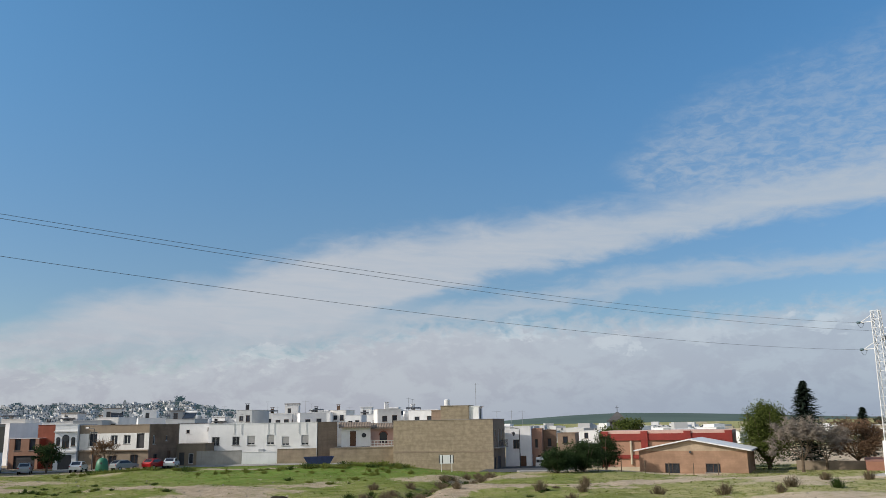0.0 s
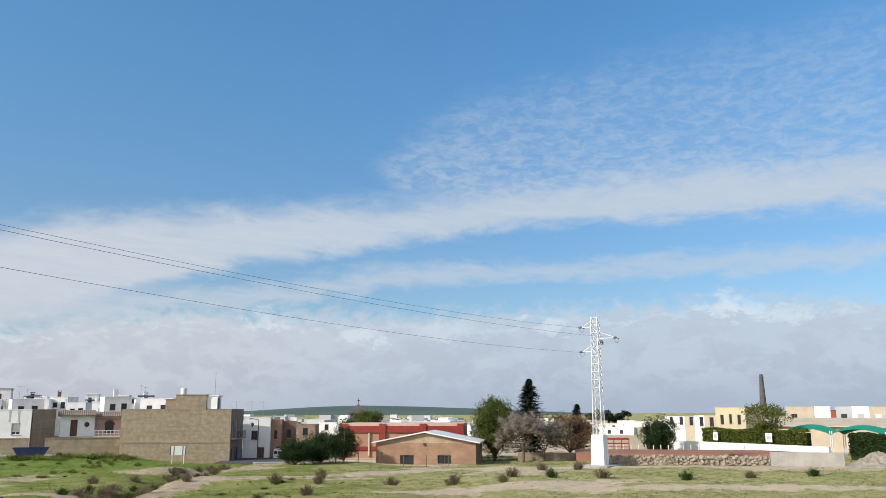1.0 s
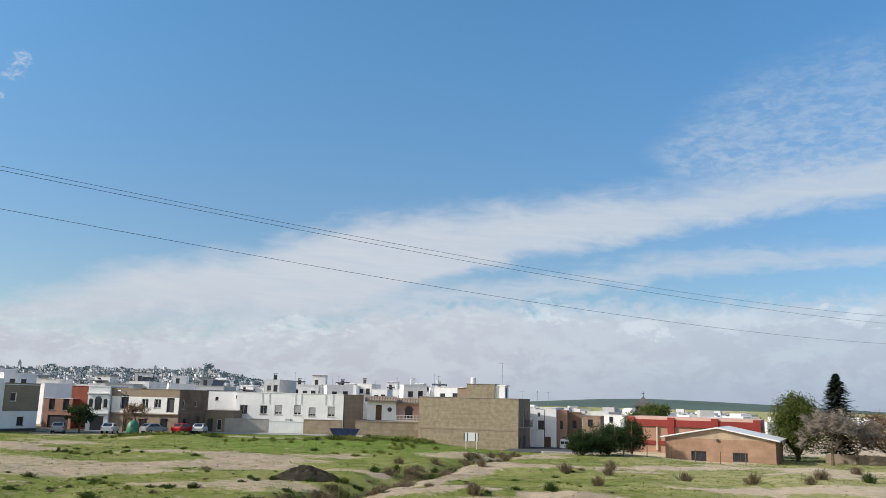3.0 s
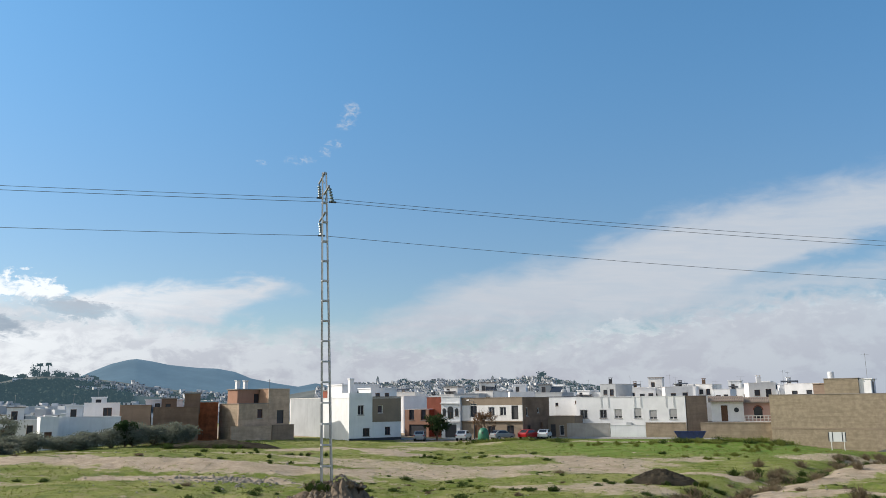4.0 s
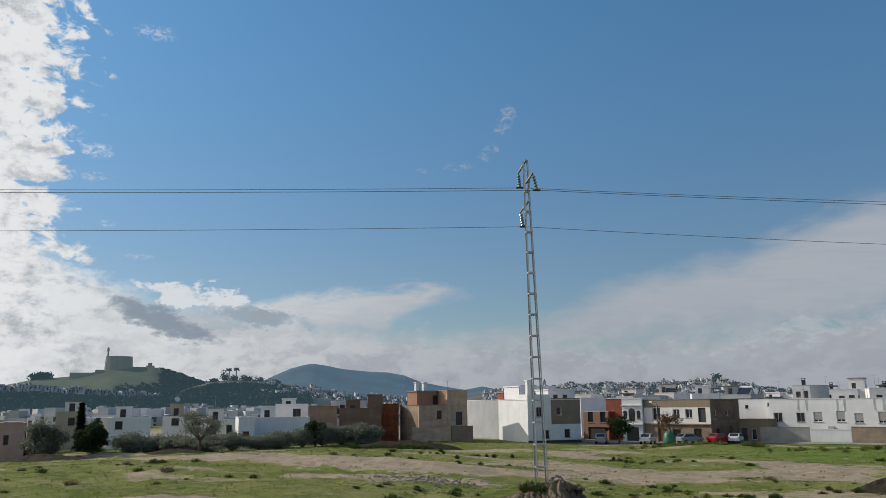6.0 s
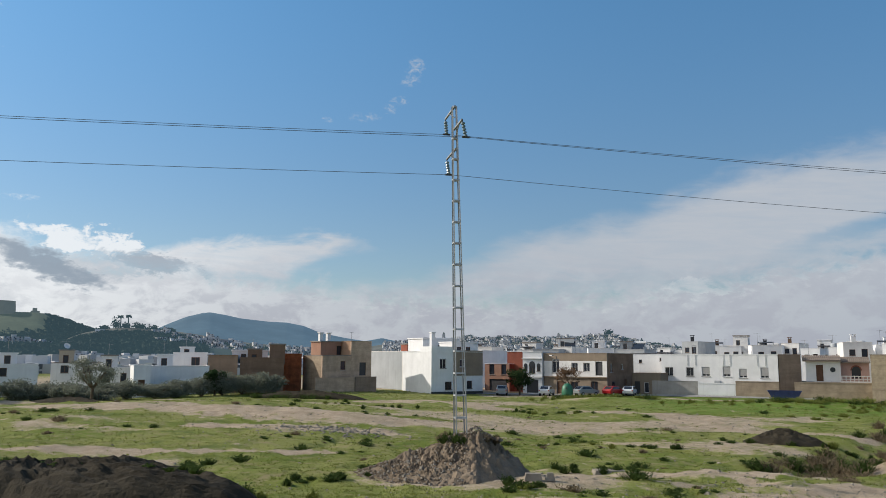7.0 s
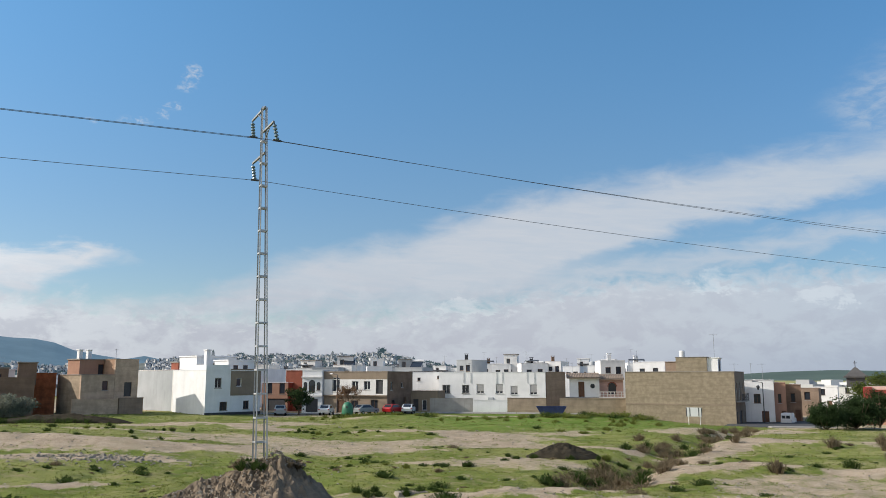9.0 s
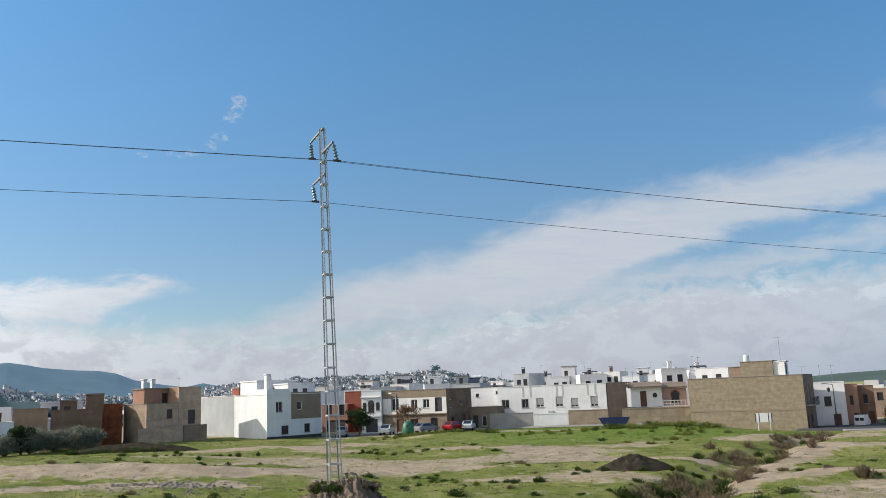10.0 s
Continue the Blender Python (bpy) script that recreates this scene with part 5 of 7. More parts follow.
# row of back houses whose roof rooms rise over the first row
random.seed(21)
for k in range(36):
    az = 18.0 - k * 0.8 + random.uniform(-0.4, 0.4)
    r = random.uniform(143, 190)
    x, y = polar(az, r)
    h = random.uniform(7.9, 9.6) if az < 2.5 else random.uniform(6.8, 8.3)
    w = random.uniform(3.2, 5.8)
    wallm = random.choice(("white", "white", "white", "white2", "greywhite"))
    house("town_house", "whitewashed town house with flat roof", x, y, random.uniform(-30, 12), w, 7.0, 0.6, h, wallm,
          front=[(w * 0.2, h - 2.7, w * 0.2 + 0.9, h - 1.7, "w"), (w * 0.62, h - 2.9, w * 0.62 + 0.9, h - 1.6, "w")], parapet=0.4)
    if k % 4:
        antenna(x + 1, y + 2, h - 0.4, random.uniform(1.8, 3.2))
    if k % 5 == 1:
        tk = empty("water_tank", pose(x + 1.2, y + 2.0, h - 0.45), "round pale water tank on a flat roof", "tank", "roof tanks")
        part("drum", MB().lathe([(0.0, 0.0), (0.55, 0.0), (0.6, 0.1), (0.6, 1.1), (0.45, 1.25), (0.0, 1.3)], 14), "greywhite", tk, smooth=True)
        part("pipe", MB().rod((0.62, 0, 0.0), (0.62, 0, 1.0), 0.04, n=6), "iron", tk)
    if k % 3 == 0:
        roof_room(x + 0.4, y + 2.2, random.uniform(-25, 8), random.uniform(2.0, 3.0), 2.6, h - 0.42, random.uniform(1.7, 2.3), wallm, [(0.5, 0.5, 1.2, 1.5, "w")], "small whitewashed stair room on a roof terrace")
    if k % 4 == 2:
        aw = empty("roof_awning", pose(x + 0.3, y + 0.5, h, 0, 0, random.uniform(-20, 5)), "dark sheet awning on thin posts over a terrace", "awning", "roof awnings")
        part("sheet", MB().prism([(0.0, 0.45), (2.4, 0.7), (2.4, 0.8), (0.0, 0.55)], 0.0, w * 0.6), "iron", aw)
        for u in (0.05, w * 0.6 - 0.05):
            part("post", MB().rod((u, 0.05, -0.5), (u, 0.05, 0.47), 0.04, n=6).rod((u, 2.3, -0.5), (u, 2.3, 0.7), 0.04, n=6), "galv_dark", aw)
    if k % 6 == 3:
        sp = empty("solar_collector", pose(x + w * 0.5, y + 1.2, h - 0.4, 0, 0, random.uniform(-30, 10)), "tilted dark solar water collector on a roof", "solar collector", "solar collectors")
        part("panel", MB().prism([(0.0, 0.5), (1.5, 1.5), (1.46, 1.56), (-0.04, 0.56)], 0.0, 2.0), "glass", sp)
        part("drum", MB().rod((-0.1, 1.6, 1.6), (2.1, 1.6, 1.6), 0.26, n=12), "whitemetal", sp)
        part("stand", MB().rod((0.2, 1.5, 0), (0.2, 1.5, 1.5), 0.03, n=5).rod((1.8, 1.5, 0), (1.8, 1.5, 1.5), 0.03, n=5).rod((0.2, 0.0, 0), (0.2, 0.0, 0.5), 0.03, n=5).rod((1.8, 0.0, 0), (1.8, 0.0, 0.5), 0.03, n=5), "galv_dark", sp)
    if k % 2 == 0:
        solid("roof_chimney", MB().box(-0.35, -0.35, 0, 0.35, 0.35, 1.5).box(-0.45, -0.45, 1.7, 0.45, 0.45, 1.8).box(-0.3, -0.3, 1.5, -0.2, 0.3, 1.7).box(0.2, -0.3, 1.5, 0.3, 0.3, 1.7), random.choice(("white", "brown", "iron")), "capped chimney on a flat white roof", "chimney", "roof chimneys", m=pose(x + 2, y + 3, h - 0.4))
for x, y, z in ((12.5, 128.5, 5.9), (-3.0, 131.0, 5.9), (5.0, 130.0, 5.9), (-49.4, 109.5, 7.35), (-20.0, 126.0, 5.9), (30.2, 115.8, 8.5), (37.9, 124.6, 4.7), (40.2, 126.5, 4.7), (35.8, 125.5, 4.7)):
    antenna(x, y, z, 2.4 if x < 30 else 3.4)

# ---- power line ----
WIRE_SAG, WIRE_DROP = (0.8, 0.8, 0.8), (0.3, 0.3, 0.3)
ALONG = Vector((0.869, 0.495, 0.0))      # from the pole towards the pylon
ACROSS = Vector((-0.495, 0.869, 0.0))


def insulator(parent, top, bottom, discs=5):
    top, bottom = Vector(top), Vector(bottom)
    d = bottom - top
    mb = MB().rod(top, bottom, 0.016, n=5)
    ob = part("insulator", mb, "iron", parent)
    for k in range(discs):
        c = top + d * (0.16 + 0.68 * k / (discs - 1))
        n = d.normalized()
        part("insulator_disc", MB().rod(c, c + n * 0.05, 0.055, 0.075, 10).rod(c + n * 0.05, c + n * 0.085, 0.075, 0.035, 10), "insul", ob)
    part("clamp", MB().rod(bottom - ALONG * 0.13, bottom + ALONG * 0.13, 0.035, n=6), "iron", ob)
    return bottom


def lattice_pole():
    base, top = Vector((-9.0, 29.0, 2.6)), Vector((-9.20, 28.75, 14.72))
    ob = empty("lattice_pole", Matrix.Translation(base), "slim galvanised steel lattice power pole on an earth heap", "power pole")
    H = (top - base).length
    up = (top - base).normalized()
    u, w = ACROSS, ALONG

    def at(h, a, b):
        half = 0.185 - 0.115 * h / H
        return up * h + u * (a * half) + w * (b * half)

    for a in (-1, 1):
        for b in (-1, 1):
            # near legs pale, far legs dark: lit and shaded steel as two colours
            part("leg", MB().rod(at(0, a, b), at(H, a, b), 0.028, 0.022, 4), "galv" if a < 0 else "galv_dark", ob)
    h = 0.7
    while h < H - 0.4:
        for p, q in (((-1, -1), (1, -1)), ((1, -1), (1, 1)), ((1, 1), (-1, 1)), ((-1, 1), (-1, -1))):
            part("batten", MB().rod(at(h, *p) - up * 0.02, at(h, *q) - up * 0.02, 0.035, n=4), "galv", ob)
        h += 0.735
    ends = []
    for hh, sgn, tilt, ln in ((H - 0.02, 1, 0.0, 1.5), (H - 0.80, -1, 0.10, 1.15), (H - 1.55, 1, 0.03, 1.4)):
        root = up * hh
        tip = root + ACROSS * (ln * sgn)
        part("crossarm", MB().rod(root - ACROSS * (0.12 * sgn), tip, 0.045, 0.04, 4), "galv_dark", ob)
        part("arm_brace", MB().rod(root - up * 0.38, root + ACROSS * (0.8 * sgn), 0.018, n=4), "galv_dark", ob)
        end = insulator(ob, tip, tip + Vector((0.05, 0, -0.58)) + ALONG * tilt - ACROSS * (tilt * 1.0 * sgn))
        ends.append(base + end)
    return ends


def pylon():
    px, py = 56.35, 65.84
    z = gz(px, py) - 0.22
    ob = empty("power_pylon", pose(px, py, z, 0, 0, 30), "white lattice power pylon on a tall white masonry block", "pylon")
    part("masonry_block", MB().box(-0.70, -0.70, -0.6, 0.70, 0.70, 3.25, 0.10), "white", ob, "tall whitewashed masonry block")
    part("plinth", MB().box(-2.4, -1.6, -0.6, 1.9, 1.6, 0.34, 0.06), "concrete", ob, "pale concrete footing slab")
    H0, H1 = 3.2, 14.9
    levels = 15

    def half(h):
        return 0.46 - 0.16 * (h - H0) / (H1 - H0) if h < 11.5 else 0.34

    cs = ((-1, -1), (1, -1), (1, 1), (-1, 1))
    for a, b in cs:
        part("leg", MB().rod((a * half(H0), b * half(H0), H0 - 0.3), (a * half(11.4), b * half(11.4), 11.5), 0.042, 0.038, 4).rod((a * half(11.4), b * half(11.4), 11.5), (a * 0.33, b * 0.33, H1), 0.042, 0.038, 4), "whitemetal", ob)
    for k in range(levels):
        h, g = H0 + (H1 - H0) * k / levels, H0 + (H1 - H0) * (k + 1) / levels
        for i in range(4):
            p, q = cs[i], cs[(i + 1) % 4]
            if k % 2:
                p, q = q, p
            part("brace", MB().rod((p[0] * half(h), p[1] * half(h), h), (q[0] * half(g), q[1] * half(g), g), 0.02, n=4), "galv", ob)
            part("brace", MB().rod((q[0] * half(h), q[1] * half(h), h), (p[0] * half(g), p[1] * half(g), g), 0.02, n=4), "galv", ob)
            part("strut", MB().rod((p[0] * half(g), p[1] * half(g), g), (q[0] * half(g), q[1] * half(g), g), 0.022, n=4), "whitemetal", ob)
    ends = []
    turn = Matrix.Rotation(radians(-30), 4, "Z")
    for hh, sgn, ln in ((13.95, 1, 1.45), (12.75, -1, 2.2), (11.45, 1, 1.45)):
        tip = turn @ (ACROSS * (ln * sgn))
        tip.z = hh
        root = turn @ (ACROSS * (0.35 * sgn))
        part("crossarm", MB().rod((root.x, root.y, hh), tip, 0.05, 0.04, 4).rod((root.x, root.y, hh + 0.65), tip, 0.035, n=4), "whitemetal", ob)
        s = turn @ ALONG
        e = tip - s * 0.75 + Vector((0, 0, -0.06))
        mb = MB().rod(tip, e, 0.02, n=5)
        ins = part("insulator", mb, "iron", ob)
        for k in range(4):
            c = tip.lerp(e, 0.25 + 0.2 * k)
            part("insulator_disc", MB().rod(c, c - s * 0.06, 0.12, 0.08, 8), "insul", ins)
        e2 = tip + s * 0.75 + Vector((0, 0, -0.06))
        part("insulator", MB().rod(tip, e2, 0.035, n=6), "iron", ob)
        mb = MB()
        last = e
        for k in range(1, 9):
            t = k / 8
            p = e.lerp(e2, t) - Vector((0, 0, 0.9 * 4 * t * (1 - t) * 0.5))
            mb.rod(last, p, 0.014, n=4)
            last = p
        part("jumper_wire", mb, "wire", ob)
        ends.append(Matrix.Translation((px, py, z)) @ Matrix.Rotation(radians(30), 4, "Z") @ e)
    part("ladder_box", MB().box(0.4, -0.5, 12.2, 0.95, 0.0, 12.6, 0.03), "galv_dark", ob)
    return ends


def wire(p, q, sag, n=40, r=0.009):
    p, q = Vector(p), Vector(q)
    mb = MB()
    side = (q - p).cross(Vector((0, 0, 1))).normalized()
    for k in range(n + 1):
        t = k / n
        c = p.lerp(q, t) - Vector((0, 0, 4 * sag * t * (1 - t)))
        for i in range(5):
            a = 2 * math.pi * i / 5
            mb.v.append(tuple(c + side * (r * math.cos(a)) + Vector((0, 0, r * math.sin(a)))))
            if k:
                j = (i + 1) % 5
                mb.f.append((5 * k - 5 + i, 5 * k - 5 + j, 5 * k + j, 5 * k + i))
    solid("power_line", mb, "wire", "thin dark overhead power line conductor", "power line", "overhead conductors")


pole_ends, pylon_ends = lattice_pole(), pylon()
for i, (a, b) in enumerate(zip(pole_ends, pylon_ends)):
    wire(a, b, WIRE_SAG[i])
    far = a - ALONG * 80.0
    far.z = a.z + WIRE_DROP[i]
    wire(a, far, 0.58)

# ---- heap under the pole, clods and stones ----


def heap(name, label, x, y, h, rx, ry, material, seed, n=72, rings=30, lean=0.0, clods=0, steep=0.0, plateau=0.0):
    z = gz(x, y)
    mb = MB()
    rnd = random.Random(seed)
    for j in range(rings + 1):
        s = j / rings
        for i in range(n):
            a = 2 * math.pi * i / n
            px, py = rx * s * math.cos(a), ry * s * math.sin(a)
            bulge = 1 + 0.22 * (float(fbm(2.0 * math.cos(a) + seed, 2.0 * math.sin(a), 1.0, 3, seed)) - 0.5)
            px, py = px * bulge + lean * (1 - s), py * bulge
            k_ = steep * float(sm(0.0, 0.5, math.cos(a - 0.15)))
            px *= 1 - 0.42 * k_
            top = h * ((1 - max(s, 0.10)) ** 1.15 * (1 - k_) + (1 - max(s, 0.06)) ** 0.95 * k_)
            top = top * (1 - plateau) + plateau * h * (1 - s ** 5)
            nz = 0.5 * (float(fbm(px, py, 1.4, 4, seed)) - 0.5) + 0.32 * (float(fbm(px, py, 8.0, 2, seed + 8)) - 0.5) + 0.26 * (float(fbm(px, py, 4.5, 2, seed + 3)) - 0.5)
            g = gz(x + px, y + py) - z
            mb.v.append((px, py, g - 0.12 * s + top + nz * min(1, 2.2 * (1 - s)) * (min(1.0, h) if clods else 0.5 * h)))
    for j in range(rings):
        for i in range(n):
            k, i2 = j * n + i, j * n + (i + 1) % n
            mb.f.append((k, k + n, i2 + n, i2))
    ob = solid(name, mb, material, label, "earth heap", m=Matrix.Translation((x, y, z)), smooth=False)
    if clods:
        cm, pm = MB(), MB()
        for _ in range(clods):
            a, s = rnd.uniform(0, 6.28), rnd.random() ** 0.6
            px, py = rx * s * math.cos(a) + lean * (1 - s), ry * s * math.sin(a)
            pz = gz(x + px, y + py) - z + h * (1 - s) ** 1.15 - 0.02
            if steep and math.cos(a - 0.15) > 0.1 and s > 0.25:
                continue
            q = rnd.uniform(0.018, 0.055) * (1.9 if rnd.random() < 0.08 else 1)
            stone(cm if rnd.random() < 0.72 else pm, px, py, pz, q, rnd)
        tagged(part("clod", cm, "soil", ob), "dry crumbly clods of earth", kind="stuff")
        tagged(part("rubble", pm, "stone", ob), "pale broken stones and brick bits", kind="stuff")
    return ob


def stone(mb, x, y, z, s, rnd):
    """A faceted lump: an octahedron with cut-off, uneven corners."""
    k = len(mb.v)
    ring = [(math.cos(a) * s * rnd.uniform(0.7, 1.2), math.sin(a) * s * rnd.uniform(0.7, 1.2)) for a in (0.2, 1.4, 2.6, 3.9, 5.1)]
    for (px, py) in ring:
        mb.v.append((x + px, y + py, z - 0.3 * s))
    for (px, py) in ring:
        mb.v.append((x + px * 0.7 + rnd.uniform(-0.2, 0.2) * s, y + py * 0.7, z + s * rnd.uniform(0.35, 0.75)))
    mb.v.append((x, y, z + s * 0.75))
    for i in range(5):
        j = (i + 1) % 5
        mb.f += [(k + i, k + j, k + 5 + j, k + 5 + i), (k + 5 + i, k + 5 + j, k + 10)]


heap("soil_mound", "heap of dry brown earth round the pole", -8.85, 29.1, 1.62, 3.85, 3.1, "soil", 7, 120, 46, lean=0.35, clods=3600, steep=1.0)
# the banks below have their shade put into the soil colour
heap("earth_bank", "flat-topped earth bank coloured dark for shade, with a weedy crest", -14.6, 17.1, 1.05, 5.3, 2.3, "shade_soil", 31, 120, 36, plateau=0.95)
heap("earth_bank", "low dark bank overgrown with weeds", -44.5, 87.2, 0.95, 8.0, 1.2, "shade_soil", 51, 64, 14, plateau=0.5)
heap("earth_bank", "long dark bank between field and houses", -68.5, 57.5, 0.8, 9.0, 1.5, "shade_soil", 52, 56, 14)
heap("earth_bank", "dark weedy bank below the olive trees", -58.5, 66.0, 0.6, 6.0, 1.4, "shade_soil", 53, 48, 14)
heap("earth_mound", "low overgrown earth bank coloured dark for shade", 2.8, 53.0, 0.9, 2.4, 1.6, "shade_soil", 12, 64, 20, plateau=0.3)


# ---- plants ----


def leaves(mb, c, rad, n, size, rnd, clumps=26, gap=0.30, flat=0.0):
    """Leaf sprays gathered in clumps over an uneven ellipsoid."""
    cs = []
    for _ in range(clumps):
        d = Vector((rnd.gauss(0, 1), rnd.gauss(0, 1), rnd.gauss(0, 1) * (1 - flat))).normalized() * rnd.uniform(0.45, 1.0)
        cs.append((Vector((c[0] + d.x * rad[0], c[1] + d.y * rad[1], c[2] + d.z * rad[2])), rnd.uniform(0.6, 1.2)))
    for _ in range(n):
        p, k = cs[rnd.randrange(clumps)]
        d = Vector((rnd.gauss(0, 1), rnd.gauss(0, 1), rnd.gauss(0, 1)))
        if d.length > 2.1:
            d *= rnd.uniform(0.8, 2.1) / d.length
        q = p + Vector((d.x * rad[0], d.y * rad[1], d.z * rad[2])) * (gap * k * 0.62)
        u = Vector((rnd.uniform(-1, 1), rnd.uniform(-1, 1), rnd.uniform(-1, 1))).normalized() * size * rnd.uniform(0.6, 1.3)
        v = u.orthogonal().normalized() * size * rnd.uniform(0.35, 0.7)
        mb.quad(tuple(q - u), tuple(q + v), tuple(q + u), tuple(q - v))


def limbs(mb, h, spread, rnd, n=6, r=0.12, start=0.35):
    out = []
    mb.rod((0, 0, -0.3), (0.05, 0, h * start), r * 1.3, r, 8)
    for k in range(n):
        a = 6.28 * k / n + rnd.uniform(-0.4, 0.4)
        mid = (spread * 0.4 * math.cos(a), spread * 0.4 * math.sin(a), h * (start + 0.22))
        tip = (spread * 0.8 * math.cos(a), spread * 0.8 * math.sin(a), h * rnd.uniform(0.7, 0.95))
        mb.rod((0.05, 0, h * start - 0.05), mid, r * 0.7, r * 0.45, 6).rod(mid, tip, r * 0.45, r * 0.12, 5)
        out.append((mid, tip))
    return out


def tree(name, label, x, y, h, w, leafm, seed, n=2600, size=0.16, trunk=0.30, clumps=30, rz=None, group="", z=None, gap=0.34):
    rnd = random.Random(seed)
    ob = empty(name, Matrix.Translation((x, y, gz(x, y) if z is None else z)), label, "tree", group)
    t = MB()
    limbs(t, h, w * 0.5, rnd, 7, 0.05 + h * 0.018, trunk)
    part("trunk", t, "bark", ob)
    c = MB()
    rz = rz or h * (1 - trunk) * 0.5
    leaves(c, (0, 0, h - rz), (w * 0.46, w * 0.46, rz * 0.92), n, size, rnd, clumps, gap)
    part("crown", c, leafm, ob)
    return ob


def conifer(name, label, x, y, h, w, leafm, seed, rows=20, z=None):
    rnd = random.Random(seed)
    ob = empty(name, Matrix.Translation((x, y, gz(x, y) if z is None else z)), label, "tree")
    part("trunk", MB().rod((0, 0, -0.3), (0, 0, h * 0.97), 0.2, 0.03, 8), "bark", ob)
    c = MB()
    for k in range(rows):
        s = k / rows
        zc = h * (0.10 + 0.88 * s)
        rr = w * 0.5 * (1 - s) ** 0.8 * rnd.uniform(0.75, 1.15) + 0.12
        for b in range(9):
            a = rnd.uniform(0, 6.28)
            for j in range(9):
                f = (j + 1) / 9
                p = Vector((rr * f * math.cos(a), rr * f * math.sin(a), zc - 0.25 * rr * f + 0.2 * rr * f * f + rnd.uniform(-0.1, 0.1)))
                u = Vector((math.cos(a), math.sin(a), rnd.uniform(-0.5, 0.3))) * 0.30
                v = Vector((-math.sin(a), math.cos(a), rnd.uniform(-0.4, 0.4))) * (0.26 * (1.2 - f))
                c.quad(tuple(p - u), tuple(p + v), tuple(p + u), tuple(p - v))
    part("crown", c, leafm, ob)
    return ob


def bare_tree(name, label, x, y, h, w, seed, leafm="twig", n=2400):
    """Forking limbs that split four times into a haze of twigs."""
    rnd = random.Random(seed)
    ob = empty(name, Matrix.Translation((x, y, gz(x, y))), label, "tree")
    t, c = MB(), MB()
    t.rod((0, 0, -0.3), (0.04, 0.02, h * 0.18), 0.02 * h + 0.05, 0.016 * h + 0.03, 8)
    tips = []

    def grow(p, d, ln, r, depth):
        q = p + d * ln
        (t if depth < 3 else c).rod(p, q, r, r * 0.6, 5 if depth < 3 else 3, False)
        if depth == 4:
            tips.append((p, q))
            return
        for _ in range(3 if depth < 3 else 4):
            k = Vector((rnd.gauss(0, 1) * w / h, rnd.gauss(0, 1) * w / h, rnd.gauss(0.25, 0.7))) * 0.62
            grow(p.lerp(q, rnd.uniform(0.65, 1.0)), (d + k).normalized(), ln * rnd.uniform(0.6, 0.85), r * 0.58, depth + 1)

    for i in range(5):
        a = 6.28 * i / 5 + rnd.uniform(-0.4, 0.4)
        tilt = 0.5 * w / h
        grow(Vector((0.04, 0.02, h * 0.16)), Vector((tilt * math.cos(a), tilt * math.sin(a), rnd.uniform(0.55, 1.0))).normalized(), h * 0.27, 0.011 * h, 0)
    for _ in range(n):
        p, q = tips[rnd.randrange(len(tips))]
        b = p.lerp(q, rnd.uniform(0.2, 1.0))
        d = Vector((rnd.gauss(0, 0.5), rnd.gauss(0, 0.5), rnd.gauss(0.15, 0.5)))
        e = b + d * rnd.uniform(0.3, 0.8)
        v = d.orthogonal().normalized() * 0.028
        c.tri(tuple(b - v), tuple(b + v), tuple(e))
    part("trunk", t, "bark", ob)
    part("twig_crown", c, leafm, ob)
    return ob


def shrub(name, label, x, y, h, w, material, seed, n=110, group="shrubs"):
    rnd = random.Random(seed)
    mb = MB()
    z0 = gz(x, y)
    for _ in range(n):
        a = rnd.uniform(0, 6.28)
        s = rnd.random() ** 0.7
        bx, by = 0.25 * w * s * math.cos(a), 0.25 * w * s * math.sin(a)
        g = gz(x + bx, y + by) - z0
        top = Vector((0.5 * w * s * math.cos(a) + rnd.uniform(-0.1, 0.1) * w, 0.5 * w * s * math.sin(a), g + h * rnd.uniform(0.5, 1.0) * (1 - 0.45 * s)))
        b = Vector((bx, by, g - 0.03))
        v = Vector((-math.sin(a), math.cos(a), 0)) * 0.025
        m = b.lerp(top, 0.55) + Vector((0, 0, 0.1 * h))
        mb.quad(tuple(b - v), tuple(b + v), tuple(m + v * 0.8), tuple(m - v * 0.8))
        mb.tri(tuple(m - v * 0.8), tuple(m + v * 0.8), tuple(top))
        for _k in range(2):
            q = b.lerp(top, rnd.uniform(0.5, 1.0))
            u = Vector((rnd.uniform(-1, 1), rnd.uniform(-1, 1), rnd.uniform(-0.3, 1))) * 0.10 * w
            mb.tri(tuple(q), tuple(q + u), tuple(q + u * 0.6 + v * 2.2))
    return solid(name, mb, material, label, "shrub", group, m=Matrix.Translation((x, y, z0)))


# olive trees and bushes before the houses
random.seed(8)
for k, (x, y, h, w) in enumerate(((-51.6, 91.6, 2.1, 3.0), (-53.2, 90.9, 2.5, 3.6), (-54.9, 89.8, 2.2, 3.4), (-56.6, 88.2, 2.6, 4.0), (-58.4, 86.6, 2.3, 3.6), (-60.0, 84.2, 2.0, 3.8), (-61.4, 82.0, 1.7, 3.6), (-63.2, 79.5, 2.0, 3.8), (-64.6, 76.4, 1.8, 3.6), (-65.8, 73.9, 2.2, 3.8), (-67.2, 71.6, 2.0, 3.6), (-68.6, 69.4, 2.3, 3.8), (-62.4, 74.2, 1.5, 3.4), (-64.2, 71.4, 1.7, 3.2))):
    tree("olive_tree", "grey-green olive tree at the edge of the field", x, y, h, w, "olive", 100 + k, 3600, 0.11, 0.04, 30, group="olive trees", gap=0.5)
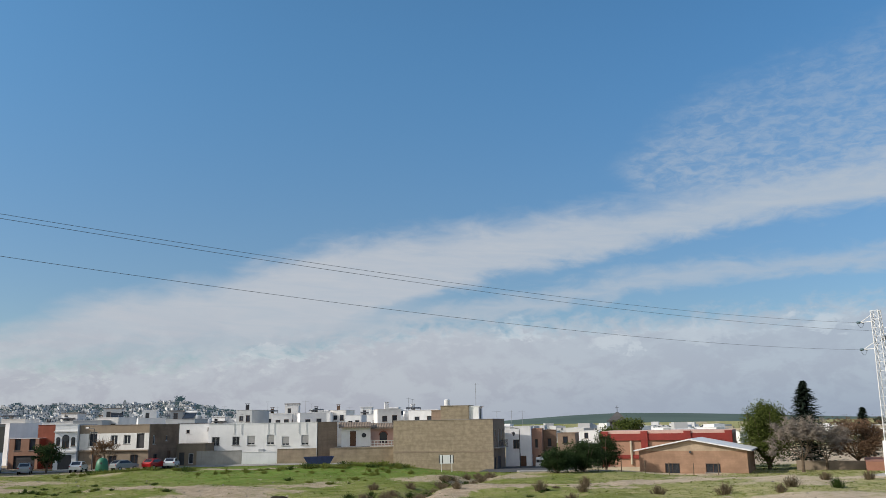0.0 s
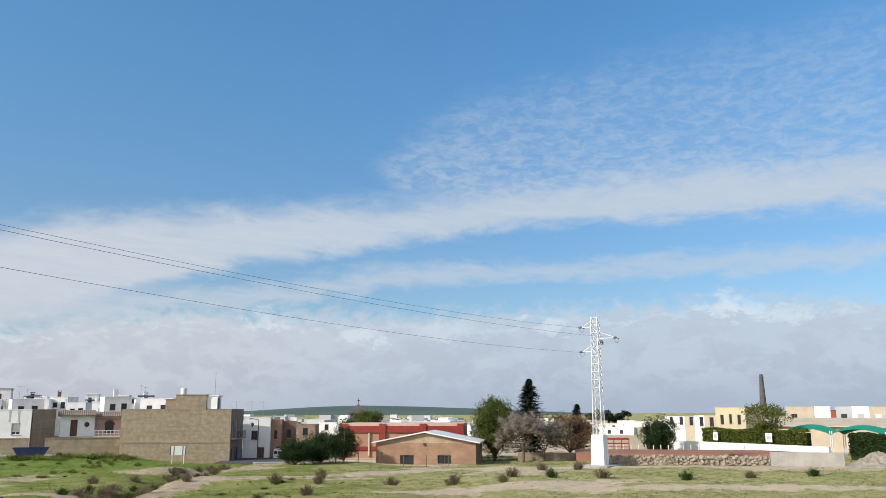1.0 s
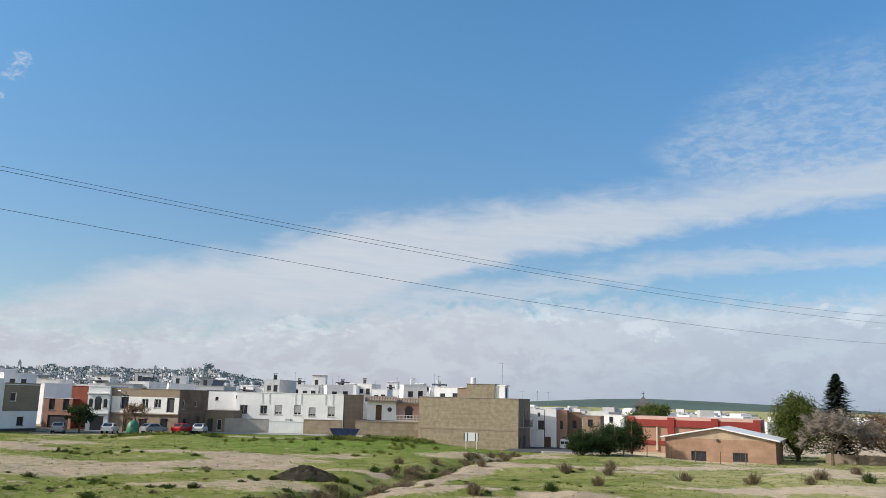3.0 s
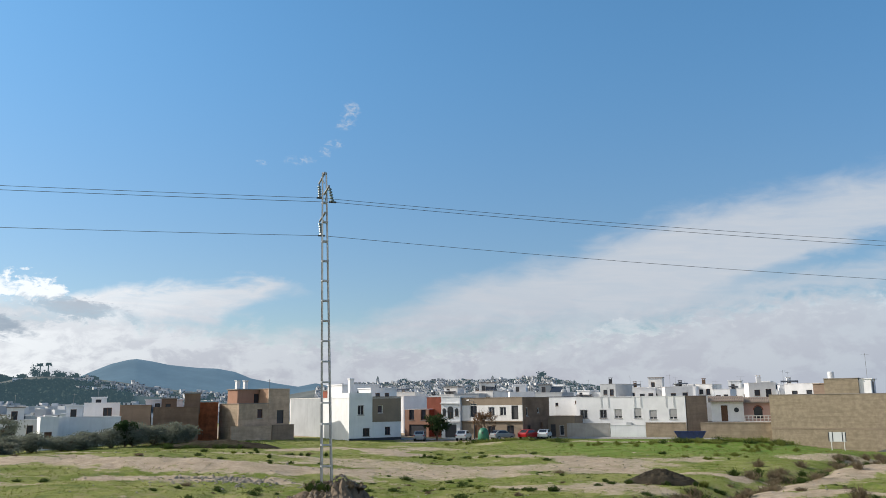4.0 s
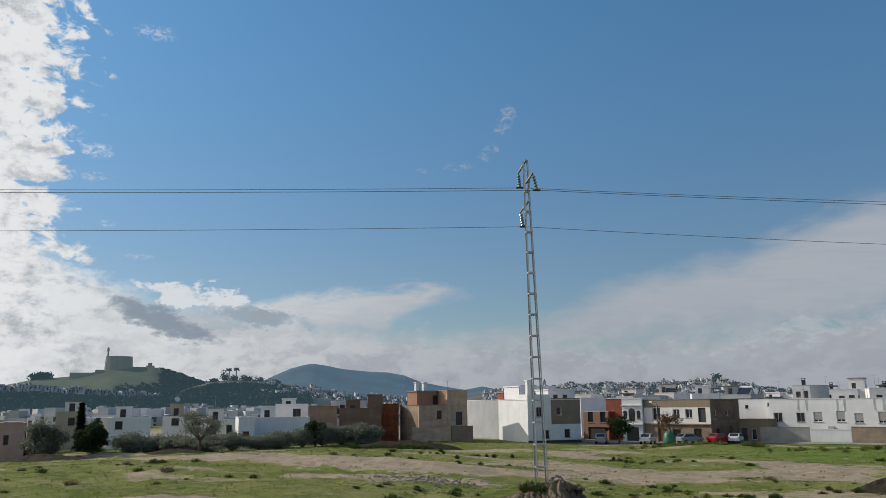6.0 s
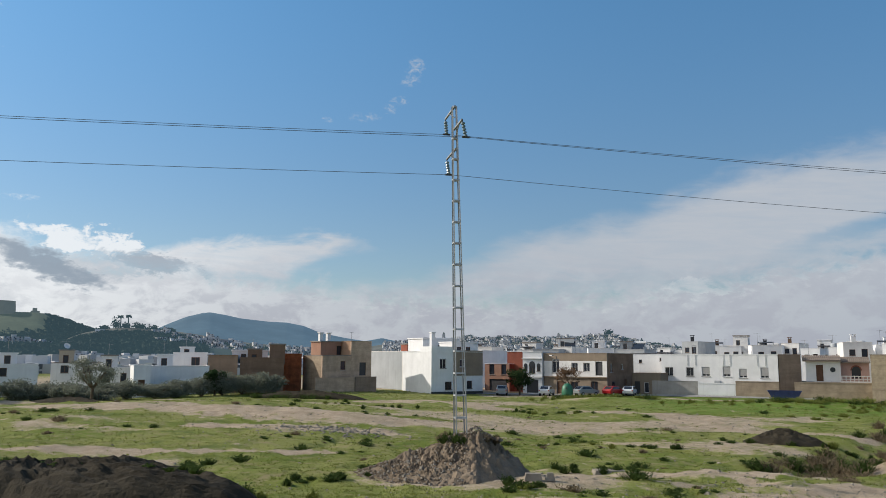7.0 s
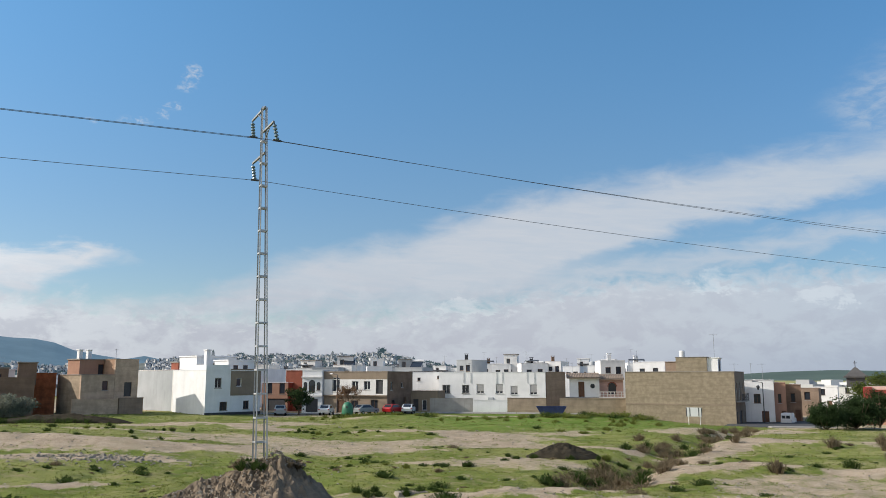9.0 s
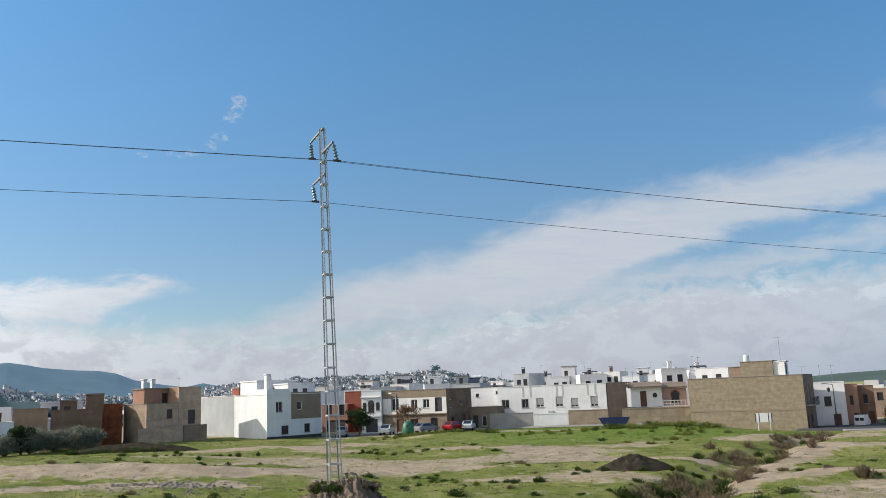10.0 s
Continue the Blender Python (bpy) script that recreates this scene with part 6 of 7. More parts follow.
tree("dark_tree", "dark evergreen tree among the olives", -57.2, 87.6, 3.3, 2.6, "leaf", 131, 3200, 0.16, 0.2)
tree("brownish_tree", "large thin-leaved brownish tree before the houses", -60.6, 71.0, 4.7, 5.0, "olive", 133, 2600, 0.10, 0.30, 34, gap=0.30)
tree("round_tree", "dense round dark tree", -72.6, 61.6, 3.8, 4.2, "olive", 134, 5000, 0.16, 0.08, 44)
tree("round_tree", "dense round dark tree beside a cypress", -69.5, 65.0, 3.2, 3.4, "leaf", 135, 4000, 0.16, 0.08, 40)
conifer("cypress", "slim dark cypress between round trees", -74.2, 67.5, 5.4, 1.3, "fir", 136, 34)
tree("street_tree", "dark green street tree between parked cars", -26.0, 114.0, 3.6, 3.6, "leaf", 137, 2000, 0.14, 0.25)
bare_tree("young_tree", "young half-bare yellowish street tree", -19.6, 116.0, 4.6, 3.0, 138, "drybrown", 1300)

# trees round the brick garage
tree("round_tree", "dense dark green tree by the street", 31.0, 83.5, 2.6, 3.8, "leaf", 141, 9000, 0.10, 0.04, 60)
tree("round_tree", "tall dense dark green tree by the street", 34.2, 84.5, 3.2, 4.6, "leaf", 142, 11000, 0.10, 0.04, 64)
tree("round_tree", "dark leafy tree against the red hall", 38.4, 88.6, 3.9, 3.4, "leaf", 140, 6000, 0.11, 0.06, 46)
tree("far_tree", "broad tree behind the red building", 58.2, 128.6, 7.0, 8.5, "pineleaf", 143, 4600, 0.2, 0.25)
tree("pine_tree", "tall light green pine with dense crown", 59.0, 89.5, 8.0, 5.4, "pineleaf", 144, 24000, 0.13, 0.06, 80, 3.8, gap=0.42)
conifer("tall_fir", "tall dark fir rising over bare trees", 66.8, 92.9, 10.6, 7.4, "fir", 145, 64)
conifer("distant_fir", "dark fir behind brown trees", 83.0, 103.5, 7.6, 4.6, "fir", 146, 34)
bare_tree("bare_tree", "wide bare grey tree", 58.6, 82.5, 7.0, 7.0, 147, "twig", 7000)
bare_tree("bare_tree", "bare grey tree beside the fir", 62.6, 84.0, 6.2, 5.6, 148, "twig", 5000)
tree("brown_tree", "tree with dry brown winter leaves", 71.5, 90.5, 6.0, 7.2, "drybrown", 149, 9000, 0.14, 0.12, 60)
tree("lone_tree", "round dark green tree by the sports ground", 81.8, 84.7, 5.2, 5.2, "leaf", 150, 12000, 0.13, 0.08, 56)
tree("lemon_tree", "spreading thin-leaved tree behind the hedge", 91.5, 75.0, 7.2, 5.8, "hedge", 151, 3200, 0.15, 0.38, 26)
for k in range(7):
    x, y = polar(-39.3 - 0.36 * k, 480)
    tree("distant_pine", "dark pine crown on the horizon", x, y, 8.0 + random.uniform(-1, 1), 8.0, "fir", 160 + k, 700, 0.7, 0.2, 12, group="distant pines", z=-1.5)

# ---- right-hand buildings ----


def from_start(az, r):
    a = radians(az)
    return 3.05 - math.sin(a) * r, 0.82 + math.cos(a) * r


gar = empty("brick_garage", pose(42.61, 89.05, 0.05, 0, 0, -36), "low orange brick hall with a shallow white gable roof", "garage")
W_, D_ = 11.52, 9.0
wholes = [(2.8, 0.25, 4.4, 1.5, "wr"), (7.15, 0.55, 8.7, 1.5, "wr")]
part("wall", wall_mesh(MB(), W_, 2.85, wholes), "hallbrick", gar)
for h_ in wholes:
    fill_opening(h_, Matrix(), gar)
part("wall", MB().box(0, 0.28, -1, 0.28, D_, 2.85).box(W_ - 0.28, 0.28, -1, W_, D_, 2.85).box(0.28, D_ - 0.28, -1, W_ - 0.28, D_, 2.85).box(0, 0, -1, W_, 0.28, 0), "hallbrick", gar)
part("gable", spin(MB().prism([(0, 2.85), (W_, 2.85), (W_ * 0.49, 3.95)], 0.0, 0.28), Matrix(((0, 1, 0, 0), (1, 0, 0, 0), (0, 0, 1, 0), (0, 0, 0, 1)))), "tan2", gar, "cream rendered gable")
for a, b, za, zb in ((-0.5, W_ * 0.49, 2.80, 4.0), (W_ * 0.49, W_ + 0.5, 4.0, 2.80)):
    sheet = MB()
    sheet.quad((a, -0.45, za), (b, -0.45, zb), (b, D_ + 0.3, zb), (a, D_ + 0.3, za)).quad((a, -0.45, za + 0.14), (b, -0.45, zb + 0.14), (b, D_ + 0.3, zb + 0.14), (a, D_ + 0.3, za + 0.14)).quad((a, -0.45, za), (b, -0.45, zb), (b, -0.45, zb + 0.14), (a, -0.45, za + 0.14)).quad((a, -0.45, za), (a, D_ + 0.3, za), (a, D_ + 0.3, za + 0.14), (a, -0.45, za + 0.14))
    part("roof_sheet", sheet, "whitemetal", gar)
part("wall_lamp", MB().box(5.5, -0.2, 2.6, 5.75, -0.003, 2.85, 0.03), "iron", gar)
red = empty("red_building", pose(43.9, 102.85, 0.0, 0, 0, -33), "salmon hall with bright red bands and pillars", "hall")
part("wall", MB().box(0, 0.2, -1, 16.0, 9, 4.55), "salmon", red)
part("parapet", MB().box(0, 0.1, 4.55, 16.0, 9.1, 4.95), "pink", red)
part("red_band", MB().box(0, 0.0, 3.75, 16.0, 0.19, 4.6), "redpaint", red)
part("red_band", MB().box(0, 0.05, 1.5, 9.5, 0.19, 1.98), "redpaint", red)
for u in (0.0, 5.0, 10.3, 15.2):
    part("pillar", MB().box(u - 0.1, -0.15, -1, u + 0.75, 0.195, 4.9), "redpaint", red)
part("drainpipe", MB().rod((3.6, 0.1, 0.8), (3.6, 0.1, 3.7), 0.16, n=8), "cream", red)
part("flank", MB().box(-0.25, 0.2, -1, -0.003, 9.0, 4.9), "redpaint", red)
solid("low_wall", MB().box(0, 0, -0.8, 11.5, 0.3, 0.95).box(-0.03, -0.04, 0.95, 11.5, 0.34, 1.05), "cream", "low cream wall in front of the red building", "wall", m=pose(39.5, 97.5, -0.2, 0, 0, -34))
random.seed(14)
# houses along the side street
for az0, az1, r, top, wm, nm, ang in ((-15.25, -17.0, 127, 5.6, "white", "street_house", -20), (-17.05, -17.75, 129, 5.2, "salmon", "street_house", -20), (-17.85, -18.75, 134, 4.9, "brown", "street_house", -15), (-18.8, -20.0, 148, 4.2, "midbrown", "street_house", -25), (-20.2, -21.6, 190, 4.0, "white", "street_house", -25), (-21.7, -23.4, 210, 3.8, "white2", "street_house", -20)):
    x0, y0 = from_start(az0, r)
    w = r * math.radians(az0 - az1) / math.cos(math.radians(az0 - ang) * 0.5)
    house(nm, {"white": "whitewashed street house with brown door", "salmon": "narrow salmon brick street house", "brown": "brown brick street house", "midbrown": "dull brown brick house down the street", "white2": "old white house down the street"}[wm], x0, y0, ang, w, 8.0, -0.9, top, wm,
          front=[(w * 0.3, 3.3, w * 0.3 + min(0.9, w * 0.3), 4.6, "w"), (w * 0.55, 0.2, w * 0.55 + min(0.95, w * 0.35), 2.2, "d")])
for k in range(34):
    az = -23.5 - k * 0.62 + random.uniform(-0.2, 0.2)
    r = random.uniform(230, 420)
    x, y = polar(az, r)
    w = random.uniform(6, 11)
    house("town_house", "white house in the far part of town", x, y, az + random.uniform(-25, 25), w, 8, -2.6, random.uniform(1.9, 3.5), random.choice(("white", "white2", "white", "cream")), front=[(w * 0.25, 2.9, w * 0.25 + 1.0, 4.0, "w"), (w * 0.6, 2.9, w * 0.6 + 1.0, 4.0, "w")], parapet=0.3)
# church-like cupola over the roofs
x, y = from_start(-22.9, 215)
cup = empty("bell_tower", pose(x, y, -1.0, 0, 0, -23), "brown brick bell tower with tiled pyramid cap", "tower")
part("shaft", MB().box(-2.0, -2.0, 0, 2.0, 2.0, 7.0), "oldbrick", cup)
part("cap", MB().box(-2.6, -2.6, 7.0, 2.6, 2.6, 7.3).box(-2.4, -2.4, 7.3, 2.4, 2.4, 9.4, 2.2), "oldbrick", cup)
part("finial", MB().rod((0, 0, 9.3), (0, 0, 10.9), 0.08, n=6).rod((-0.4, 0, 10.4), (0.4, 0, 10.4), 0.07, n=6), "iron", cup)

yh = house("yellow_house", "pale yellow two-storey house with dark windows", 98.2, 89.8, -66, 4.4, 9.5, 1.2, 6.95, "yellow", front=[(0.7, 3.3, 1.2, 4.7, "w"), (2.0, 3.4, 2.4, 4.8, "w"), (3.2, 3.3, 3.7, 4.7, "w")], lwall="yellow", rwall="yellow")
for k in range(5):
    x, y = from_start(-46.2 + 0.62 * k, 152 + 7 * k)
    house("row_house", "narrow white and cream terraced house", x, y, -62, 4.4, 8.0, 0.8, 5.7 - 0.1 * k, ("cream", "white2", "cream", "white2", "white")[k], front=[(0.9, 3.0, 1.6, 4.6, "w"), (2.6, 3.0, 3.3, 4.6, "w")])
for k in range(9):
    x, y = from_start(-51.2 - 0.95 * k, 182)
    wm = ("cream", "white2", "terracotta", "greywhite", "white2", "cream", "terracotta", "cream", "white2")[k]
    house("terrace_house", "terraced house in cream and brick tones", x, y, -54, 3.2 if wm == "terracotta" else 5.2, 8.0, 0.8, 7.3 if wm != "terracotta" else 6.6, wm, front=[(1.0, 3.9, 2.1, 5.1, "w")])
shed = empty("large_shed", pose(108.0, 94.0, 1.2, 0, 0, -80), "large low hall with a pale flat roof", "hall")
part("wall", MB().box(0, 0, -1, 34, 14, 3.0), "cream", shed)
part("roof_sheet", MB().prism([(-0.6, 2.95), (7, 4.0), (14.6, 2.95), (14.6, 3.1), (7, 4.2), (-0.6, 3.1)], -0.5, 34.5), "cream", shed)
x, y = polar(-50.42, 310)
ch = empty("brick_chimney", pose(x, y, 0.5), "tall tapering old brick factory chimney", "chimney")
part("shaft", MB().lathe([(1.5, 0), (0.95, 12), (0.68, 17.3), (0.8, 17.4), (0.8, 17.9), (0.6, 18.0), (0.55, 18.7)], 12), "oldbrick", ch)
# hedges on the white boundary wall
x0, y0, x1, y1 = 87.5, 87.8, 86.8, 62.8
L = math.hypot(x1 - x0, y1 - y0)
solid("boundary_wall", MB().box(0, 0, -1.0, L, 0.3, 1.1).box(-0.02, -0.04, 1.1, L + 0.02, 0.34, 1.17), "white2", "long whitewashed boundary wall below the hedge", "wall", m=pose(x0, y0, 1.25, 0, 0, math.degrees(math.atan2(y1 - y0, x1 - x0))))
for (hx0, hy0, hx1, hy1, hh, lm) in ((89.5, 84.4, 89.8, 68.0, 2.4, "hedge"), (87.8, 61.0, 86.9, 48.0, 2.2, "leaf")):
    rnd = random.Random(int(hx0 * 10))
    L = math.hypot(hx1 - hx0, hy1 - hy0)
    mb = MB()
    for _ in range(5200):
        u, side = rnd.uniform(0, L), rnd.random()
        p = Vector((u, rnd.uniform(0, 0.35) if side < 0.7 else rnd.uniform(0, 1.2), rnd.uniform(0, hh) if side < 0.7 else hh + rnd.uniform(-0.15, 0.12) + 0.12 * math.sin(u * 0.9)))
        d = Vector((rnd.uniform(-1, 1), rnd.uniform(-1, 1), rnd.uniform(-1, 1))) * 0.15
        q = d.orthogonal().normalized() * 0.09
        mb.quad(tuple(p - d), tuple(p + q), tuple(p + d), tuple(p - q))
    hd = empty("hedge", pose(hx0, hy0, 1.6, 0, 0, math.degrees(math.atan2(hy1 - hy0, hx1 - hx0))), "long clipped green hedge along the wall", "hedge", "hedges")
    part("foliage", mb, lm, hd)
    part("inner_growth", MB().box(0, 0.25, -0.6, L, 1.0, hh - 0.2), "leaf", hd)
for sx, sy, w in ((89.1, 81.9, 0.75), (89.2, 73.4, 0.95)):
    hs = empty("hedge_sign", pose(sx, sy, 1.6, 0, 0, -88), "white notice panel with a grey print fixed before the hedge", "sign", "signs on the hedge")
    part("panel", MB().box(0, -0.04, 1.0, w, 0.0, 2.1), "white", hs)
    part("print", MB().box(0.15, -0.046, 1.3, w - 0.15, -0.041, 1.8), "blind", hs)
    part("post", MB().rod((w / 2, 0.04, -0.5), (w / 2, 0.04, 2.0), 0.03, n=6), "galv_dark", hs)
for k, (cx, cy) in enumerate(((96.0, 71.8), (95.5, 64.2))):
    ob = empty("shade_canopy", pose(cx, cy, 1.4, 0, 0, -88), "green cloth shade canopy on white posts", "canopy", "shade canopies")
    mb = MB()
    n = 10
    for i in range(n):
        for j in range(4):
            f = lambda a, b: (-3.6 + 7.2 * a / n, -1.5 + 3.0 * b / 4, 2.6 + 0.75 * math.sin(math.pi * a / n) ** 0.8 - 0.25 * abs(b - 2))
            mb.quad(f(i, j), f(i + 1, j), f(i + 1, j + 1), f(i, j + 1))
    part("cloth", mb, "canopy", ob)
    for u in (-3.4, 3.4):
        for v in (-1.3, 1.3):
            part("post", MB().rod((u, v, -0.6), (u, v, 2.6), 0.06, n=8), "whitemetal", ob)
# rubble stone wall, concrete wall, clay strip
wx0, wy0, wx1, wy1 = 57.6, 67.4, 71.4, 58.2
L = math.hypot(wx1 - wx0, wy1 - wy0)
sw = empty("stone_wall", pose(wx0, wy0, gz(64, 62.5), 0, 0, math.degrees(math.atan2(wy1 - wy0, wx1 - wx0))), "old rubble stone wall with fallen stones", "wall")
part("core", MB().box(0, 0.15, -0.6, L, 0.8, 0.85), "wallstone", sw)
rnd = random.Random(77)
mb = MB()
for _ in range(1300):
    stone(mb, rnd.uniform(0, L), rnd.uniform(-0.05, 0.25), rnd.uniform(-0.1, 0.95) * rnd.uniform(0.7, 1.05), rnd.uniform(0.07, 0.22), rnd)
part("stones", mb, "wallstone", sw)
solid("concrete_wall", MB().box(0, 0, -0.8, 6.8, 0.3, 1.35), "concrete", "grey concrete wall beside the stone wall", "wall", m=pose(71.5, 58.1, gz(74, 56), 0, 0, -41))
solid("sports_ground", MB().box(0, 0, -0.8, 26, 11, 0.35), "clay_court", "raised red clay sports ground", "sports ground", kind="structure", m=pose(62.5, 77.5, 1.35, 0, 0, -37))
heap("spoil_heap", "pale heap of dug earth beside the wall", 79.5, 52.0, 1.5, 4.2, 3.0, "stone", 41, 44, 16)
for k in range(22):
    x, y = 72.0 + k * 0.75, 86.0 - k * 0.55
    solid("fence_post", MB().box(-0.04, -0.04, 0, 0.04, 0.04, 0.9), "white2", "short white concrete fence post", "post", "white fence posts", m=pose(x, y, 1.3, 0, 0, -36))
for k in range(7):
    x, y = 33.5 + k * 2.1, 85.0 - k * 1.15
    solid("wooden_post", MB().rod((0, 0, -0.3), (0.03, 0, 1.25), 0.05, 0.045, 7), "bark", "thin weathered wooden fence post", "post", "wooden fence posts", m=pose(x, y, gz(x, y)))
fr = empty("goal_rack", pose(70.9, 82.4, 1.68, 0, 0, -38), "red steel frame at the sports ground", "frame")
part("beam", MB().box(0, 0, 1.25, 2.9, 0.1, 1.5).box(0, 0, 0.75, 2.9, 0.08, 0.9).box(0, 0, 0.35, 2.9, 0.08, 0.45), "redpaint", fr)
for u in (0, 0.95, 1.9, 2.8):
    part("post", MB().box(u, 0, 0, u + 0.1, 0.1, 1.25), "redpaint", fr)
rw = solid("panel_wall", MB().box(0, 0, -0.5, 9, 0.15, 0.8), "taupe", "dull grey-brown panel wall behind the bare trees", "wall", m=pose(60.5, 86.5, 0.7, 0, 0, -36))

# ---- street, vehicles, street furniture ----
solid("street", MB().quad((27.0, 103.0, gz(27, 103) + 0.22), (37.5, 99.0, gz(37.5, 99) + 0.25), (62.0, 150.0, -0.85), (44.0, 150.0, -0.85)), "asphalt", "grey asphalt side street between the houses", "road", kind="structure")
solid("kerb_pavement", MB().box(0, 0, -0.4, 9.5, 2.2, 0.16, 0.02), "pave", "pale concrete pavement by the street", "pavement", kind="structure", m=pose(31.5, 99.2, gz(34, 99) + 0.2, 0, 0, -8))
road = MB()
pts = [(-34.0, 115.5), (-26.0, 116.6), (-16.0, 119.6), (-8.0, 121.6), (2.0, 120.8), (12.0, 119.0), (20.0, 116.5)]
for (ax, ay), (bx, by) in zip(pts, pts[1:]):
    road.quad((ax, ay - 1.8, gz(ax, ay - 1.8) + 0.05), (bx, by - 1.8, gz(bx, by - 1.8) + 0.05), (bx, by + 1.8, gz(bx, by + 1.8) + 0.09), (ax, ay + 1.8, gz(ax, ay + 1.8) + 0.09))
solid("dirt_road", road, "pave", "dusty pale road along the house fronts", "road", kind="structure")


def car(name, label, x, y, ang, paint, van=False):
    ob = empty(name, pose(x, y, gz(x, y) + 0.09, 0, 0, ang) @ Matrix.Diagonal((0.88, 0.88, 0.88, 1.0)), label, "van" if van else "car", "parked cars")
    if van:
        prof = [(-2.2, 0.3), (-2.2, 1.75), (-2.0, 1.95), (0.9, 1.95), (1.5, 1.15), (2.2, 1.0), (2.25, 0.35)]
        cab = [(0.55, 1.18), (0.55, 1.72), (0.88, 1.80), (1.38, 1.18)]
        rear = [(-2.215, 1.1), (-2.215, 1.65)]
    else:
        prof = [(-2.0, 0.35), (-2.05, 0.75), (-1.85, 1.0), (-1.25, 1.42), (0.1, 1.45), (0.85, 0.98), (1.9, 0.80), (2.05, 0.55), (2.0, 0.3)]
        cab = [(-1.55, 1.0), (-1.15, 1.35), (0.08, 1.37), (0.65, 1.0)]
    body = MB()
    k = len(prof)
    for yy, s in ((-0.84, 0.97), (-0.78, 1.0), (0.78, 1.0), (0.84, 0.97)):
        for px, pz in prof:
            narrow = 0.84 if pz > 1.2 else 1.0
            body.v.append((px * s, yy * narrow, pz))
    for j in range(3):
        for i in range(k):
            i2 = (i + 1) % k
            body.f.append((j * k + i, j * k + i2, (j + 1) * k + i2, (j + 1) * k + i))
    body.f.append(tuple(range(k)))
    body.f.append(tuple(3 * k + i for i in reversed(range(k))))
    part("body", body, paint, ob, smooth=False)
    for s in (-1, 1):
        g = MB()
        n = len(g.v)
        g.v += [(px, s * (0.845 - (0.115 if pz > 1.2 else 0.0)), pz) for px, pz in cab]
        g.f.append(tuple(range(n, n + len(cab))))
        part("side_window", g, "glass", ob)
    if van:
        part("rear_window", MB().box(-2.225, -0.6, 1.15, -2.21, -0.05, 1.6).box(-2.225, 0.05, 1.15, -2.21, 0.6, 1.6), "glass", ob)
    else:
        part("windscreen", MB().quad((0.82, -0.64, 1.01), (0.82, 0.64, 1.01), (0.14, 0.60, 1.43), (0.14, -0.60, 1.43)), "glass", ob)
        part("rear_window", MB().quad((-1.84, -0.62, 1.02), (-1.29, -0.58, 1.41), (-1.29, 0.58, 1.41), (-1.84, 0.62, 1.02)), "glass", ob)
    for px in (-1.3, 1.3):
        for s in (-1, 1):
            w = part("wheel", MB().rod((px, s * 0.66, 0.22), (px, s * 0.86, 0.22), 0.32, n=16), "tyre", ob)
            part("rim", MB().rod((px, s * 0.85, 0.22), (px, s * 0.875, 0.22), 0.2, n=12), "galv", w)
    for s in (-1, 1):
        part("tail_light", MB().box(-2.06, s * 0.72 - 0.1, 0.72, -2.02, s * 0.72 + 0.1, 0.88), "lamp", ob)
        part("headlight", MB().box(1.95, s * 0.62 - 0.14, 0.62, 2.04, s * 0.62 + 0.14, 0.76), "insul", ob)


car("parked_car", "small red hatchback parked by the houses", -13.6, 118.2, 62, "carred")
car("parked_car", "white car parked behind a red one", -11.6, 119.6, 86, "carwhite")
car("parked_car", "silver grey car parked on the dusty road", -17.2, 116.6, 48, "cargrey")
car("parked_car", "silver car parked under the street tree", -28.2, 113.0, 101, "cargrey")
car("parked_car", "pale grey car near the green container", -22.3, 114.6, 88, "carwhite")
car("parked_van", "white delivery van parked in the side street", 41.5, 121.0, 60, "carwhite", True)
ig = empty("bottle_bank", pose(-19.3, 113.6, gz(-19.3, 113.6)), "rounded green plastic bottle bank", "container")
part("shell", MB().lathe([(0.75, 0.0), (0.8, 0.15), (0.78, 0.8), (0.66, 1.35), (0.42, 1.66), (0.12, 1.76)], 20), "green_plastic", ig, smooth=True)
part("opening", MB().rod((0, -0.74, 1.1), (0, -0.70, 1.1), 0.13, n=14), "iron", ig)
part("lifting_ring", MB().rod((-0.12, 0, 1.75), (0.12, 0, 1.85), 0.025, n=6), "galv", ig)
sk = empty("waste_skip", pose(8.1, 116.3, gz(8.1, 116.3), 0, 0, -4), "open dark blue steel waste skip", "skip")
part("tub", MB().prism([(-0.85, 0.12), (0.85, 0.12), (0.85, 1.05), (0.80, 1.05), (0.80, 0.2), (-0.80, 0.2), (-0.80, 1.05), (-0.85, 1.05)], -1.45, 1.45).quad((-1.45, -0.85, 0.12), (-2.0, -0.85, 1.05), (-2.0, 0.85, 1.05), (-1.45, 0.85, 0.12)).quad((1.45, -0.85, 0.12), (2.0, -0.85, 1.05), (2.0, 0.85, 1.05), (1.45, 0.85, 0.12)).tri((-1.45, -0.85, 0.12), (-1.45, -0.85, 1.05), (-2.0, -0.85, 1.05)).tri((1.45, -0.85, 0.12), (1.45, -0.85, 1.05), (2.0, -0.85, 1.05)), "blue", sk)
part("rim", MB().box(-2.04, -0.92, 1.05, 2.04, -0.82, 1.14).box(-2.04, 0.82, 1.05, 2.04, 0.92, 1.14).box(-2.06, -0.82, 1.05, -1.96, 0.82, 1.14).box(1.96, -0.82, 1.05, 2.06, 0.82, 1.14), "blue", sk)
for u in (-0.9, 0.0, 0.9):
    part("rib", MB().box(u - 0.05, -0.91, 0.14, u + 0.05, -0.852, 1.05), "blue", sk)
sg = empty("notice_board", pose(21.5, 94.3, gz(21.5, 94.3), 0, 0, -12), "white notice board with dark edge strips on two posts", "sign")
bz = 2.30 - gz(21.5, 94.3)
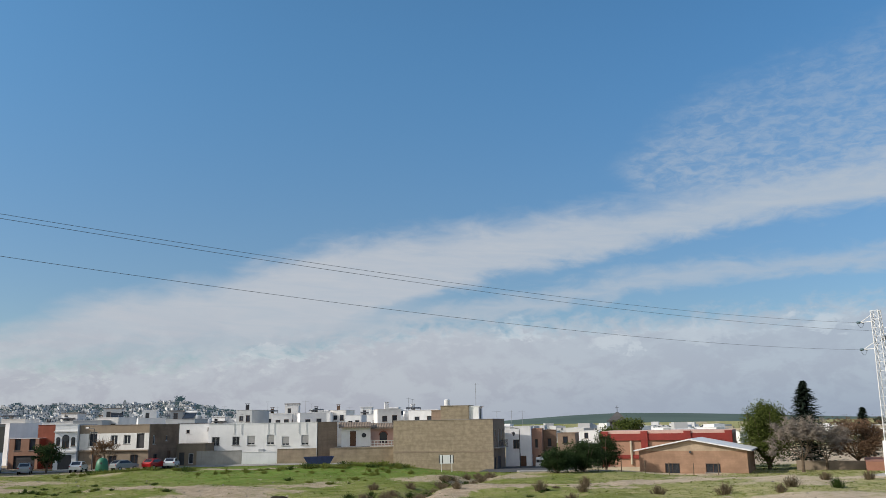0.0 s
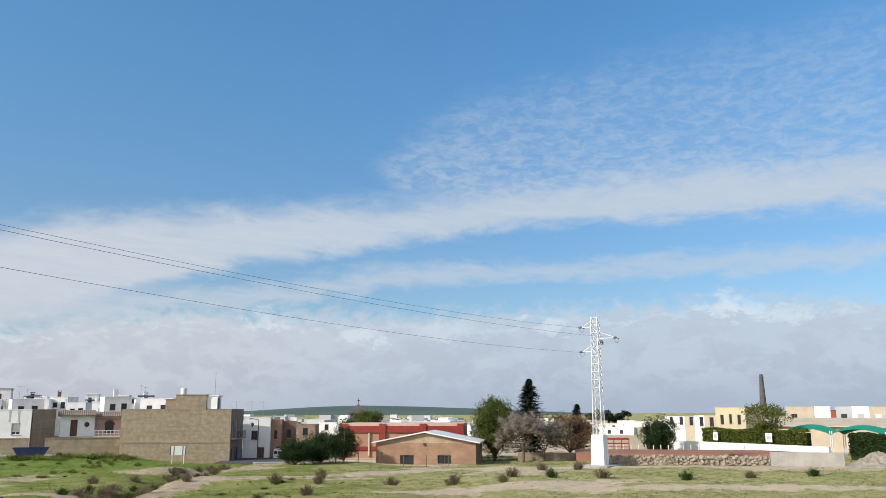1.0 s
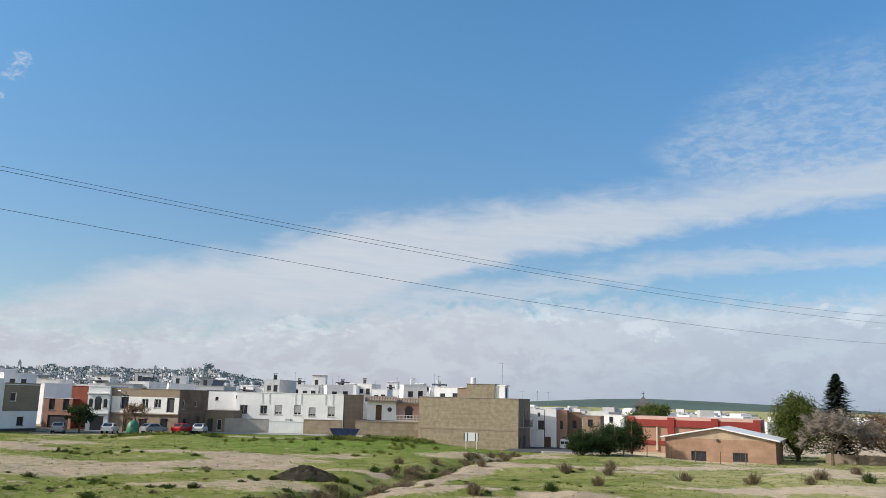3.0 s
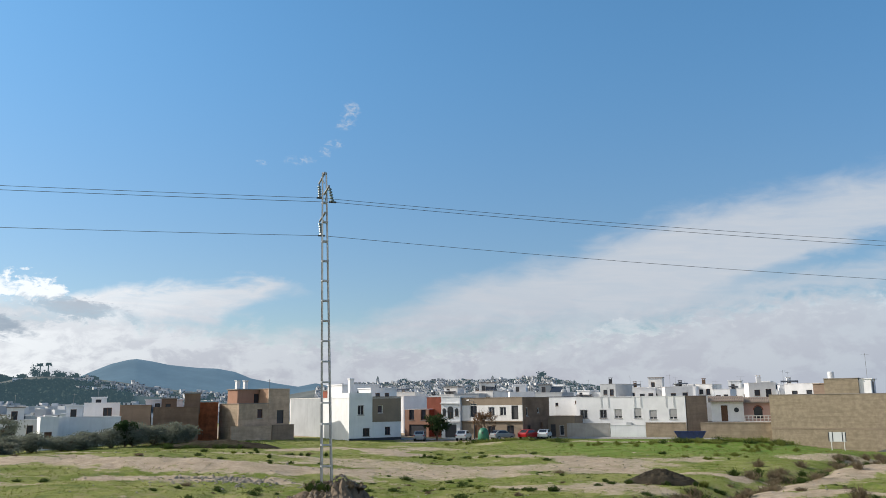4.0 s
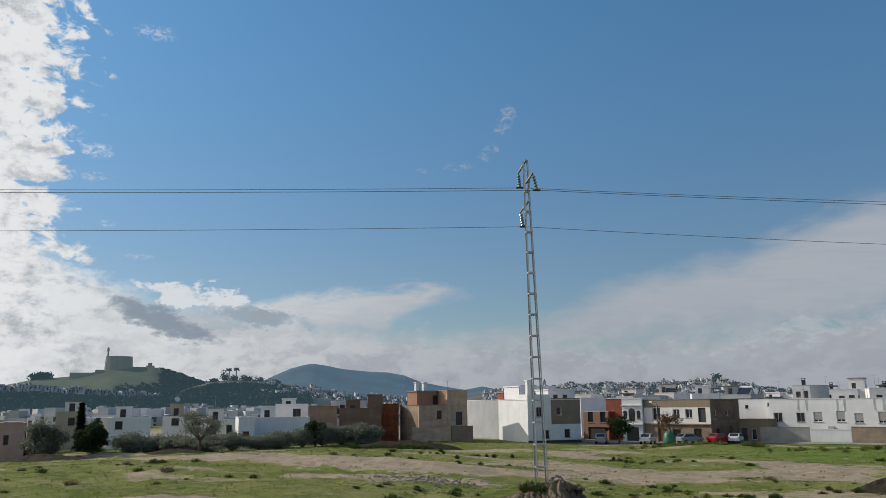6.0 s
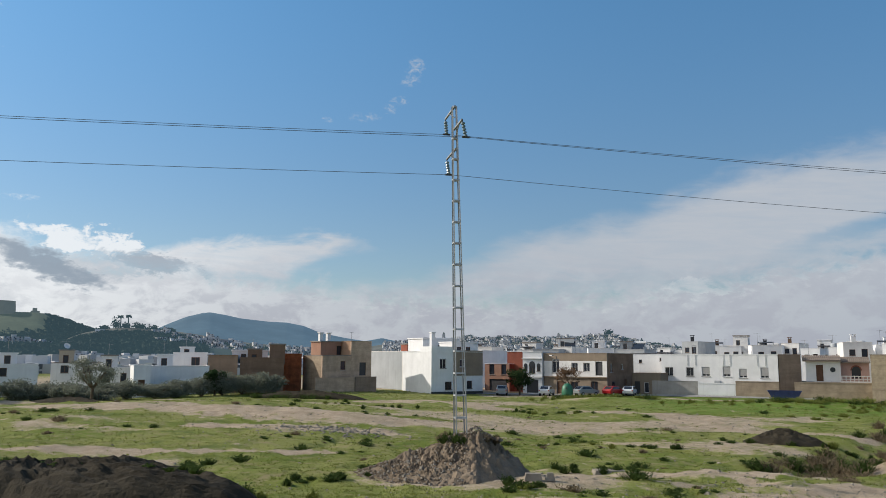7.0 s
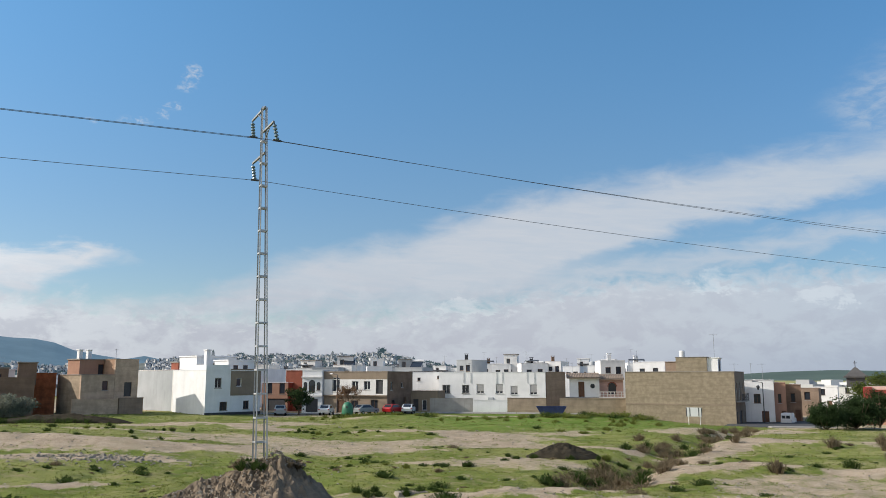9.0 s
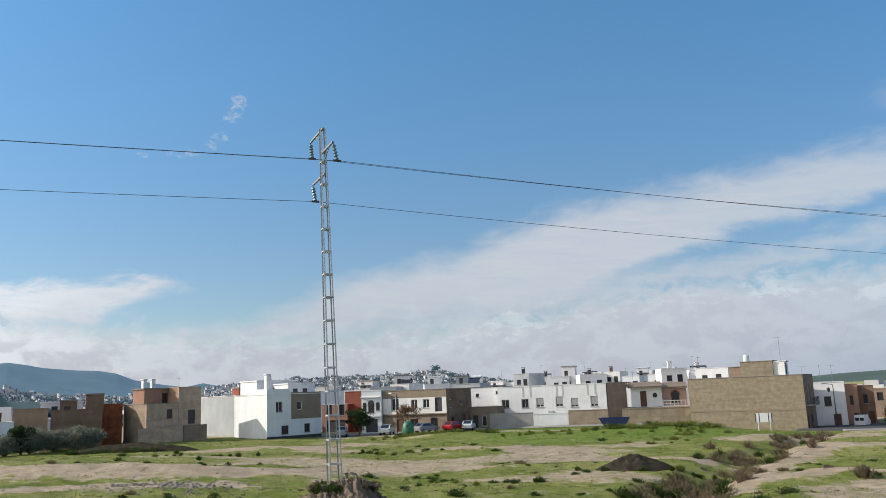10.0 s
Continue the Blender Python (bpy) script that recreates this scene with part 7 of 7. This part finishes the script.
part("panel", MB().box(-0.80, -0.03, bz - 0.48, 0.80, 0.03, bz + 0.48), "white", sg)
for u in (-0.86, -0.5, 0.42, 0.72):
    part("dark_strip", MB().box(u, -0.036, bz - 0.46, u + 0.10, -0.031, bz + 0.46), "iron", sg)
for u in (-0.6, 0.6):
    part("post", MB().rod((u, 0.06, -0.3), (u, 0.06, bz + 0.3), 0.04, n=8), "white2", sg)


def street_lamp(x, y, h, label, arm=0.9):
    ob = empty("street_lamp", pose(x, y, gz(x, y), 0, 0, 150), label, "street lamp", "street lamps")
    part("post", MB().rod((0, 0, -0.2), (0, 0, h), 0.09, 0.05, 8), "iron", ob)
    part("arm", MB().rod((0, 0, h), (arm, 0, h + 0.15), 0.035, n=6), "iron", ob)
    part("lantern", MB().box(arm - 0.1, -0.12, h + 0.08, arm + 0.45, 0.12, h + 0.22, 0.04), "galv_dark", ob)


street_lamp(36.9, 117.2, 6.1, "tall dark street lamp in the side street")
street_lamp(-21.5, 118.2, 5.4, "thin street lamp beside the arched house")
wl = empty("wall_lantern", pose(34.75, 112.7, 4.6, 0, 0, 60), "black iron wall lantern on a bracket", "lantern")
part("bracket", MB().rod((-1.2, 0, 0.3), (0, 0, 0.3), 0.03, n=6), "iron", wl)
part("lantern_body", MB().lathe([(0.08, -0.2), (0.2, 0.15), (0.24, 0.2), (0.05, 0.42)], 8), "iron", wl)

# ---- stones, rubble, shrubs, grass ----
rnd = random.Random(91)
flat = empty("broken_slab", pose(-6.0, 27.0, gz(-6.0, 27.0) + 0.05, 0, 0, 15), "broken pale concrete slab in the grass", "debris")
part("slab", MB().box(-0.42, -0.2, -0.05, 0.12, 0.2, 0.16, 0.05), "stone", flat)
part("chip", MB().box(0.2, -0.16, -0.05, 0.5, 0.12, 0.18, 0.06), "stone", flat)
solid("flat_stone", MB().box(-0.6, -0.35, -0.05, 0.6, 0.35, 0.12, 0.07), "stone", "flat weathered stone slab in the grass", "stone", m=pose(-4.6, 32.9, gz(-4.6, 32.9), 0, 0, 20))
mb = MB()
for _ in range(330):
    u = rnd.gauss(0, 1)
    x, y = -21.0 + 2.0 * u, 44.6 + rnd.gauss(0, 1.3)
    stone(mb, x, y, gz(x, y) - 0.01, rnd.uniform(0.04, 0.11) * (1.7 if rnd.random() < 0.1 else 1), rnd)
solid("rubble", mb, "stone", "strip of pale rubble and broken stones", "rubble", kind="stuff")
mb = MB()
for _ in range(5200):
    az, r = rnd.uniform(-62, 60), 13 * math.exp(rnd.random() * math.log(7.5))
    x, y = polar(az, r)
    if float(bare_at(x, y)) < 0.3 and rnd.random() < 0.75:
        continue
    stone(mb, x, y, gz(x, y), rnd.uniform(0.012, 0.042) * (1 + (r / 55)) * (1.8 if rnd.random() < 0.06 else 1), rnd)
for _ in range(2600):
    x, y = 5.0 + rnd.gauss(0, 4.5), 26.5 + rnd.gauss(0, 3.0)
    stone(mb, x, y, gz(x, y) - 0.004, rnd.uniform(0.012, 0.04) * (2.2 if rnd.random() < 0.07 else 1), rnd)
solid("loose_stones", mb, "stone", "small pale stones strewn over the ground", "stones", kind="stuff")

rnd = random.Random(17)
spots = [(-20.0, 21.2, 0.55, 0.9, 0), (-17.8, 19.6, 0.6, 0.8, 0), (-16.8, 21.8, 0.4, 0.8, 0), (-14.5, 22.4, 0.35, 0.6, 0), (-23.0, 26.0, 0.5, 0.9, 1), (22.0, 61.0, 1.0, 1.6, 0), (26.5, 63.5, 1.0, 1.5, 0), (24.6, 59.0, 0.8, 1.3, 0), (29.0, 56.0, 0.8, 1.8, 0), (33.0, 54.0, 1.0, 1.9, 0), (36.0, 52.0, 0.8, 1.5, 0), (39.5, 56.0, 1.1, 1.9, 0), (42.5, 55.0, 0.9, 1.7, 1), (46.0, 53.0, 1.0, 2.0, 0), (52.0, 50.0, 1.0, 1.7, 1), (57.0, 48.0, 0.8, 1.5, 0), (62.0, 46.0, 0.9, 1.6, 1), (20.5, 50.0, 0.8, 1.2, 0), (16.0, 45.0, 0.7, 1.2, 1), (11.0, 41.0, 0.8, 1.2, 0), (48.0, 64.0, 0.9, 1.6, 0), (51.0, 62.5, 1.0, 1.5, 0)]
for k, (x, y, h, w, c) in enumerate(spots):
    shrub("dry_shrub" if c == 0 else "green_shrub", "dry brown straw-like shrub" if c == 0 else "low green weedy shrub", x, y, h, w, "drygrass" if c == 0 else "weed", 300 + k)
for k in range(70):     # dry brush along the gully
    i = rnd.uniform(0, len(GULLY) - 1.001)
    (ax, ay), (bx, by) = GULLY[int(i)], GULLY[int(i) + 1]
    f = i - int(i)
    x, y = ax + (bx - ax) * f + rnd.gauss(0, 1.3), ay + (by - ay) * f + rnd.gauss(0, 1.3)
    shrub("dry_shrub", "dry brown brush growing in the gully", x, y, rnd.uniform(0.35, 0.8), rnd.uniform(1.0, 2.0), "drygrass" if rnd.random() < 0.75 else "weed", 400 + k, 90, "gully brush")
for k in range(760):     # weeds on the field
    az, r = rnd.uniform(-25, 55), 17 * math.exp(rnd.random() * 1.6)
    x, y = polar(az, r)
    if k < 44:
        x, y = -14.6 + rnd.uniform(-4.8, 4.7), 17.4 + rnd.uniform(-1.7, 1.2)
    elif float(bare_at(x, y)) > 0.6 or float(fbm(x, y, 0.10, 3, 29)) < 0.47:
        continue
    big = rnd.random() ** 2.2 * (0.35 if k < 44 else 1.0)
    wc = shrub("weed_clump", "low dark green clump of weeds", x, y, 0.06 + 0.24 * big, 0.30 + 1.05 * big * rnd.uniform(0.7, 1.2), "weed" if rnd.random() < 0.8 else "drygrass", 500 + k, 40 + int(70 * big), "weed clumps")
    if k < 44:
        wc.location.z += 0.92
for k in range(16):
    a = rnd.uniform(0, 6.28)
    x, y = -8.8 + 0.95 * math.cos(a), 29.2 + 0.8 * math.sin(a)
    s = shrub("heap_weed", "weeds sprouting from the earth heap", x, y, rnd.uniform(0.2, 0.4), rnd.uniform(0.4, 0.7), rnd.choice(("weed", "weed", "drygrass")), 600 + k, 50, "heap weeds")
    s.location.z += 1.12
for k, (x0, y0, x1, y1, h) in enumerate(((-51, 85.5, -39.5, 88.5, 0.75), (-84, 62, -64, 74, 0.8), (2, 98, 18, 97, 0.6), (-20, 106, -6, 105, 0.7))):
    for j in range(22):
        f = rnd.random()
        shrub("bank_weeds", "rank green weeds along the bank", x0 + (x1 - x0) * f, y0 + (y1 - y0) * f + rnd.gauss(0, 1.0), h * rnd.uniform(0.6, 1.2), rnd.uniform(1.6, 3.0), "weed" if k < 2 or rnd.random() < 0.4 else "grass", 700 + 30 * k + j, 90, "bank weeds")


for k, (x, y, w, h, n) in enumerate(((0.4, 52.0, 2.4, 0.5, 9), (5.0, 51.5, 1.8, 0.5, 7), (-5.0, 33.0, 1.6, 0.35, 7), (-4.0, 45.0, 3.0, 0.3, 8), (-12.6, 26.4, 1.8, 0.3, 8), (-6.5, 25.4, 1.4, 0.3, 8), (-10.4, 18.4, 1.3, 0.4, 8), (-28.0, 58.0, 4.0, 0.35, 8), (-30.0, 70.0, 5.0, 0.45, 9), (-14.0, 74.0, 4.0, 0.4, 8), (8.0, 80.0, 4.0, 0.4, 9), (14.0, 92.0, 4.0, 0.55, 12), (6.0, 96.0, 4.0, 0.5, 10), (-3.0, 100.0, 4.0, 0.55, 10), (-18.0, 104.0, 4.0, 0.5, 8))):
    for j in range(n):
        green = y > 76
        shrub("rank_grass", "tuft of rank green grass and clover" if green else "dark weeds in a loose drift", x + rnd.gauss(0, w * 0.6), y + rnd.gauss(0, w * 0.45), h * rnd.uniform(0.4, 1.1), rnd.uniform(0.4, 0.9) * (1.0 + h if green else 0.9), "grass" if green or rnd.random() < 0.3 else "weed", 900 + 20 * k + j, 80, "rank grass")


def grass():
    rng = np.random.RandomState(4)
    n = 170000
    az = np.radians(rng.uniform(-62, 60, n))
    r = 12 * np.exp(rng.random_sample(n) ** 0.9 * math.log(10.5))
    x, y = EYE[0] - np.sin(az) * r, EYE[1] + np.cos(az) * r
    keep = (bare_at(x, y) + 0.9 * (fbm(x, y, 0.9, 3, 55) - 0.5) < 0.40) & (fbm(x, y, 0.35, 3, 61) + 0.35 * rng.random_sample(n) > 0.52)
    keep |= (fbm(x, y, 0.55, 3, 83) > 0.60) & (rng.random_sample(n) < 0.35)
    x, y, r = x[keep], y[keep], r[keep]
    z = ground_z(x, y)
    mb = MB()
    for px, py, pz, rr in zip(x.tolist(), y.tolist(), z.tolist(), r.tolist()):
        s = (0.034 + 0.0009 * rr) * random.uniform(0.6, 1.5)
        for _ in range(3):
            a = random.uniform(0, 6.28)
            dx, dy = math.cos(a), math.sin(a)
            ox, oy = px + random.uniform(-1, 1) * s * 1.5, py + random.uniform(-1, 1) * s * 1.5
            mb.tri((ox - dy * s * 0.3, oy + dx * s * 0.3, pz - 0.02), (ox + dy * s * 0.3, oy - dx * s * 0.3, pz - 0.02), (ox + dx * s * 0.7, oy + dy * s * 0.7, pz + s * random.uniform(0.3, 0.75)))
    solid("grass", mb, "grass", "short winter grass and clover over the field", "grass", kind="stuff")


random.seed(40)
grass()
